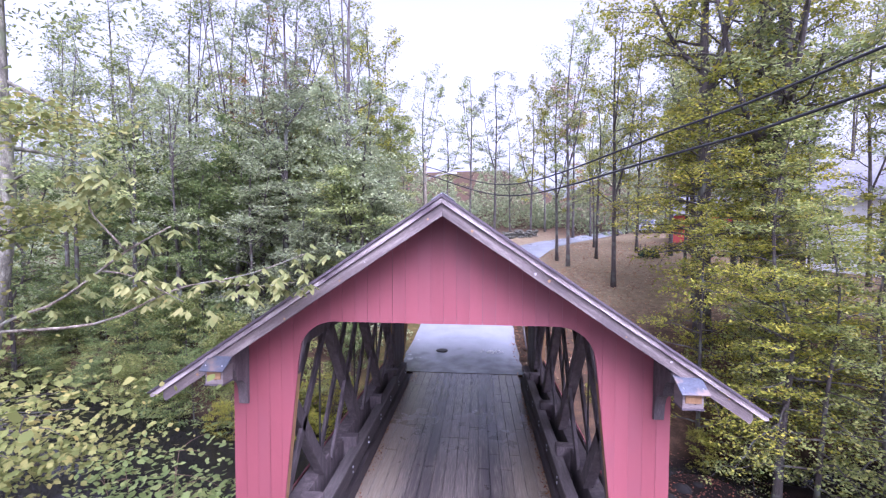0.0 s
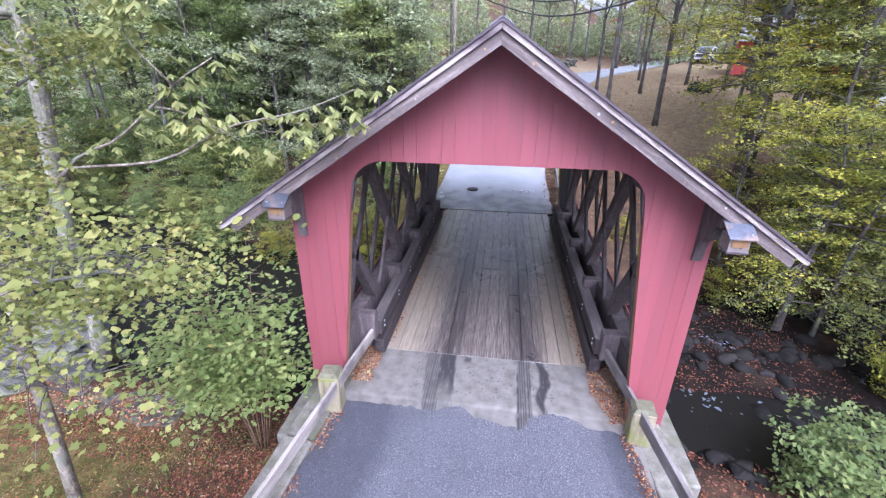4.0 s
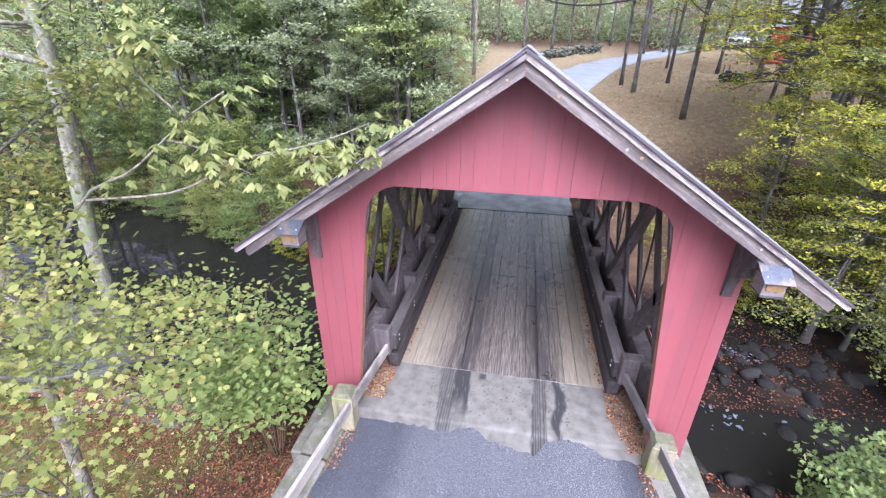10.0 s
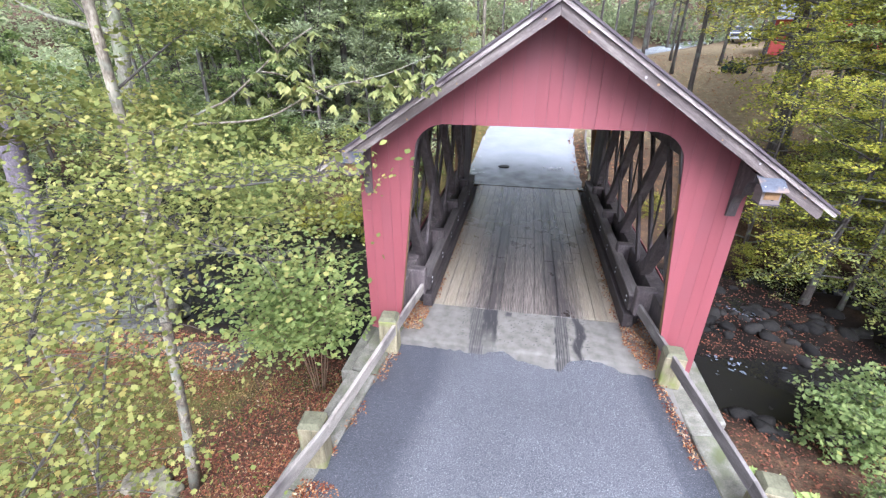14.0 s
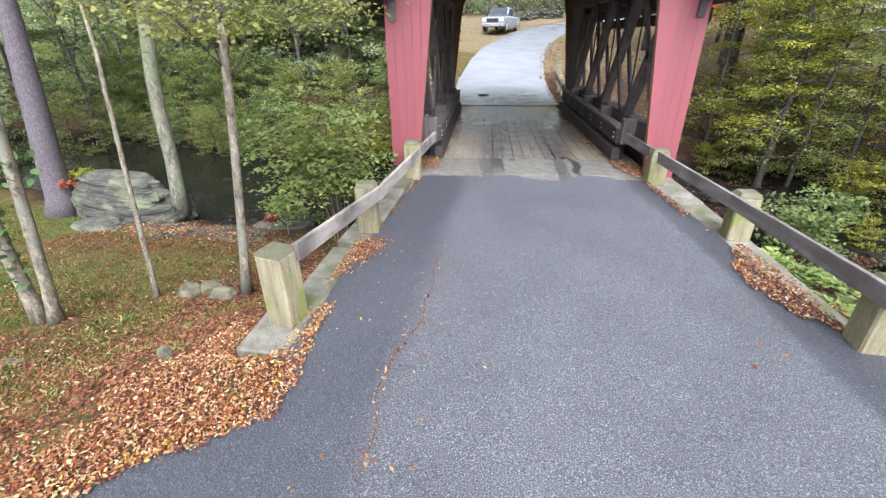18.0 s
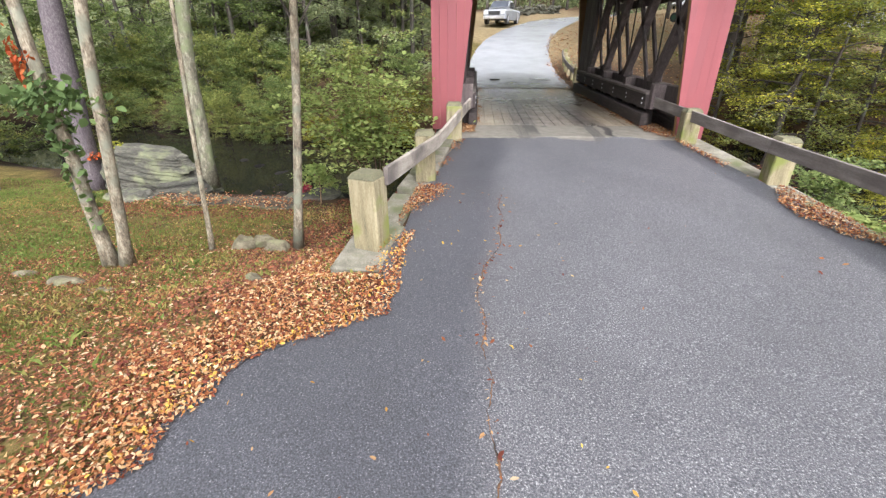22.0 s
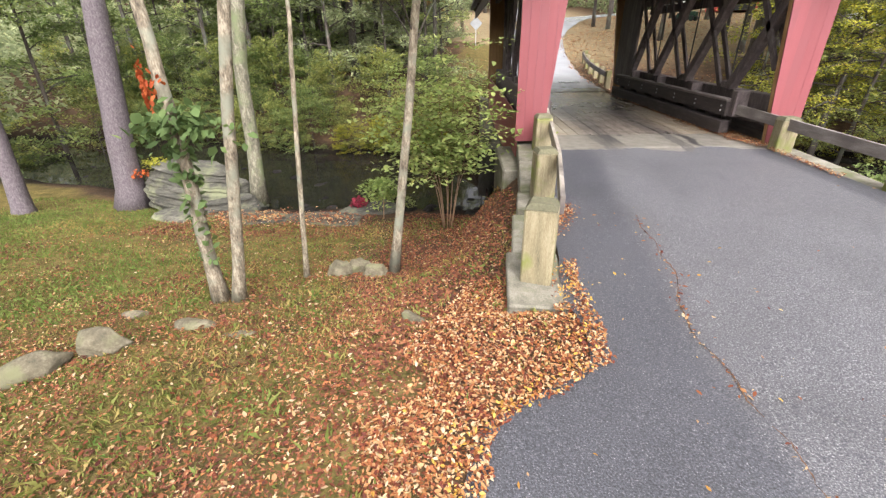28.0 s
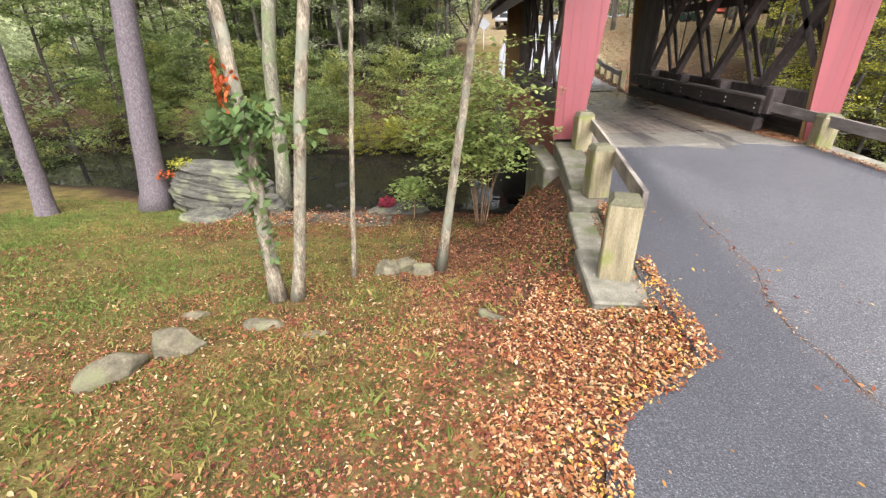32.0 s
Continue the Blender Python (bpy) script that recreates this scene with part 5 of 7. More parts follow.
def leaf_fans(tips, each, spread, size, rng):
    """Fans of five slender drooping leaves round short stalks: arrays n x 6 x 3."""
    out = []
    for t in tips:
        for _ in range(each):
            c = t + rng.normal(0, 1, 3) * np.array(spread)
            yaw = rng.uniform(0, 6.28)
            s_ = size * rng.uniform(0.7, 1.25)
            for k in range(5):
                a = yaw + (k - 2) * 0.62 + rng.normal(0, 0.12)
                d = np.array((math.cos(a), math.sin(a), -rng.uniform(0.35, 1.0)))
                d /= np.linalg.norm(d)
                ln = s_ * (1.0, 1.2, 1.35, 1.2, 1.0)[k]
                ac = np.cross(d, (0, 0, 1.0))
                ac /= np.linalg.norm(ac) + 1e-9
                nm = np.cross(ac, d)
                w = ln * rng.uniform(0.16, 0.22)
                out.append([c, c + d * ln * 0.35 + ac * w - nm * w * 0.3, c + d * ln * 0.7 + ac * w * 0.75 - nm * w * 0.4, c + d * ln - nm * ln * 0.12, c + d * ln * 0.7 - ac * w * 0.75 - nm * w * 0.4, c + d * ln * 0.35 - ac * w - nm * w * 0.3])
    return np.array(out)


leaf_mesh("leaves", leaf_fans(tipsb, 4, (0.17, 0.14, 0.09), 0.105, rngb), G_BOUGH, bough)

# a drooping limb of the same maple, hung with leaves, beside the approach
limb = thing("maple_bough", "drooping leafy maple limb hanging over the approach", "bough", (0, 0, 0))
spines = [([(-4.44, -2.45, 2.6), (-3.8, -3.0, 3.5), (-2.9, -3.6, 3.85), (-2.1, -3.8, 4.0), (-1.6, -3.6, 4.05)], 0.024),
          ([(-2.9, -3.6, 3.85), (-2.5, -3.5, 3.95), (-2.15, -3.4, 3.93), (-1.9, -3.4, 3.93)], 0.012),
          ([(-3.2, -3.4, 3.75), (-2.6, -3.9, 3.76), (-2.1, -4.05, 3.68), (-1.7, -4.05, 3.6)], 0.013),
          ([(-3.8, -3.0, 3.5), (-3.3, -4.0, 3.65), (-2.8, -4.7, 3.5), (-2.45, -5.05, 3.36)], 0.018),
          ([(-3.35, -3.9, 3.65), (-2.8, -4.25, 3.5), (-2.3, -4.5, 3.38)], 0.011),
          ([(-3.6, -3.4, 3.6), (-3.2, -4.2, 3.95), (-2.8, -4.6, 3.75)], 0.012),
          ([(-3.8, -3.0, 3.5), (-3.6, -2.8, 4.1), (-3.3, -3.1, 4.0), (-2.9, -3.2, 3.9)], 0.012),
          ([(-3.8, -3.0, 3.5), (-3.5, -4.0, 3.2), (-3.3, -5.0, 2.85), (-3.2, -5.7, 2.62)], 0.018),
          ([(-2.9, -3.6, 3.85), (-2.75, -4.4, 3.2), (-2.7, -5.2, 2.68), (-2.65, -5.9, 2.52)], 0.014),
          ([(-2.75, -4.4, 3.2), (-2.5, -4.9, 2.72), (-2.35, -5.1, 2.52)], 0.009),
          ([(-3.32, -4.8, 2.95), (-3.55, -5.0, 2.85), (-3.75, -5.1, 2.72)], 0.009),
          ([(-4.50, -2.45, 1.9), (-4.2, -2.0, 2.5), (-3.7, -1.7, 2.75), (-3.2, -1.5, 2.72)], 0.016),
          ([(-4.50, -2.45, 2.0), (-4.9, -2.0, 2.5), (-5.4, -1.6, 2.7)], 0.014),
          ([(-4.50, -2.45, 2.1), (-4.6, -3.0, 2.6), (-4.5, -3.6, 2.75)], 0.014),
          ([(-4.30, -2.45, 3.5), (-4.7, -1.9, 4.0), (-5.3, -1.4, 4.2)], 0.014),
          ([(-4.30, -2.45, 3.9), (-4.8, -2.9, 4.4), (-5.4, -3.3, 4.5)], 0.014),
          ([(-4.25, -2.45, 4.4), (-4.0, -1.7, 4.9), (-4.2, -0.9, 5.1)], 0.014),
          ([(-4.20, -2.45, 5.0), (-4.9, -2.2, 5.5), (-5.6, -1.8, 5.7)], 0.014),
          ([(-4.20, -2.45, 5.3), (-3.9, -2.0, 5.8), (-3.7, -1.4, 6.0)], 0.012)]
V, Fc, cen = [], [], []
for pts_, ra in spines:
    lp = smooth_line(pts_, 16)
    v2, f2 = tube(lp, np.linspace(ra, 0.004, 16), 6)
    o = len(V)
    V += v2
    Fc += [tuple(k + o for k in q) for q in f2]
    for q in lp[4:]:
        for s_ in range(3):
            c_ = q + rngb.normal(0, 1, 3) * np.array((0.24, 0.20, 0.05)) + np.array((0, 0, 0.06))
            v2, f2 = tube(smooth_line([q, (q + c_) / 2 + np.array((0, 0, 0.04)), c_], 4), [0.004, 0.003, 0.0025, 0.002], 4, False)
            o = len(V)
            V += v2
            Fc += [tuple(k + o for k in g) for g in f2]
            cen.append(c_ + rngb.normal(0, 1, (32, 3)) * np.array((0.20, 0.20, 0.085)))
raw("branch", V, Fc, BARK, limb, smooth=True)
cen = np.concatenate(cen)
cen[:, 2] = np.maximum(cen[:, 2], 2.37 + 0.04 * (cen[:, 1] + 6))
near_ = (cen[:, 1] < -2.9) & (cen[:, 2] < 4.2)
quads("leaves", lobed(cen[near_], 0.043, rngb, 0.5, 0.45), G_MAPLE, limb)
leaf_mesh("leaves", leaf6(cen[~near_], 0.055, rngb, 0.45, 0.5, 1.35), G_MAPLE, limb)

# many-stemmed shrub beside the bridge
rngs = np.random.default_rng(18)
shrub = thing("shrub", "many-stemmed shrub with pale green leaves by the abutment", "shrub", (-4.15, 0.2, -1.88))
V, Fc, cen = [], [], []
for k in range(12):
    a = 0.53 * k + rngs.uniform(-0.2, 0.2)
    rad_ = rngs.uniform(0.4, 1.25)
    tipz = rngs.uniform(3.4, 4.6) - 1.15 * rad_
    tip_ = np.array((math.cos(a) * rad_ * 1.05 - 0.15, math.sin(a) * rad_ * 0.75 - 0.1, tipz))
    foot = np.array((math.cos(a) * 0.10, math.sin(a) * 0.10, 0.0))
    lp = smooth_line([foot, foot * 2.6 + np.array((0, 0, 1.0)), tip_ * np.array((0.55, 0.55, 0.62)), tip_], 14)
    v2, f2 = tube(lp, np.linspace(0.013, 0.004, 14), 6)
    o = len(V)
    V += v2
    Fc += [tuple(q + o for q in g) for g in f2]
    for q in lp[7:]:
        for s_ in range(3):
            c_ = q + rngs.normal(0, 1, 3) * np.array((0.30, 0.28, 0.08))
            v2, f2 = tube(smooth_line([q, (q + c_) / 2 + np.array((0, 0, 0.05)), c_], 4), [0.005, 0.004, 0.003, 0.002], 4, False)
            o = len(V)
            V += v2
            Fc += [tuple(j + o for j in g) for g in f2]
            cen.append(c_ + rngs.normal(0, 1, (20, 3)) * np.array((0.22, 0.20, 0.03)))
raw("stem", V, Fc, STEM_TAN, shrub, "reddish tan bare stems", smooth=True)
leaf_mesh("leaves", leaf6(np.concatenate(cen), 0.105, rngs, 0.28, 0.35, 1.05), G_SHRUB, shrub)
tree("low_shrub", "low leafy shrub at the foot of the bank", (-5.75, 0.9, -1.95), [(0, 0, 0), (0.03, 0, 0.5), (0.0, 0.05, 1.0)], 0.014, 0.006,
     [((0, 0, 0.75), (0.55, 0.45, 0.45), 26, 26, 0.18)], G_SHRUB, STEM_TAN, 0.10, 19, category="shrub", limbs=12, shape=6)
# creeper on the forked trunk, green below and scarlet above
rngv = np.random.default_rng(8)
creeper = thing("creeper", "green creeper with scarlet upper leaves clinging to a trunk", "creeper", (-7.06, -4.1, 0))
zz = 1.0 - 1.5 * rngv.uniform(0, 1, 150) ** 1.6
aa = rngv.uniform(0, 6.28, 150)
rr = rngv.uniform(0.08, 0.15, 150)
hd = np.stack([rngv.normal(0.10, 0.24, 330), rngv.normal(0, 0.20, 330), 1.28 + rngv.normal(0, 0.10, 330)], 1)
hd[:, 2] -= 0.35 * np.abs(hd[:, 0] - 0.05)
leaf_mesh("green_leaves", leaf6(np.concatenate([np.stack([rr * np.cos(aa), rr * np.sin(aa), zz], 1), hd]), 0.12, rngv, 0.4, 0.8, 1.0), G_IVY, creeper)
zz = 1.62 + rngv.normal(0, 0.13, 110)
aa = rngv.normal(3.6, 0.9, 110)
leaf_mesh("scarlet_leaves", leaf6(np.stack([0.12 * np.cos(aa) - 0.03, 0.12 * np.sin(aa) - 0.03, zz], 1), 0.075, rngv, 0.35, 1.4, 0.75), G_RED, creeper)

# ---- the woods ----
def branching(rng, h, r0, bare, n_limb, reach, rise, sag, n_twig, n_leaf, form="cone", bend=0.5, jitter=0.15, wood_twigs=True, leaders=0):
    """A grown tree: trunk, limbs set round it, side twigs on the limbs. Gives vertices and faces of the wood and the places of the leaves."""
    n = 14
    bx = rng.uniform(-bend, bend, 4)
    line = smooth_line([(0, 0, -0.4), (bx[0] * 0.4, bx[1] * 0.4, h * 0.35), (bx[0], bx[1], h * 0.7), (bx[2] * 1.2, bx[3] * 1.2, h)], n)
    rad = r0 * (1 - 0.88 * np.linspace(0, 1, n))
    rad[0] *= 1.4
    V, Fc = tube(line, rad, 8)
    stems = [(line, rad, bare)]
    for k in range(leaders):
        i = int(n * rng.uniform(0.32, 0.55))
        a = rng.uniform(0, 6.28)
        out = np.array((math.cos(a), math.sin(a), 0)) * reach * rng.uniform(0.35, 0.6)
        top_ = line[i] + out * 1.25 + np.array((0, 0, (h - line[i][2]) * rng.uniform(0.75, 1.0)))
        l2 = smooth_line([line[i], line[i] + out * 0.55 + np.array((0, 0, 0.3 * (top_ - line[i])[2])), top_], n)
        r2 = np.linspace(0.72 * rad[i], 0.12 * r0, n)
        v2, f2 = tube(l2, r2, 6, False)
        o = len(V)
        V += v2
        Fc += [tuple(q + o for q in g) for g in f2]
        stems.append((l2, r2, 0.15))
    pts = []
    up = np.array((0, 0, 1.0))
    for k in range(n_limb):
        line, rad, bare = stems[k % len(stems)]
        u = (k + rng.uniform(0, 1)) / n_limb
        f = bare + (1 - bare) * u
        prof = (1 - u) ** 0.75 + 0.14 if form == "cone" else 0.42 + 0.58 * math.sin(math.pi * min(1.0, 0.18 + 0.72 * u))
        ln = reach * prof * rng.choice((0.45, 0.7, 0.9, 1.0, 1.25)) * rng.uniform(0.85, 1.15) * (0.75 if leaders else 1.0)
        a = 2.4 * k + rng.normal(0, 0.4)
        e = rise * (0.45 + 0.9 * u) + rng.normal(0, 0.13)
        i = f * (n - 1)
        i0 = min(int(i), n - 2)
        p0 = line[i0] * (1 - i + i0) + line[i0 + 1] * (i - i0)
        d = np.array((math.cos(a) * math.cos(e), math.sin(a) * math.cos(e), math.sin(e)))
        ss = np.linspace(0, 1, 7)[:, None]
        lp = p0 + d * ln * ss - up * sag * ln * ss ** 2 + rng.normal(0, 0.035 * ln, (7, 3)) * ss
        v2, f2 = tube(lp, np.linspace(min(0.45 * rad[i0], 0.014 + 0.016 * ln), 0.005, 7), 4, False)
        o = len(V)
        V += v2
        Fc += [tuple(q + o for q in g) for g in f2]
        side = np.array((-math.sin(a), math.cos(a), 0))
        for j in range(n_twig):
            s_ = 0.22 + 0.78 * (j + rng.uniform(0, 1)) / n_twig
            q = lp[int(s_ * 5.99)] * (1 - s_ * 6 % 1) + lp[min(6, int(s_ * 5.99) + 1)] * (s_ * 6 % 1)
            tl = ln * 0.46 * (1.12 - s_) * rng.uniform(0.6, 1.35) + 0.22
            td = side * (1 if j % 2 else -1) * 0.85 + d * rng.uniform(0.3, 0.9) + up * rng.normal(0.02, 0.16)
            end = q + td / np.linalg.norm(td) * tl
            if wood_twigs and tl > 0.35:
                v2, f2 = tube([q, (q + end) / 2 + up * 0.03 * tl, end], [0.011, 0.007, 0.003], 3, False)
                o = len(V)
                V += v2
                Fc += [tuple(w + o for w in g) for g in f2]
            m = max(3, int(n_leaf * rng.uniform(0.6, 1.4) * (0.4 + tl / (0.5 * reach))))
            w = rng.uniform(0.1, 1.06, (m, 1))
            pts.append(q + (end - q) * w - up * 0.10 * tl * w ** 2 + rng.normal(0, 1, (m, 3)) * np.array((jitter, jitter, jitter * 0.6)))
    return V, Fc, np.concatenate(pts)


# height, trunk radius, clear stem, limbs, reach, rise, sag, twigs, leaves a twig, form, leaf size, leaf corners
SHAPES = {"tall": (19.0, 0.17, 0.24, 48, 4.0, 0.85, 0.16, 9, 18, "round", 0.20, 3), "old": (21.0, 0.36, 0.22, 50, 5.0, 0.7, 0.2, 10, 21, "round", 0.20, 3), "airy": (20.0, 0.19, 0.40, 30, 3.6, 0.95, 0.05, 7, 11, "round", 0.16, 3),
          "layer": (12.0, 0.12, 0.06, 44, 4.1, 0.30, 0.26, 10, 24, "cone", 0.155, 4), "dense": (11.0, 0.12, 0.05, 50, 3.3, 0.55, 0.22, 8, 26, "cone", 0.185, 3), "canopy": (11.5, 0.22, 0.30, 42, 4.6, 0.30, 0.20, 10, 24, "round", 0.165, 4), "bramble": (2.6, 0.03, 0.05, 24, 2.0, 0.5, 0.42, 7, 9, "round", 0.24, 4), "bush": (3.0, 0.035, 0.04, 26, 1.9, 0.75, 0.28, 8, 17, "round", 0.135, 3)}
PROTO = {}


def wood(kind, mat_, bark, seed, name, label, category="tree"):
    rng = np.random.default_rng(seed)
    h, r0, bare, nl, reach, rise, sag, nt_, per, form, size, corners = SHAPES[kind]
    h *= rng.uniform(0.9, 1.12)
    V, Fc, pts = branching(rng, h, r0, bare, nl, reach, rise, sag, nt_, per, form, 0.5 if kind != "bush" else 0.15, 0.17 if kind != "bush" else 0.10, kind != "bush", {"tall": 2, "old": 2, "airy": 2, "layer": 0, "canopy": 0, "dense": 1, "bush": 0, "bramble": 0}[kind])
    t = thing(name, label, category, (0, 0, -60))
    raw("trunk", V, Fc, bark, t, smooth=True)
    quads("crown", leaves(pts, size, rng, 0.6, 0.25, 0.62) if corners == 4 else leaves3(pts, size, rng, 0.5, 0.3, 0.75), mat_, t)
    PROTO.setdefault((kind, mat_.name), []).append(t)
    return t


KINDS = [("tall", G_MID, "tall forest tree with mid-green leaves", "forest_tree"), ("tall", G_DARK, "tall forest tree with dark green leaves", "forest_tree"), ("tall", G_YELLOW, "tall forest tree turning yellow", "forest_tree"), ("tall", G_RUST, "tall autumn tree with rust-coloured leaves", "forest_tree"),
         ("old", G_YELLOW, "thick-trunked old tree with yellow-green leaves", "forest_tree"), ("old", G_MID, "thick-trunked old tree with green leaves", "forest_tree"), ("airy", G_MID, "tall thin tree with bare upper branches", "forest_tree"), ("airy", G_RUST, "tall thin tree with sparse brown leaves", "forest_tree"),
         ("layer", G_YELLOW, "yellow-green maple with layered boughs", "layered_tree"), ("layer", B_MID, "green maple with layered boughs", "layered_tree"), ("canopy", G_YELLOW, "yellow-green maple with spreading boughs over a bare trunk", "layered_tree"), ("dense", G_DARK, "dense grey-green tree leafy to the ground", "leafy_tree"), ("dense", G_MID, "dense green tree leafy to the ground", "leafy_tree"), ("dense", B_DARK, "dense green tree with shade-darkened leaves down to the ground", "leafy_tree"), 
         ("bush", B_DARK, "dense green bank shrub with shade-darkened leaves", "bank_shrub"), ("bush", B_MID, "green bank shrub with yellowing leaves", "bank_shrub"), ("bush", G_YELLOW, "yellow-green shrub on the stream bank", "bank_shrub"), ("bramble", B_DARK, "sprawling broad-leaved green shrub below the road", "bank_shrub"), ("bush", G_RUST, "rusty brown autumn shrub among green ones", "bank_shrub")]
for s_, (kd, mt, lb, nm) in enumerate(KINDS):
    for rep in range(2):
        wood(kd, mt, BARK, 100 + 10 * s_ + rep, nm, lb, "shrub" if kd in ("bush", "bramble") else "tree")
used = {}


def plant(kind, mat_, x, y, scale=1.0, z=None, turn=None, rng=random.Random(77)):
    protos = PROTO[(kind, mat_.name)]
    i = used.get((kind, mat_.name), 0)
    used[(kind, mat_.name)] = i + 1
    m = Matrix.Translation((x, y, ground_at(x, y) - 0.05 if z is None else z)) @ Matrix.Rotation(rng.uniform(0, 6.28) if turn is None else turn, 4, "Z") @ Matrix.Diagonal((scale * rng.uniform(0.9, 1.1), scale * rng.uniform(0.9, 1.1), scale, 1))
    p = protos[i % len(protos)]
    if i < len(protos):
        p.matrix_basis = m
        ob = p
    else:
        ob = copy_thing(p, m)
    tagged(ob, group="woodland " + ("shrubs" if kind in ("bush", "bramble") else "trees"))
    return ob


rw = random.Random(21)
# far bank, west of the road: shrubs at the water, then leafy trees, then tall ones
for k in range(26):
    x = -4.4 - k * 0.70 + rw.uniform(-0.4, 0.4)
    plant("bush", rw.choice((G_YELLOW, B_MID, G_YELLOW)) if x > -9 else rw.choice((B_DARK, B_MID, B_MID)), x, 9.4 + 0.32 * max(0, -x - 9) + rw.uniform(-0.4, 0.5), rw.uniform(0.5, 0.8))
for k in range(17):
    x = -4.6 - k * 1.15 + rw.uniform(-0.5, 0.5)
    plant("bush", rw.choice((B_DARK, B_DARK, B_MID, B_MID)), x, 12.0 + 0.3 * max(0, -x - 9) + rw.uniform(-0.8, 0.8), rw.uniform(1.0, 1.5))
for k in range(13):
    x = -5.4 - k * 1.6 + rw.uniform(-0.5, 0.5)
    # west of x -12 the shade-darkened leaf copy is used
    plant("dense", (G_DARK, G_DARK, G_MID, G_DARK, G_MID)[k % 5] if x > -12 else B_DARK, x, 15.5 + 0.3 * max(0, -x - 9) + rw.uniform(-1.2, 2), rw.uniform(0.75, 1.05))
for k in range(12):
    x = -7.5 - (k % 6) * 3.8 + rw.uniform(-1, 1)
    plant("tall", rw.choice((G_MID, G_MID, G_DARK, G_DARK, G_YELLOW)), x, 20 + (k // 6) * 9 + 0.3 * max(0, -x - 9) + rw.uniform(-2, 3), rw.uniform(0.8, 1.1))
plant("airy", G_MID, -6.5, 17.0, 1.05)
plant("airy", G_RUST, -11.6, 17.5, 0.8)
plant("airy", G_MID, -15.0, 21.0, 1.0)
plant("tall", G_RUST, -13.0, 21.5, 0.72)
for x, y, s in ((-8.0, 8.6, 0.55), (-7.0, 8.7, 0.66), (-6.1, 8.5, 0.62), (-5.2, 8.5, 0.6), (-4.5, 8.3, 0.45)):
    plant("bush", G_YELLOW, x, y, s, z=-2.15)
for x, y, s, mt in ((-6.2, 19.5, 0.95, G_DARK), (-8.6, 21.0, 1.1, G_MID), (-11.0, 22.0, 1.0, G_DARK), (-14.5, 23.0, 1.1, G_MID), (-18.0, 22.5, 1.1, G_DARK), (-7.4, 13.4, 0.72, G_DARK), (-10.3, 14.2, 0.8, G_DARK), (-13.2, 14.8, 0.75, G_MID), (-16.2, 15.8, 0.8, G_DARK), (-4.9, 17.2, 0.7, G_DARK), (-4.8, 23.5, 0.8, G_MID), (-6.5, 27.0, 1.0, G_DARK)):
    # the western ones again take the leaves with shade in their colour
    plant("dense", mt if x > -12 else B_DARK, x, y, s)
for x, y, s, mt in ((-5.6, 14.6, 0.7, G_MID), (-6.8, 16.4, 0.85, G_DARK), (-8.4, 17.2, 0.9, G_MID), (-9.6, 19.0, 1.0, G_DARK), (-5.4, 21.4, 0.8, G_DARK), (-12.4, 18.2, 0.9, G_MID), (-15.0, 18.6, 0.95, G_DARK), (-7.4, 24.0, 1.0, G_MID)):
    plant("dense", mt if x > -12 else B_DARK, x, y, s)
# tall crowns over the west bank
for k in range(8):
    x = -9.5 - k * 2.5 + rw.uniform(-0.6, 0.6)
    plant("tall", rw.choice((G_MID, G_MID, G_DARK)), x, 14.0 + 0.3 * max(0, -x - 9) + rw.uniform(-2, 2), rw.uniform(0.7, 0.95))
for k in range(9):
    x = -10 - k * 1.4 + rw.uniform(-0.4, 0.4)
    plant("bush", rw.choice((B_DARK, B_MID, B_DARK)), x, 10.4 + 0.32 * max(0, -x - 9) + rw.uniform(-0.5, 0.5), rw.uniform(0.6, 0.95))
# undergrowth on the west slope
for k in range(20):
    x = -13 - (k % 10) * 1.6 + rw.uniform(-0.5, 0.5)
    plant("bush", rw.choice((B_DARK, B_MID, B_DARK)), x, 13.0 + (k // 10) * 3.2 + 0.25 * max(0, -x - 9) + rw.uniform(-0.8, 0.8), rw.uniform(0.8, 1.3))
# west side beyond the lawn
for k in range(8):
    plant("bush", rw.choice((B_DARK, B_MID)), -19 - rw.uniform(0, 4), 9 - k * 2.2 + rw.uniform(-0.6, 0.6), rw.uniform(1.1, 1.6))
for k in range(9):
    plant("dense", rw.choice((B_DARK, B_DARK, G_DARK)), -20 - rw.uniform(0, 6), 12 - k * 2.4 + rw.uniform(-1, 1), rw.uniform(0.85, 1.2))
for k in range(6):
    plant("tall", rw.choice((G_MID, G_DARK)), -25 - rw.uniform(0, 8), 14 - k * 3.8 + rw.uniform(-1, 1), rw.uniform(0.9, 1.1))
# east bank: thick old trunks behind, layered yellow-green maples close to the bridge
for x, y, s, mt in ((10.4, 14.4, 0.95, G_YELLOW), (12.2, 13.2, 1.0, G_MID), (13.1, 14.3, 0.9, G_YELLOW), (16.5, 11.5, 1.0, G_MID), (15.2, 17.0, 1.0, G_YELLOW), (18.5, 7.5, 1.0, G_YELLOW)):
    plant("old", mt, x, y, s)
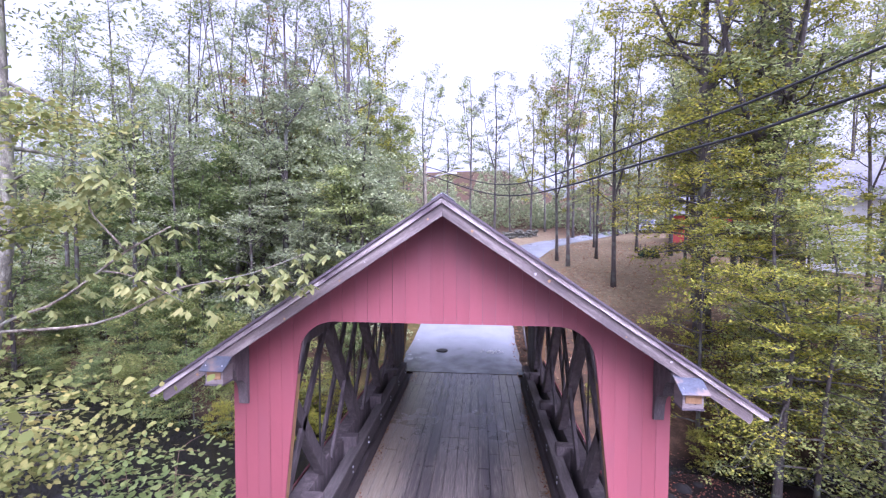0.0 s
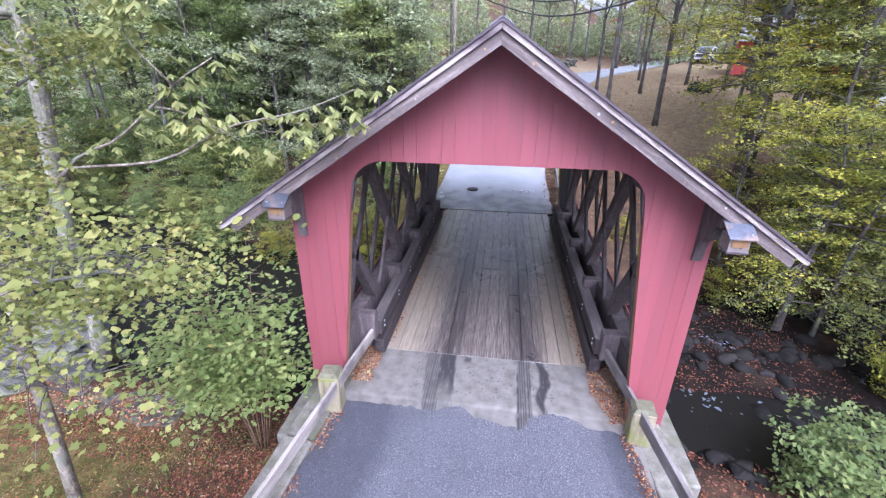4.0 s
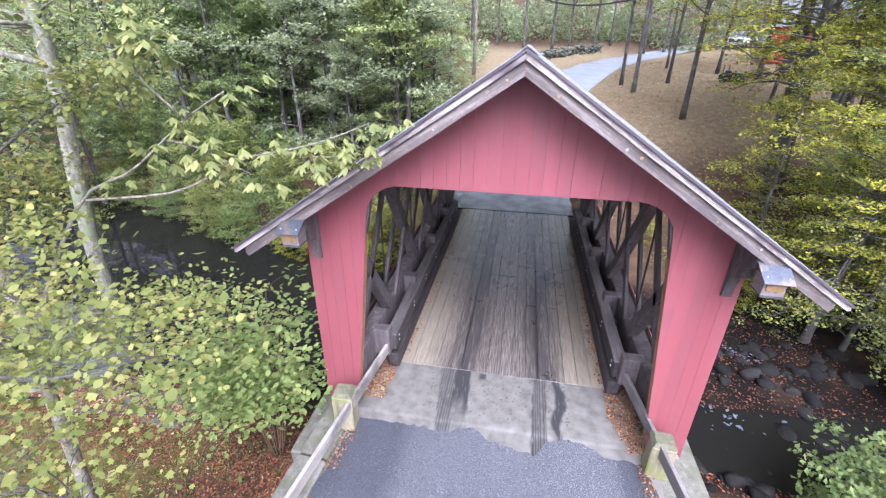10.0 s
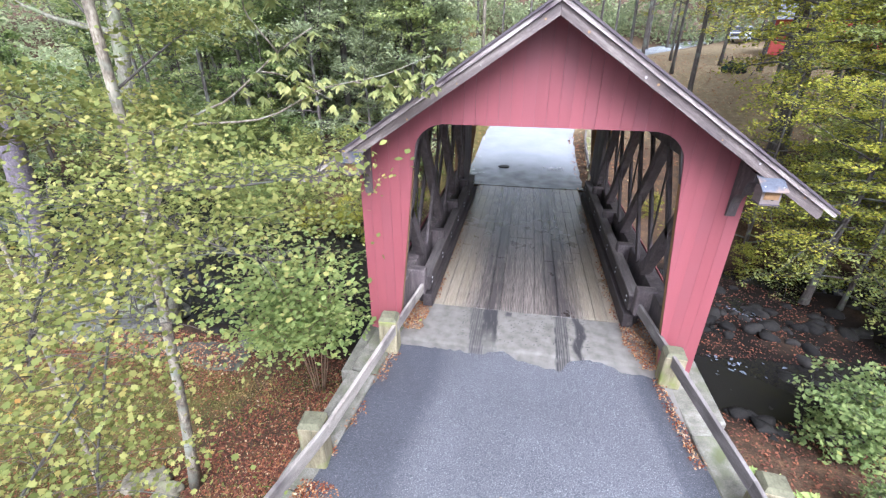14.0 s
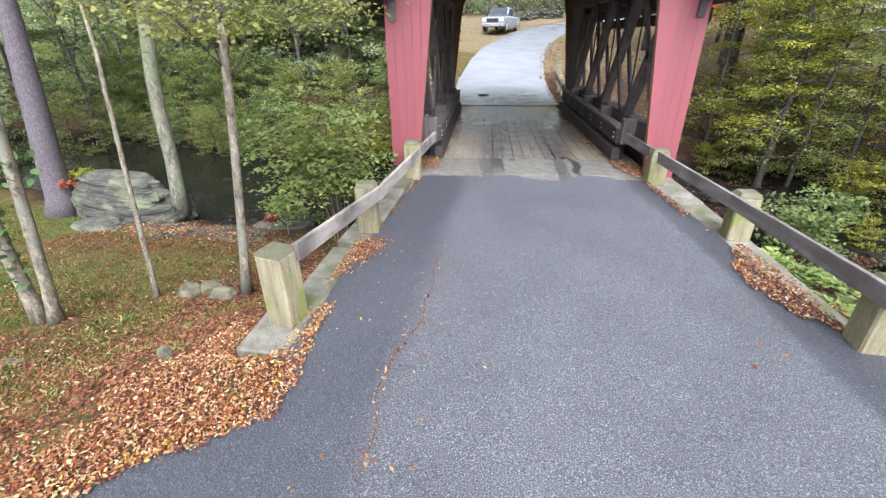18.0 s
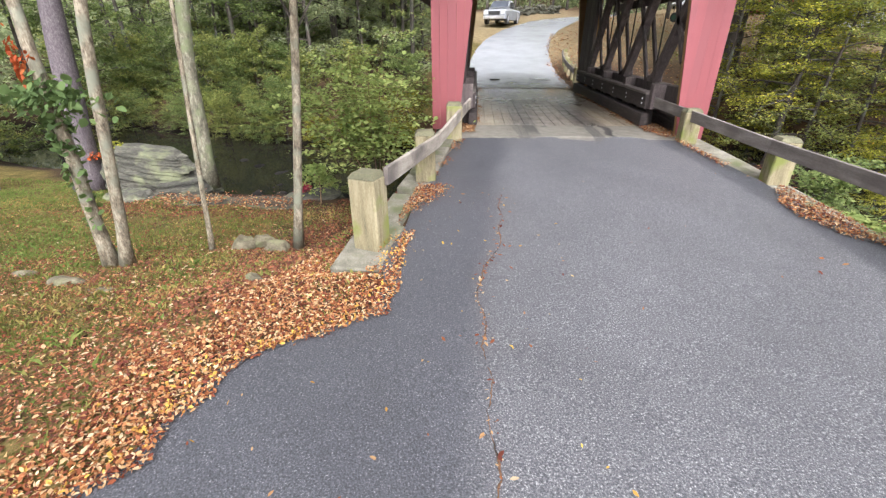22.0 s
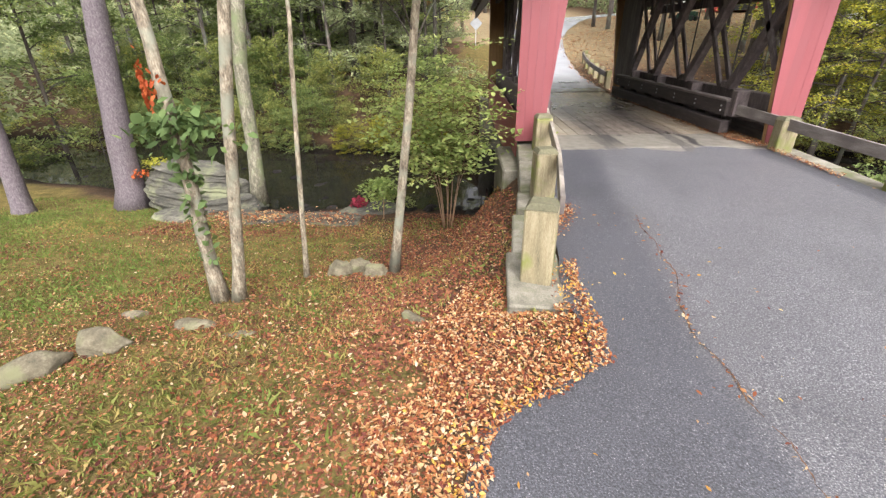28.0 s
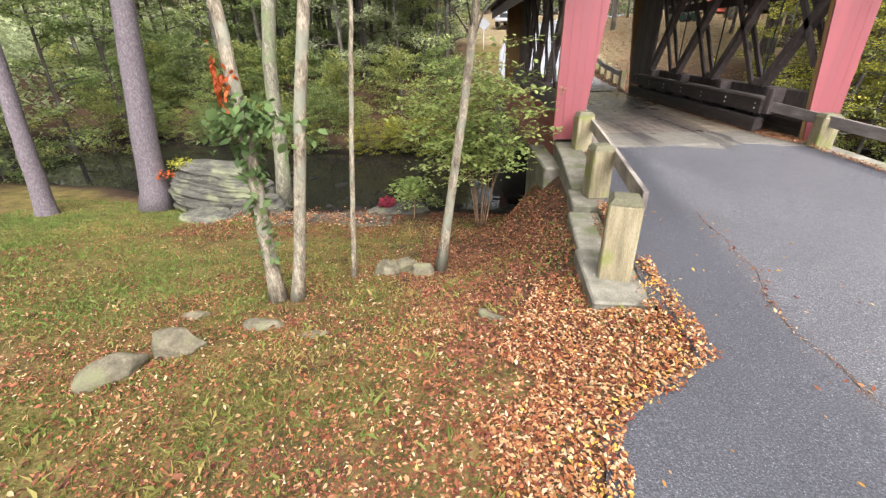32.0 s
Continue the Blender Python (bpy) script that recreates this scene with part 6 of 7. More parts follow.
for x, y, s in ((7.8, 9.4, 0.62), (9.3, 6.4, 0.66), (10.6, 9.8, 0.78), (12.4, 4.6, 0.85), (13.4, 8.0, 0.9), (12.6, 11.6, 0.9), (16.0, 3.0, 1.0), (12.0, 0.6, 0.8), (11.2, 6.6, 0.75), (10.2, 3.0, 0.6), (14.6, 6.0, 0.95), (11.6, 10.2, 0.85), (14.0, 10.2, 1.0), (8.7, 8.2, 0.66), (17.0, 9.0, 1.1), (11.4, 12.6, 0.95)):
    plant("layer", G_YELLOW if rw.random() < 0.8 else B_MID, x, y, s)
for x, y, s in ((12.0, 18.4, 0.85), (14.6, 19.6, 1.0), (16.8, 22.0, 1.1), (9.4, 12.6, 0.8), (8.6, 6.8, 0.62)):
    plant("canopy", G_YELLOW, x, y, s)
for x, y, s in ((6.0, 0.6, 0.40), (6.7, 1.2, 0.45), (8.6, 2.2, 0.6), (5.6, -0.9, 0.5), (6.6, -1.6, 0.62), (7.6, -0.4, 0.7), (5.2, -2.8, 0.45), (6.4, -3.6, 0.6), (8.0, -2.4, 0.8), (7.4, 8.2, 0.6), (6.0, 9.6, 0.55), (8.8, 8.2, 0.7), (4.8, 10.6, 0.55), (9.8, 4.2, 0.7), (10.5, 1.8, 0.8), (9.0, 12.2, 0.75), (6.9, 11.4, 0.5)):
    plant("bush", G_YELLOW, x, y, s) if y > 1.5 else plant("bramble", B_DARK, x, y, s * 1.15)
for k in range(15):
    x = 16 + (k % 5) * 3.6 + rw.uniform(-1, 1)
    plant("tall", rw.choice((G_YELLOW, G_MID, G_MID, G_YELLOW)), x, 18 + (k // 5) * 9 + rw.uniform(-2, 2) - 0.35 * (x - 15), rw.uniform(0.85, 1.1))
for k in range(5):
    plant("tall", rw.choice((G_YELLOW, G_MID)), 19 + rw.uniform(0, 6), 7 - k * 3.0 + rw.uniform(-1, 1), rw.uniform(0.9, 1.1))
# lawn trees across the stream
for x, y, s, mt in ((7.0, 31.0, 0.8, G_YELLOW), (7.3, 28.0, 0.9, G_MID), (10.2, 31.0, 0.9, G_MID), (12.0, 38.5, 0.85, G_YELLOW), (8.8, 21.8, 0.85, G_YELLOW), (14.3, 24.6, 0.85, G_YELLOW), (17, 33, 1.0, G_MID), (20, 36, 1.0, G_YELLOW), (17.6, 24.0, 0.8, G_MID)):
    plant("tall", mt, x, y, s)
# behind the stone wall and round the bend
for k in range(15):
    plant("tall", rw.choice((G_MID, G_YELLOW, G_DARK, G_RUST)), -10 + k * 3.0 + rw.uniform(-1, 1), 52 + abs(k - 4) * 0.8 + rw.uniform(-3, 5), rw.uniform(0.85, 1.15))
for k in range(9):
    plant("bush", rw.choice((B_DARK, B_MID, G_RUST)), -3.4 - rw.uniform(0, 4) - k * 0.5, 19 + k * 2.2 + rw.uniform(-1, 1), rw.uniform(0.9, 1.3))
# behind the camera
for k in range(5):
    plant("tall", rw.choice((G_MID, G_DARK)), -24 + k * 11 + rw.uniform(-1, 1), -24 - rw.uniform(0, 6), rw.uniform(0.9, 1.2))

# undergrowth on the slopes further west
ru = np.random.default_rng(5)
ux, uy = ru.uniform(-52, -15, 24000), ru.uniform(9, 46, 24000)
hump = np.clip(1.6 + 1.3 * np.sin(ux * 0.9) * np.sin(uy * 0.8 + ux * 0.3), 0.3, 3.2)
uz = land(ux, uy) + ru.uniform(0, 1, 24000) ** 0.8 * hump
u2 = ru.uniform(0, 1, (7000, 2)) * np.array((13, 34)) + np.array((-17.5, 16))
u2 = u2[u2[:, 0] < left_edge(u2[:, 1]) - 3.2]
ux, uy = np.concatenate([ux, u2[:, 0]]), np.concatenate([uy, u2[:, 1]])
keep_ = (uy > 16) | (ux < -26)
ux, uy, uz = np.append(ux[:24000][keep_[:24000]], u2[:, 0]), np.append(uy[:24000][keep_[:24000]], u2[:, 1]), uz[keep_[:24000]]
uz = np.concatenate([uz, land(u2[:, 0], u2[:, 1]) + ru.uniform(0, 1.3, len(u2))])
uw = quads("undergrowth", leaves3(np.stack([ux, uy, uz], 1), 0.48, ru, 0.4, 0.2, 0.7), G_DARK)
tagged(uw, "dense green undergrowth on the far slopes", "undergrowth", kind="stuff")

# distant woods that close the view
rf = np.random.default_rng(3)
NF = 70000
az = rf.uniform(-1.5, 1.4, NF)
rd = rf.uniform(58, 80, NF)
fx, fy = rd * np.sin(az), 5 + rd * np.cos(az)
top = 12 + 5 * np.sin(az * 23) + 3 * np.sin(az * 61) - 7 * np.exp(-((az - 0.05) / 0.12) ** 2)
fz = land(fx, fy) + rf.uniform(0, 1, NF) ** 1.3 * top
fw = quads("far_woods", leaves3(np.stack([fx, fy, fz], 1), 0.62, rf, 0.35, 0.3, 0.8), G_DARK)
tagged(fw, "distant hazy green autumn woods", "woods", kind="stuff")

# ---- fallen leaves and grass ----
def top_z(x, y):
    """Height of whatever lies open to the sky: road, apron, deck or ground."""
    x, y = np.asarray(x, float), np.asarray(y, float)
    on_road = (x > left_edge(y)) & (x < right_edge(y)) & ((y < 0.3) | (y > 9.6))
    z = np.where(on_road, road_z(y) + 0.02, land(x, y))
    beside = (x > left_edge(y) - 0.2) & (x < right_edge(y) + 0.2) & (y > -5.4) & (y < 0.3)
    z = np.where(beside, np.maximum(z, road_z(y) + 0.015), z)
    return np.where((abs(x) < 2.3) & (y > -0.5) & (y < 9.6), 0.004, z)


rl = np.random.default_rng(12)


def crack_x(y):
    """Where the long crack of the asphalt runs."""
    return np.interp(y, (-9.4, -7.0, -6.3, -5.6, -5.35, -5.0, -4.5, -3.4), (-1.62, -1.70, -1.73, -1.78, -1.77, -1.60, -1.52, -1.48)) + 0.025 * np.sin(9 * y)



def scatter(n, x0, x1, y0, y1, keep=None):
    x, y = rl.uniform(x0, x1, n), rl.uniform(y0, y1, n)
    if keep is not None:
        k = keep(x, y)
        x, y = x[k], y[k]
    return np.stack([x, y], 1)


def ragged(x, y, f=1.7):
    return np.array([noise.noise((a * f, b * f, 0.3)) for a, b in zip(x, y)])


def pile_keep(x, y):
    d = left_edge(y) - x
    wide = np.interp(y, (-11, -8, -7.2, -6.5, -6.0, -5.3, -4.6), (0.7, 0.45, 0.6, 1.0, 1.55, 1.6, 1.2))
    pad = (abs(x + 3.05) < 0.36) & (y > -5.3) & (y < -4.1) & (rl.uniform(0, 1, len(x)) > 0.12)
    return (d > -0.16 + 0.12 * ragged(x, y, 3)) & (d < wide + 0.45 * ragged(x, y)) & ~pad


deep = [scatter(135000, -9, -2.4, -11, -4.5, pile_keep)]
deep.append(scatter(2600, -2.86, -2.15, -4.3, -2.95, lambda x, y: x < -2.15 - 0.45 * (y + 2.95) ** 2 - 0.25 * rl.uniform(0, 1, len(x))))
deep.append(scatter(3000, 2.28, 2.86, -4.6, -2.7, lambda x, y: x > 2.72 - 0.5 * np.sin((y + 4.6) / 1.9 * np.pi) + 0.1 * ragged(x, y, 4)))
deep.append(scatter(1600, -2.36, -1.80, 0.15, 1.15, lambda x, y: x < -1.88 + 0.1 * ragged(x, y, 5)))
deep.append(scatter(1700, 1.75, 2.32, -0.2, 1.3, lambda x, y: x > 1.92 - 0.1 * (y > 0.2) + 0.1 * ragged(x, y, 5)))
deep.append(scatter(1300, 2.05, 2.42, -1.9, -0.4, lambda x, y: abs(x - 2.10 + 0.15 * (y + 0.4)) < 0.07 * rl.uniform(0.2, 1.6, len(x))))
deep.append(scatter(1300, -2.55, -2.05, -2.6, -0.5, lambda x, y: (abs(x + 2.17 - 0.13 * (y + 0.5)) < 0.09 * rl.uniform(0.1, 1.5, len(x))) & (ragged(x, y, 2.5) > 0.0)))
thin = [scatter(27000, -13, -3.2, -10.5, 0.8, lambda x, y: (left_edge(y) - x > 0.3) & (rl.uniform(0, 1, len(x)) < 0.22 + 0.5 * ragged(x, y, 0.8) + 0.5 * np.clip((x + 8) / 5, 0, 1)))]
thin.append(scatter(9000, -6.5, -3.3, -10.5, -4.6, lambda x, y: (left_edge(y) - x > 0.2) & (rl.uniform(0, 1, len(x)) < np.clip(1.15 - 0.6 * (left_edge(y) - x), 0.06, 1))))
old = [scatter(26000, -13, -3.4, -10.5, 0.6, lambda x, y: (left_edge(y) - x > 0.9) & (rl.uniform(0, 1, len(x)) < np.clip(0.15 + 1.0 * ragged(x, y, 1.1), 0.03, 1))), scatter(7000, -5.4, -2.95, -4.7, 1.4, None), scatter(4000, -11.2, -6.0, -0.6, 1.7, None), scatter(3000, 3.0, 8, -2, 4, None), scatter(1000, -4.8, -2.9, -6.0, -4.4, lambda x, y: left_edge(y) - x > 0.3), scatter(8000, 3.0, 9, -4, 9, None)]
thin.append(scatter(1500, -5.2, -2.95, -4.6, 1.4, None))
thin.append(scatter(1500, -11.2, -6.2, -0.4, 1.6, None))
thin.append(scatter(150, -3.6, -0.8, -9.5, -3.0, lambda x, y: (x > left_edge(y)) & (rl.uniform(0, 1, len(x)) < np.where(abs(x + 1.5) < 0.25, 1.0, 0.5))))
thin.append(scatter(700, -1.9, -1.2, -8.5, -3.4, lambda x, y: abs(x - crack_x(y)) < 0.06 * rl.uniform(0, 1.5, len(x))))
thin.append(scatter(36, -0.8, 3.5, -9.0, -1.0, None))
deep.append(scatter(1500, -1.86, -1.45, 1.2, 6.5, lambda x, y: x < -1.82 + 0.28 * np.abs(ragged(x, y, 1.4)) * np.clip((7 - y) / 4, 0.2, 1)))
deep.append(scatter(2200, 1.4, 1.86, 1.2, 7.0, lambda x, y: x > 1.82 - 0.36 * np.abs(ragged(x, y, 1.4)) * np.clip((7.5 - y) / 4, 0.2, 1) - 0.03))
thin.append(scatter(900, -1.86, -1.45, 1.2, 9.8, lambda x, y: x < -1.84 + 0.3 * np.abs(ragged(x, y, 1.2)) + 0.02))
thin.append(scatter(1100, 1.4, 1.86, 1.2, 9.8, lambda x, y: x > 1.84 - 0.36 * np.abs(ragged(x, y, 1.2)) - 0.02))
far_l = [scatter(16000, 5, 26, 17, 44, lambda x, y: x > right_edge(y) + 0.3), scatter(7000, 1.8, 10, 10.8, 27, lambda x, y: (x > right_edge(y) - 0.2 + 0.2 * ragged(x, y, 1)) & (rl.uniform(0, 1, len(x)) < 1.15 - 0.13 * (x - right_edge(y)))),
         scatter(500, -5.5, -1.8, 10.8, 24, lambda x, y: x < left_edge(y) + 0.15)]
for nm, sets, size, lift, lb in (("leaf_litter", deep, 0.037, 0.055, "thick drifts of orange and brown fallen leaves along the road"), ("leaf_litter", thin, 0.048, 0.03, "scattered fallen autumn leaves on grass and road"), ("leaf_litter", far_l, 0.085, 0.05, "carpet of fallen leaves on the far banks"), ("leaf_litter", old, 0.062, 0.035, "old dark brown leaves on the slope below the curb")):
    xy = np.concatenate(sets)
    z = top_z(xy[:, 0], xy[:, 1]) + rl.uniform(0.008, lift, len(xy))
    ob = leaf_mesh(nm, leaf6(np.column_stack([xy, z]), size, rl, 0.42 if lift > 0.04 else 0.3, 0.0, 0.82), LITTER_OLD if sets is old else LITTER)
    tagged(ob, lb, "fallen leaves", kind="stuff")

# yellow leaves along the road's edge
xy = scatter(26000, -8, -2.2, -11, -4.6, lambda x, y: (np.abs(left_edge(y) - x - 0.02 + 0.12 * ragged(x, y, 3)) < 0.22 * rl.uniform(0, 1, len(x)) ** 1.5) & (ragged(x, y, 2.2) > -0.25))
xy = np.concatenate([xy, scatter(700, -7, -2.4, -10, -4.6, pile_keep), scatter(60, -3.6, -0.8, -9.5, -3.0, lambda x, y: x > left_edge(y))])
ob = leaf_mesh("leaf_litter", leaf6(np.column_stack([xy, top_z(xy[:, 0], xy[:, 1]) + rl.uniform(0.02, 0.06, len(xy))]), 0.036, rl, 0.4, 0.0, 0.82), LITTER_YELLOW)
tagged(ob, "yellow fallen leaves along the edge of the road", "fallen leaves", kind="stuff")
# crumbled leaves caught in the long crack of the asphalt
xy = scatter(30000, -1.9, -1.1, -9.4, -3.2, lambda x, y: np.abs(x - crack_x(y)) < 0.013 + 0.06 * np.clip(ragged(x, y, 2.6), 0, 1) * rl.uniform(0, 1, len(x)))
ob = leaf_mesh("leaf_litter", leaf6(np.column_stack([xy, top_z(xy[:, 0], xy[:, 1]) + rl.uniform(0.0, 0.008, len(xy))]), 0.019, rl, 0.3), LITTER)
tagged(ob, "crumbled brown leaves in the crack of the asphalt", "fallen leaves", kind="stuff")

# small broken leaves worked into the lawn
xy = scatter(230000, -12, -3.3, -10.5, 0.6, lambda x, y: (left_edge(y) - x > 0.3) & (rl.uniform(0, 1, len(x)) < np.clip(0.36 + 0.9 * ragged(x, y, 0.9) + 0.25 * ragged(x, y, 4.0) - 0.07 * (y + 7) + 0.04 * (x + 7), 0.04, 1)))
z = land(xy[:, 0], xy[:, 1]) + rl.uniform(0.008, 0.03, len(xy))
k_ = rl.uniform(0, 1, len(xy)) < 0.73
for sel, mt in ((k_, LITTER_OLD), (~k_, LITTER)):
    ob = quads("leaf_litter", leaves3(np.column_stack([xy, z])[sel], 0.033, rl, 0.65, 0.0, 0.7), mt)
    tagged(ob, "small broken brown leaves worked into the lawn", "fallen leaves", kind="stuff")

# leaves lying on the ledges
lx = np.concatenate([rl.uniform(-10.5, -8.1, 900), rl.uniform(-8.0, -6.4, 500)])
ly = 0.65 + rl.normal(0, 0.26, 1400)
ob = leaf_mesh("leaf_litter", leaf6(np.column_stack([lx, ly, np.where(lx < -8.05, -1.83 + 0.03 * (lx + 9.3), -1.85 - 0.03 * (lx + 7.2)) + rl.uniform(0.0, 0.03, 1400)]), 0.06, rl, 0.3), LITTER)
tagged(ob, "reddish fallen leaves lying on the rock ledges", "fallen leaves", kind="stuff")

# grass
xy = scatter(280000, -16, -2.9, -10.8, 2.4, lambda x, y: (left_edge(y) - x > 0.25) & (y < 0.9 + 0.32 * np.clip(-9.5 - x, 0, 12)) & (rl.uniform(0, 1, len(x)) < np.clip(0.95 - 0.06 * (x + 9), 0.10, 1.0) * np.clip(0.55 + 0.9 * ragged(x, y, 0.7), 0.06, 1)))
c = np.column_stack([xy, land(xy[:, 0], xy[:, 1]) - 0.004])
n = len(c)
yaw = rl.uniform(0, 6.28, n)
hgt = (rl.uniform(0.02, 0.060, n) * (1 + 0.4 * (ragged(c[:, 0], c[:, 1], 3.0) > 0.28)))[:, None]
side = np.stack([np.cos(yaw), np.sin(yaw), 0 * yaw], 1) * rl.uniform(0.0013, 0.003, n)[:, None]
lean = np.stack([rl.normal(0, 0.5, n), rl.normal(0, 0.5, n), np.ones(n)], 1) * hgt
bend = np.stack([rl.normal(0, 0.4, n), rl.normal(0, 0.4, n), 0 * yaw], 1) * hgt
blades = np.stack([c - side, c + side, c + side * 0.6 + lean * 0.6, c + lean + bend], 1)
lush = (rl.uniform(0, 1, n) < np.clip((-6.8 - c[:, 0]) / 2.5, 0, 1) * np.clip((c[:, 1] + 6.0) / 1.5, 0, 1) * np.clip(0.75 + 0.9 * ragged(c[:, 0], c[:, 1], 0.6), 0.1, 1)) | ((ragged(c[:, 0], c[:, 1], 2.3) > 0.34) & (rl.uniform(0, 1, n) < 0.6))
for sel, mt, lb in ((~lush, GRASS, "short patchy autumn grass on the stream bank"), (lush, GRASS_FRESH, "fresh green tufts of grass on the stream bank")):
    tagged(quads("grass", blades[sel], mt), lb, "grass", kind="stuff")


# ---- rocks ----
def rock(name, at, size, seed, mat_, label, strata=0.0, group="", turn=0.0, rough=0.22, sub=3):
    bm = bmesh.new()
    bmesh.ops.create_icosphere(bm, subdivisions=sub, radius=1.0)
    rr = random.Random(seed)
    planes = [(Vector((rr.gauss(0, 1), rr.gauss(0, 1), rr.gauss(0, 0.7))).normalized(), rr.uniform(0.55, 0.9)) for _ in range(11)]
    for v in bm.verts:
        for d, r in planes:
            k = v.co.dot(d)
            if k > r:
                v.co -= d * (k - r) * 0.9
        p = v.co.copy()
        v.co += p.normalized() * rough * noise.noise(p * 1.7 + Vector((seed * 3.1, 0, 0))) + p.normalized() * rough * 0.35 * noise.noise(p * 5.0 + Vector((0, seed, 0)))
        if strata:
            s = math.sin((v.co.z + 0.25 * v.co.x) * strata) * 0.05
            v.co.x *= 1 + s
            v.co.y *= 1 + s
        v.co = Vector((v.co.x * size[0], v.co.y * size[1], v.co.z * size[2]))
    ob = part(name, bm, mat_, None, smooth=not strata)
    ob.matrix_basis = Matrix.Translation(at) @ Matrix.Rotation(turn, 4, "Z")
    return tagged(ob, label, "rock", group)


def layered_rock(name, at, size, seed, label, turn=0.0, tilt=0.12, layers=9, dome=0.6):
    """A rock of split layers, each a little proud of or behind its neighbour, with dark joints between."""
    rr = random.Random(seed)
    segs = 44
    rings = []
    cuts = [0.0]
    for i in range(layers):
        cuts.append(cuts[-1] + rr.choice((0.35, 0.7, 1.0, 1.8)))
    cuts = [c / cuts[-1] for c in cuts]
    for i in range(layers):
        z0, z1 = cuts[i], cuts[i + 1]
        grow = rr.uniform(-0.05, 0.05)
        nick = rr.choice((0.015, 0.02, 0.05))
        sh = (rr.uniform(-0.05, 0.05), rr.uniform(-0.05, 0.05))
        cut = [(rr.uniform(0, 6.28), rr.uniform(0.86, 1.0)) for _ in range(5)]
        for f_, ins in ((0.02, nick), (0.12, 0.0), (0.5, -0.008), (0.88, 0.0), (0.98, nick)):
            z = z0 + (z1 - z0) * f_
            prof = (1 - dome * z ** 2.2) * (0.90 + 0.10 * min(1.0, z * 5))
            row = []
            for j in range(segs):
                a = 2 * math.pi * j / segs
                c, s = math.cos(a), math.sin(a)
                r = 1.0 / (abs(c) ** 3.2 + abs(s) ** 3.2) ** (1 / 3.2)
                for b, k in cut:
                    d = math.cos(a - b)
                    if d > 0.3:
                        r = min(r, k * 1.12 / d)
                r = r * (prof + grow - ins) + 0.11 * noise.noise((c * 2.2 + seed, s * 2.2, z * 2.5)) + 0.05 * noise.noise((c * 7, s * 7 + seed, z * 9))
                x, y = (r * c + sh[0]) * size[0], (r * s + sh[1]) * size[1]
                row.append((x, y, (z - 0.25) * size[2] * 1.3 + tilt * x + 0.05 * size[2] * noise.noise((c * 2.5, s * 2.5, z * 3 + seed))))
            rings.append(row)
    v = [q for row in rings for q in row]
    f = [(i * segs + j, i * segs + (j + 1) % segs, (i + 1) * segs + (j + 1) % segs, (i + 1) * segs + j) for i in range(len(rings) - 1) for j in range(segs)]
    f += [tuple(reversed(range(segs))), tuple(range((len(rings) - 1) * segs, len(rings) * segs))]
    ob = raw(name, v, f, STONE)
    ob.matrix_basis = Matrix.Translation(at) @ Matrix.Rotation(turn, 4, "Z")
    return tagged(ob, label, "rock")


layered_rock("boulder", (-10.95, 2.2, -1.85), (1.5, 0.85, 0.95), 2, "large grey layered boulder on the stream bank", 0.05, -0.20, 18, 0.5)
layered_rock("boulder", (-9.9, 1.6, -2.05), (0.75, 0.45, 0.42), 3, "low grey layered boulder on the stream bank", 0.25, 0.06, 5, 0.35)
layered_rock("ledge", (-9.3, 0.65, -2.08), (1.5, 0.55, 0.24), 4, "flat grey rock ledge strewn with leaves", 0.05, 0.03, 3, 0.2)
layered_rock("ledge", (-7.2, 0.75, -2.10), (1.1, 0.5, 0.22), 5, "flat grey rock ledge at the water's edge", -0.1, -0.03, 3, 0.2)
layered_rock("ledge", (-10.9, 0.9, -2.02), (0.8, 0.4, 0.30), 15, "flat grey ledge below the big boulder", -0.1, 0.05, 4, 0.25)
layered_rock("ledge", (-6.3, 1.7, -2.2), (0.9, 0.5, 0.3), 16, "low grey split rock beside the water", 0.3, 0.05, 4, 0.3)
for i_, (at, sz, tn, lb) in enumerate((((-5.86, -2.72, -1.40), (0.22, 0.19, 0.21), 0.1, "rounded grey field stone in the grass"), ((-5.55, -2.55, -1.42), (0.19, 0.17, 0.19), 0.5, "small dark field stone in the grass"), ((-5.28, -2.68, -1.45), (0.30, 0.20, 0.13), 0.2, "flat pale field stone in the grass"),
                                   ((-6.87, -4.98, -0.97), (0.34, 0.20, 0.18), -0.3, "half-buried grey field stone by the trunks"), ((-6.32, -5.20, -0.89), (0.30, 0.13, 0.09), 0.4, "flat half-buried field stone"), ((-7.55, -5.45, -0.77), (0.34, 0.20, 0.21), 0.05, "long grey field stone on the lawn"),
                                   ((-7.92, -5.85, -0.80), (0.20, 0.36, 0.21), -0.6, "pale angular field stone on the lawn"), ((-7.9, -4.6, -1.02), (0.20, 0.13, 0.08), 0.0, "small flat field stone in the grass"), ((-4.12, -5.42, -0.63), (0.26, 0.13, 0.06), -0.6, "flat buried field stone in the leaves"), ((-4.34, -5.10, -0.66), (0.20, 0.11, 0.055), -0.8, "dark flat stone in the leaves"))):
    rock("field_stone", (at[0], at[1], at[2] - 0.01), (sz[0], sz[1], sz[2] * 1.05), 30 + i_, FIELD_STONE, lb, 0.0, "field stones", tn, 0.14, 4)
rs2 = random.Random(9)
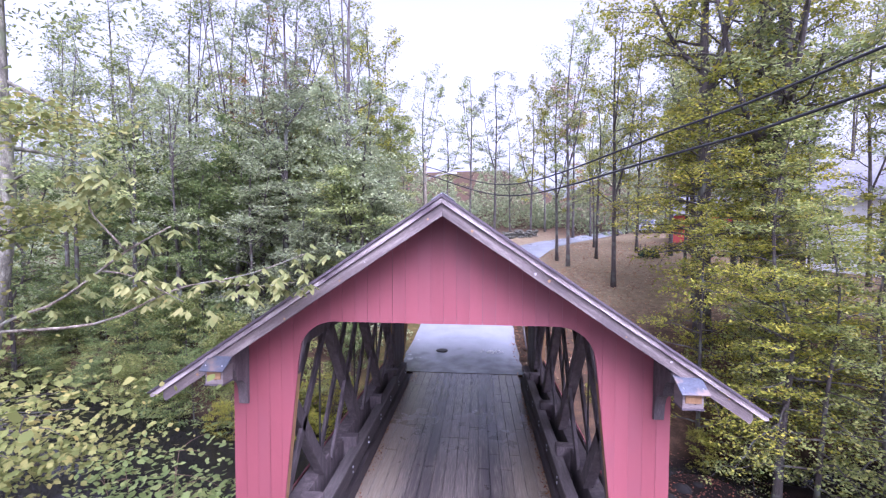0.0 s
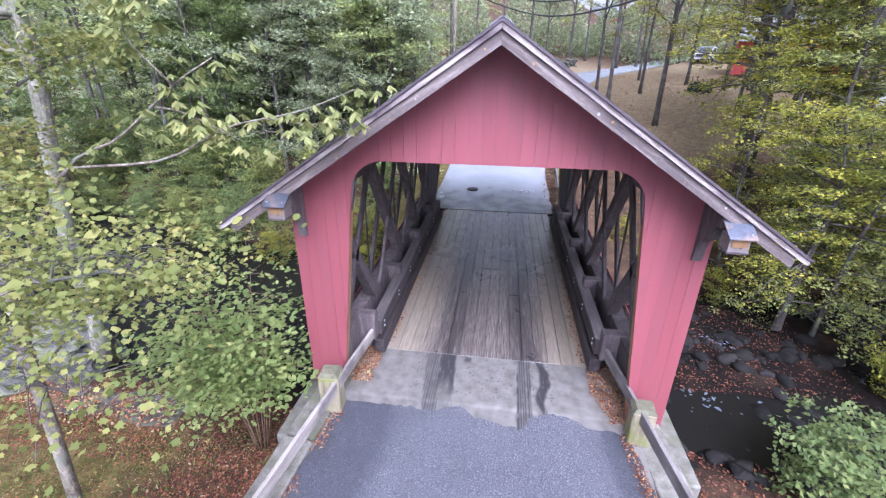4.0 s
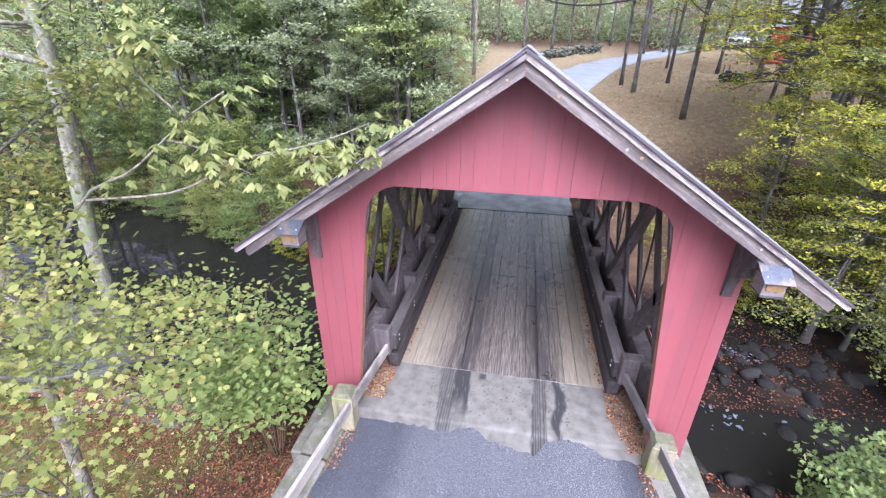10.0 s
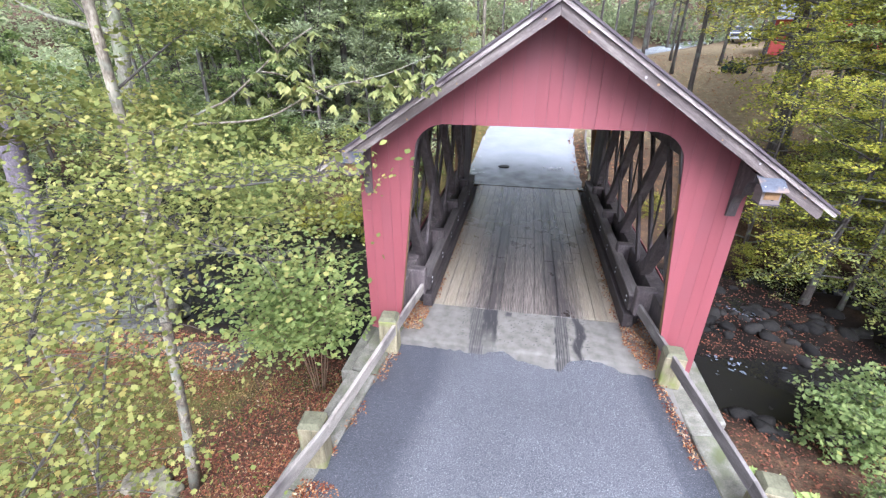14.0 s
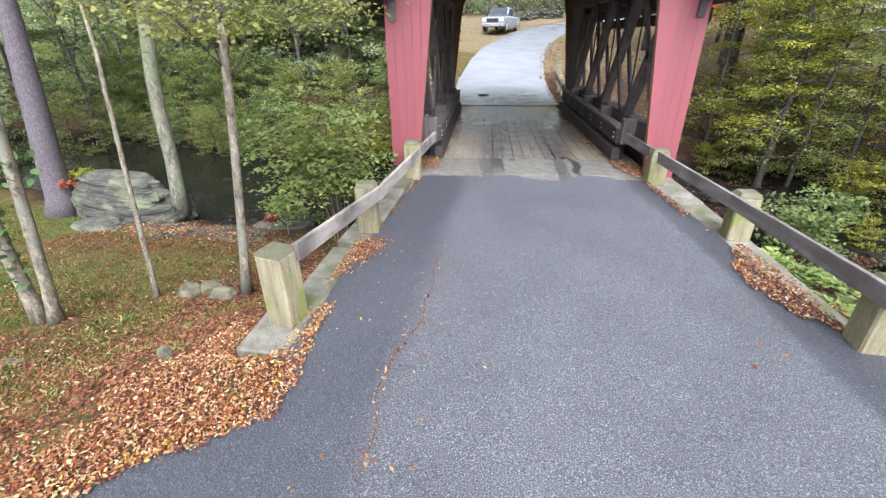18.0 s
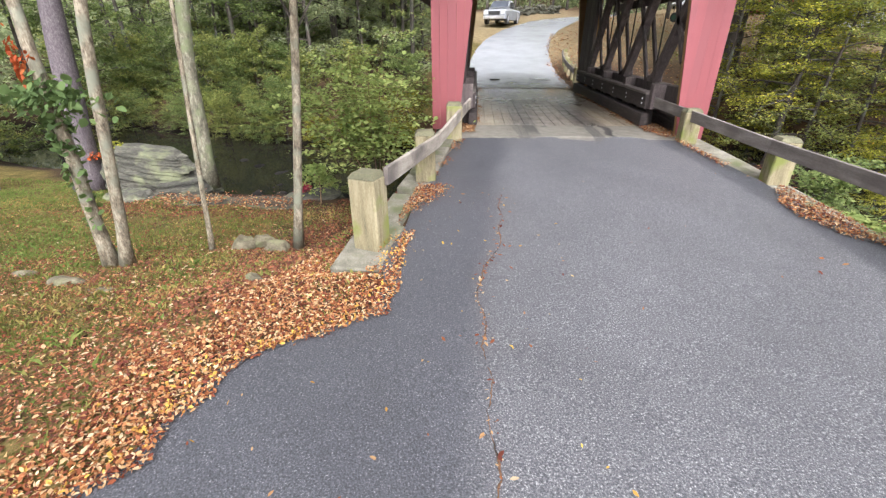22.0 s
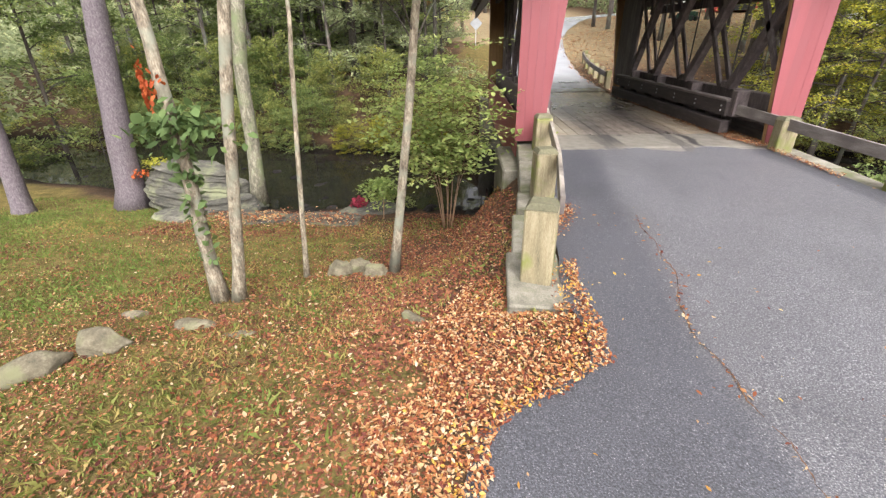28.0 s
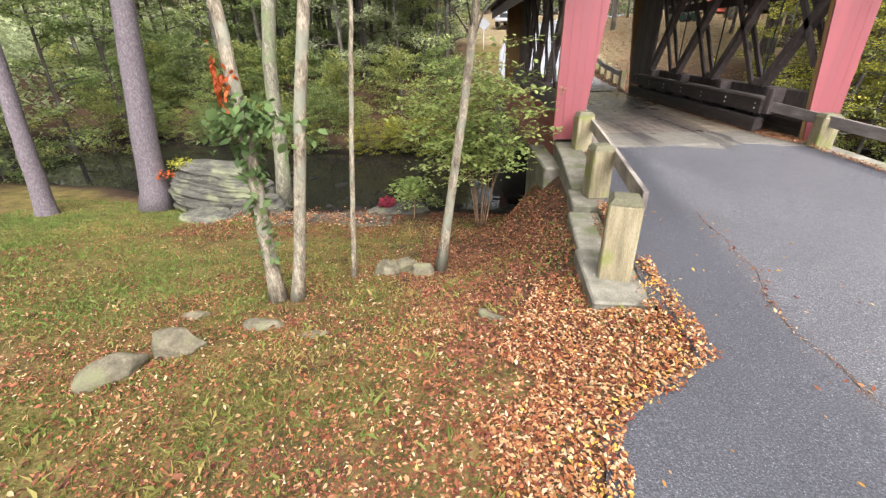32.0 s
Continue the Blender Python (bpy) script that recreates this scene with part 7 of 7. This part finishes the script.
for i_ in range(240):
    if i_ >= 200:
        x, y = rs2.uniform(2.9, 8.5), rs2.choice((rs2.gauss(3.0, 0.5), rs2.gauss(5.2, 0.8)))
    elif i_ >= 150:
        x = rs2.uniform(-19, -8)
        y = 4.6 + 0.3 * max(0.0, -9.5 - x) + rs2.gauss(0, 1.0)
    elif i_ < 50:
        x = rs2.uniform(-9, -2.9)
        y = 2.7 + rs2.gauss(0, 0.5) - 0.12 * (x + 6)
    else:
        x = rs2.uniform(3.1, 10)
        y = rs2.choice((rs2.gauss(1.2, 0.4), rs2.gauss(4.8, 1.0), rs2.gauss(6.2, 0.7)))
    s = rs2.uniform(0.08, 0.34)
    rock("stream_stone", (x, y, max(ground_at(x, y), WATER - 0.12) + 0.02), (s, s * rs2.uniform(0.6, 1), s * rs2.uniform(0.35, 0.6)), 60 + i_, WET_STONE, "dark wet stone in the shallow stream", 0.0, "stream stones", rs2.uniform(0, 3), 0.15, 2)

# broken white water over stones; its pale strips also paint the sky's glints
FOAM_GLINT = surface("white_water_with_sky_glint", [(0.3, (0.05, 0.06, 0.08)), (0.7, (0.20, 0.225, 0.27))], scale=14, rough=0.2, bump=0.3, spread=0.0)
rq = np.random.default_rng(23)
fc = np.concatenate([np.stack([rq.normal(7.3, 0.55, 120), rq.normal(4.9, 0.22, 120), np.full(120, WATER + 0.03)], 1), np.stack([rq.normal(6.2, 0.4, 40), rq.normal(5.7, 0.2, 40), np.full(40, WATER + 0.03)], 1), np.stack([rq.normal(5.2, 0.5, 26), rq.normal(3.3, 0.3, 26), np.full(26, WATER + 0.02)], 1)])
tagged(leaf_mesh("riffle", leaf6(fc, 0.11, rq, 0.12, 0.0, 0.8), FOAM_GLINT), "small white riffles and painted sky glints where the stream breaks over stones", "white water", kind="stuff")

# small plants at the near shore and on the boulder
rngp = np.random.default_rng(61)
for x, y, z, r, mt, n_, nm, lb in ((-6.55, 1.75, -1.95, 0.24, G_CRIMSON, 220, "low_shrub", "small crimson-leaved shrub by the water"), (-6.0, 2.1, -2.0, 0.34, G_SHRUB, 220, "low_shrub", "small pale green plant by the water"), (-5.3, 1.9, -2.0, 0.25, G_MID, 120, "low_shrub", "small green plant among wet stones"),
                                   (-11.9, 1.95, -0.92, 0.30, G_YELLOW, 150, "low_shrub", "yellow-leaved plant growing on the boulder"), (-12.2, 1.7, -1.1, 0.2, G_RED, 60, "low_shrub", "red-leaved plant growing on the boulder")):
    sh = thing(nm, lb, "plant", (x, y, z))
    a = rngp.uniform(0, 6.28, n_)
    rr = r * np.sqrt(rngp.uniform(0, 1, n_))
    leaf_mesh("leaves", leaf6(np.stack([rr * np.cos(a), rr * np.sin(a), rngp.uniform(0.02, 1.3, n_) * (r - 0.5 * rr)], 1), 0.085, rngp, 0.4, 0.3), mt, sh)

# fern and ground plants right of the road
rngf = np.random.default_rng(31)
for x, y in ((3.7, -2.6), (4.3, -3.4), (3.9, -4.3), (4.8, -2.4), (3.6, -1.5), (5.0, -4.2), (4.4, -5.0), (3.7, -5.6)):
    fe = thing("fern_clump", "lush pale green fern clump below the curb", "fern", (x, y, ground_at(x, y)), group="fern clumps")
    ct = []
    for k in range(16):
        a = rngf.uniform(0, 6.28)
        ln = rngf.uniform(0.4, 0.75)
        for s in np.linspace(0.15, 1, 11):
            p = np.array((math.cos(a) * ln * s, math.sin(a) * ln * s, 0.75 * s - 0.55 * s * s + 0.05))
            ct += [p + rngf.normal(0, 0.025, 3) for _ in range(3)]
    quads("fronds", leaves(np.array(ct), 0.12, rngf, 0.7, 0.1, 0.45), G_SHRUB, fe)

# ---- across the stream: rail posts, truck, sign, lamp pole, buildings ----
far_rail = thing("far_guard_rail", "low weathered guard rail beyond the bridge", "guard rail")
fr = [(2.45, 11.0), (2.52, 12.2), (2.58, 13.4), (2.66, 14.6), (2.78, 15.8), (2.95, 17.0)]
for x, y in fr:
    part("post", box(0.22, 0.22, 0.75, (x, y, float(road_z(y)) + 0.28), None, 0.02), POST, far_rail)
for (xa, ya), (xb, yb) in zip(fr[:-1], fr[1:]):
    part("plank", beam((xa - 0.14, ya, float(road_z(ya)) + 0.5), (xb - 0.14, yb, float(road_z(yb)) + 0.5), 0.06, 0.2), RAIL, far_rail)


def wheel(parent, x, y, r, w, rim=GALV):
    vv, ff = tube([(x - w / 2, y, r), (x - w / 4, y, r), (x + w / 4, y, r), (x + w / 2, y, r)], [r * 0.93, r, r, r * 0.93], 24)
    wh = raw("wheel", vv, ff, CABLE, parent)
    vv, ff = tube([(x - w / 2 - 0.01, y, r), (x + w / 2 + 0.01, y, r)], [r * 0.58, r * 0.58], 18)
    raw("rim", vv, ff, rim, wh)


def loft(name, sections, mat_, parent, label=""):
    """A closed skin through rings of equal length."""
    k = len(sections[0])
    v = [p for s in sections for p in s]
    f = [(i * k + j, i * k + (j + 1) % k, (i + 1) * k + (j + 1) % k, (i + 1) * k + j) for i in range(len(sections) - 1) for j in range(k)]
    f += [tuple(reversed(range(k))), tuple(range((len(sections) - 1) * k, len(sections) * k))]
    return raw(name, v, f, mat_, parent, label)


def ring(y, w, z0, z1, tuck=0.06):
    return [(-w + tuck, y, z0), (-w, y, z0 + 0.18), (-w, y, z1 - 0.12), (-w + tuck * 1.5, y, z1), (w - tuck * 1.5, y, z1), (w, y, z1 - 0.12), (w, y, z0 + 0.18), (w - tuck, y, z0)]


GLASS_DARK = surface("dark_car_glass", [(0.3, (0.03, 0.035, 0.045)), (0.7, (0.07, 0.08, 0.10))], scale=1, rough=0.08, bump=0.0, rvar=0.03)
SILVER = surface("silver_car_paint", [(0.3, (0.40, 0.42, 0.46)), (0.7, (0.52, 0.53, 0.57))], scale=1, rough=0.25, bump=0.0, metal=0.2)
CAR_PAINT = surface("grey_white_car_paint", [(0.3, (0.30, 0.31, 0.33)), (0.7, (0.40, 0.41, 0.43))], scale=1, rough=0.3, bump=0.0)
GREEN_PAINT = surface("green_tractor_paint", [(0.3, (0.006, 0.028, 0.016)), (0.7, (0.010, 0.045, 0.025))], scale=2, rough=0.4, bump=0.0)
HEAD = surface("clear_headlamp", [(0.3, (0.7, 0.72, 0.75)), (0.7, (0.85, 0.86, 0.88))], scale=2, rough=0.1, bump=0.0)


def pickup(at, yaw):
    """Front towards -y before turning."""
    t = thing("pickup_truck", "silver white pickup truck parked on the verge", "truck", at)
    t.rotation_euler = (0, 0, yaw)
    loft("body", [ring(-2.75, 0.86, 0.42, 0.98), ring(-2.6, 0.97, 0.38, 1.08), ring(-1.4, 1.0, 0.36, 1.16), ring(-0.9, 1.0, 0.36, 1.18), ring(0.9, 1.0, 0.36, 1.18), ring(2.6, 1.0, 0.42, 1.18), ring(2.75, 0.97, 0.46, 1.15)], SILVER, t)
    loft("cab", [ring(-1.25, 0.86, 1.15, 1.2, 0.05), ring(-0.55, 0.80, 1.15, 1.82, 0.07), ring(0.55, 0.80, 1.15, 1.86, 0.07), ring(0.85, 0.84, 1.15, 1.5, 0.06)], SILVER, t)
    w = raw("windscreen", [(-0.78, -1.27, 1.25), (0.78, -1.27, 1.25), (0.66, -0.63, 1.81), (-0.66, -0.63, 1.81)], [(0, 1, 2, 3)], GLASS_DARK, t)
    for s in (-1, 1):
        raw("side_window", [(s * 0.855, -0.80, 1.26), (s * 0.855, 0.62, 1.26), (s * 0.83, 0.52, 1.72), (s * 0.83, -0.50, 1.72)], [(0, 1, 2, 3) if s > 0 else (3, 2, 1, 0)], GLASS_DARK, t)
        part("headlight", box(0.34, 0.06, 0.2, (s * 0.72, -2.735, 0.86), None, 0.02), HEAD, t)
        part("mirror", box(0.16, 0.08, 0.2, (s * 1.07, -0.85, 1.28), None, 0.02), CABLE, t)
        for y in (-1.85, 1.75):
            wheel(t, s * 0.86, y, 0.40, 0.26)
    part("grille", box(0.95, 0.05, 0.28, (0, -2.77, 0.82), None, 0.02), CABLE, t, "dark grille")
    part("front_bumper", box(1.8, 0.14, 0.22, (0, -2.80, 0.50), None, 0.03), GALV, t)
    part("number_plate", box(0.32, 0.015, 0.12, (0, -2.88, 0.50)), WHITE, t)
    # flat black plate painted as the bed's dark hollow
    part("bed_well", box(1.7, 1.7, 0.03, (0, 1.8, 1.19)), BLACK, t)


tx, ty_ = 0.25, 33.6
pickup((tx, ty_, ground_at(tx, ty_) + 0.02), radians(-17))

# back of a road sign
sz_ = ground_at(-2.9, 21.3)
sg = thing("road_sign", "grey back of a diamond road sign on a post", "sign", (-2.9, 21.3, sz_))
part("plate", box(0.56, 0.012, 0.56, (0, 0, 2.84 - sz_), Euler((0, radians(45), 0)), 0.004), surface("dull_sign_back", [(0.3, (0.16, 0.17, 0.18)), (0.7, (0.24, 0.25, 0.26))], scale=4, rough=0.6, bump=0.0), sg)
part("post", box(0.05, 0.035, 3.1 - sz_, (0, 0.03, (3.1 - sz_) / 2), None, 0.004), GALV, sg)

# utility pole with a street lamp, and its two cables
px_, py_ = -3.75, 28.0
pz_ = ground_at(px_, py_)
pole = thing("utility_pole", "grey wooden utility pole with a street lamp arm", "utility pole", (px_, py_, pz_))
vv, ff = tube([(0, 0, -0.3), (0, 0, 5), (0, 0, 10.85 - pz_)], [0.14, 0.12, 0.10], 12)
raw("mast", vv, ff, BARK_PALE, pole, smooth=True)
vv, ff = tube(smooth_line([(0, 0, 9.0 - pz_), (0.5, -0.1, 9.3 - pz_), (1.8, -0.2, 9.6 - pz_)], 8), [0.03] * 8, 8)
raw("lamp_arm", vv, ff, GALV, pole, smooth=True)
part("lamp_head", box(0.75, 0.26, 0.13, (2.1, -0.2, 9.6 - pz_), None, 0.04), WHITE, pole)
for k, (z0, zm, z1, th) in enumerate(((9.0, 8.2, 10.2, 0.035), (8.4, 7.45, 9.4, 0.04))):
    wire = smooth_line([(px_, py_, pz_ + z0 - 1.2), (2.0, 19.0, 7.7 - 0.62 * k), (6.5, 8.4, zm), (8.6, 3.5, 8.75 - 0.8 * k), (14, -9, z1 + 0.4)], 40)
    vv, ff = tube(wire, [th] * 40, 6)
    tagged(raw("overhead_cable", vv, ff, CABLE, smooth=True), "thick black overhead cable sagging between poles", "cable", "overhead cables")


def house(at, yaw, w, d, h, wall_mat, roof_mat, label, rows, cols):
    """A gabled house; its long side faces -y before turning."""
    hs = thing("house", label, "house", at)
    hs.rotation_euler = (0, 0, yaw)
    part("wall", box(w, d, h, (0, 0, h / 2)), wall_mat, hs)
    rise = d * 0.42
    v = [(-w / 2 - .3, -d / 2 - .4, h - .1), (w / 2 + .3, -d / 2 - .4, h - .1), (w / 2 + .3, 0, h + rise), (-w / 2 - .3, 0, h + rise), (-w / 2 - .3, d / 2 + .4, h - .1), (w / 2 + .3, d / 2 + .4, h - .1)]
    rf_ = raw("roof", v, [(0, 1, 2, 3), (3, 2, 5, 4), (0, 3, 4), (1, 5, 2), (0, 4, 5, 1)], roof_mat, hs)
    for r in range(rows):
        for c_ in range(cols):
            x = -w / 2 + (c_ + 0.5) * w / cols
            z = 1.4 + r * 2.7
            win = part("window", box(1.0, 0.08, 1.3, (x, -d / 2 - 0.03, z), None, 0.01), WHITE, hs)
            for dx in (-0.23, 0.23):
                part("pane", box(0.40, 0.03, 1.1, (x + dx, -d / 2 - 0.07, z)), GLASS_DARK, win)
    for k in range(int(h / 0.22)):
        part("siding_board", box(w + 0.02, 0.03, 0.03, (0, -d / 2 - 0.012, 0.22 * k + 0.1)), wall_mat, hs)
    return hs


hz = ground_at(31, 27.5)
house((31, 27.5, max(hz, 2.2) - 0.4), radians(-38), 11, 8, 5.4, WHITE, SHINGLE, "white clapboard house behind the trees", 2, 4)
RED_BARN = surface("faded_red_barn_paint", [(0.3, (0.40, 0.06, 0.05)), (0.7, (0.52, 0.10, 0.08))], scale=2, stretch=(3, 3, 0.5), rough=0.7, bump=0.1)
bz = ground_at(26.0, 42.5)
shed = house((26.0, 42.5, bz + 0.1), radians(-30), 8.0, 5.0, 3.0, RED_BARN, SHINGLE, "red board shed with a black panel painted as the shade inside the bay on the far lawn", 0, 0)
# no real opening: a black panel carries the bay's inner shade
part("open_bay", box(5.2, 0.10, 1.7, (0.4, -2.53, 0.85), None, 0.01), BLACK, shed, "black panel painted as the shade inside the bay")
for dx in (-2.2, 0.4, 3.0):
    part("bay_post", box(0.18, 0.12, 1.75, (dx, -2.60, 0.87), None, 0.01), RED_BARN, shed)

# small green tractor and white car on the far lawn
gz_ = ground_at(14.6, 31.5)
tr_ = thing("garden_tractor", "small dark green garden tractor on the lawn", "tractor", (14.6, 31.5, gz_))
tr_.rotation_euler, tr_.scale = (0, 0, radians(35)), (0.66, 0.66, 0.66)
loft("hood", [ring(-1.2, 0.34, 0.5, 1.0, 0.04), ring(-0.2, 0.38, 0.5, 1.1, 0.04)], GREEN_PAINT, tr_)
part("seat", box(0.5, 0.5, 0.5, (0, 0.5, 1.0), None, 0.08), CABLE, tr_)
part("fender", box(1.3, 0.8, 0.12, (0, 0.5, 0.92), None, 0.04), GREEN_PAINT, tr_)
part("roll_bar", beam((-0.45, 0.8, 0.9), (-0.45, 0.8, 1.8), 0.06, 0.06), CABLE, tr_)
part("roll_bar", beam((0.45, 0.8, 0.9), (0.45, 0.8, 1.8), 0.06, 0.06), CABLE, tr_)
for s in (-1, 1):
    wheel(tr_, s * 0.62, 0.5, 0.52, 0.3, GREEN_PAINT)
    wheel(tr_, s * 0.5, -0.9, 0.3, 0.2, GREEN_PAINT)
cz_ = ground_at(23.8, 55.5)
car = thing("car", "white off-road car parked on the far lawn", "car", (23.8, 55.5, cz_))
car.rotation_euler = (0, 0, radians(-30))
loft("body", [ring(-2.1, 0.80, 0.4, 0.95), ring(-1.9, 0.9, 0.38, 1.05), ring(-0.8, 0.92, 0.38, 1.1), ring(2.0, 0.92, 0.38, 1.1), ring(2.1, 0.88, 0.42, 1.05)], CAR_PAINT, car)
loft("cabin", [ring(-0.8, 0.84, 1.08, 1.14, 0.05), ring(-0.5, 0.80, 1.08, 1.75, 0.06), ring(1.95, 0.80, 1.08, 1.78, 0.06)], CAR_PAINT, car)
raw("windscreen", [(-0.74, -0.82, 1.15), (0.74, -0.82, 1.15), (0.70, -0.56, 1.68), (-0.70, -0.56, 1.68)], [(0, 1, 2, 3)], GLASS_DARK, car)
part("grille", box(1.3, 0.05, 0.35, (0, -2.12, 0.78), None, 0.02), CABLE, car)
for s in (-1, 1):
    raw("side_window", [(s * 0.845, -0.4, 1.16), (s * 0.845, 1.7, 1.16), (s * 0.815, 1.7, 1.64), (s * 0.815, -0.35, 1.64)], [(0, 1, 2, 3) if s > 0 else (3, 2, 1, 0)], GLASS_DARK, car)
    for y in (-1.3, 1.3):
        wheel(car, s * 0.8, y, 0.38, 0.24)

# dry stone wall beyond the bend
sw = thing("dry_stone_wall", "tumbled grey dry stone wall beside the bend", "stone wall", kind="structure")
shared_stone = []
for k in range(6):
    bm = bmesh.new()
    bmesh.ops.create_icosphere(bm, subdivisions=1, radius=1.0)
    for v in bm.verts:
        v.co += v.co.normalized() * 0.25 * noise.noise(v.co * 2 + Vector((k * 4.0, 0, 0)))
        v.co.z *= 0.6
    ob = part("stone", bm, STONE, sw)
    shared_stone.append(ob)
rs3 = random.Random(6)
spots = []
for k in range(230):
    f = rs3.uniform(0, 1)
    spots.append((0.8 + 7.4 * f, 43.0 + 9.5 * f + rs3.uniform(-0.5, 0.5), rs3.uniform(0, 1) * (0.9 - 0.4 * abs(f - 0.5)), rs3.uniform(0.14, 0.30)))
for k, (x, y, dz, s) in enumerate(spots):
    if k < len(shared_stone):
        ob = shared_stone[k]
    else:
        ob = new("stone", shared_stone[k % 6].data)
        ob.parent = sw
    ob.matrix_basis = Matrix.Translation((x, y, ground_at(x, y) + dz)) @ Matrix.Rotation(rs3.uniform(0, 6), 4, "Z") @ Matrix.Diagonal((s * 1.3, s, s, 1))

# crack in the asphalt and iron drain covers
crk = [(float(crack_x(q)), q, 0) for q in np.linspace(-3.3, -8.4, 160)]
V, Fc = [], []
rc = random.Random(2)
for i_, p in enumerate(crk):
    w_ = 0.0025 + 0.010 * rc.random() * max(0.0, noise.noise((p[1] * 2.3, 4.0, 0)) + 0.45)
    x_ = p[0] + 0.02 * noise.noise((p[1] * 17, 0, 2))
    z_ = float(road_z(p[1])) + 0.012 + 0.02
    V += [(x_ - w_, p[1], z_ + 0.006), (x_ + w_, p[1], z_ + 0.006)]
Fc = [(2 * i_, 2 * i_ + 1, 2 * i_ + 3, 2 * i_ + 2) for i_ in range(159)]
tagged(raw("asphalt_crack", V, Fc, surface("soil_in_crack", [(0.4, (0.02, 0.016, 0.014)), (0.6, (0.17, 0.085, 0.04))], scale=9, rough=0.9)), "jagged soil-filled crack in the asphalt", "crack", kind="structure")
bm = bmesh.new()
bmesh.ops.create_cone(bm, cap_ends=True, segments=20, radius1=0.24, radius2=0.22, depth=0.03, matrix=Matrix.Translation((-1.02, 11.9, float(road_z(11.9)) + 0.05)))
tagged(part("drain_cover", bm, METAL_DARK), "dark round iron drain cover in the wet road", "drain cover")
rg = random.Random(14)
# white pebbles added in place of a wet spot that mirrors the sky
gp_ = thing("gravel_patch", "small patch of white pebbles standing in for a bright reflection on the road", "gravel", (1.0, 11.9, float(road_z(11.9)) + 0.045))
bm = bmesh.new()
for k in range(70):
    s = rg.uniform(0.012, 0.035)
    a, r = rg.uniform(0, 6.28), abs(rg.gauss(0, 0.16))
    bmesh.ops.create_icosphere(bm, subdivisions=1, radius=s, matrix=Matrix.Translation((1.5 * r * math.cos(a), r * math.sin(a), s * 0.5)))
tagged(part("pebbles", bm, WHITE, gp_), kind="stuff")
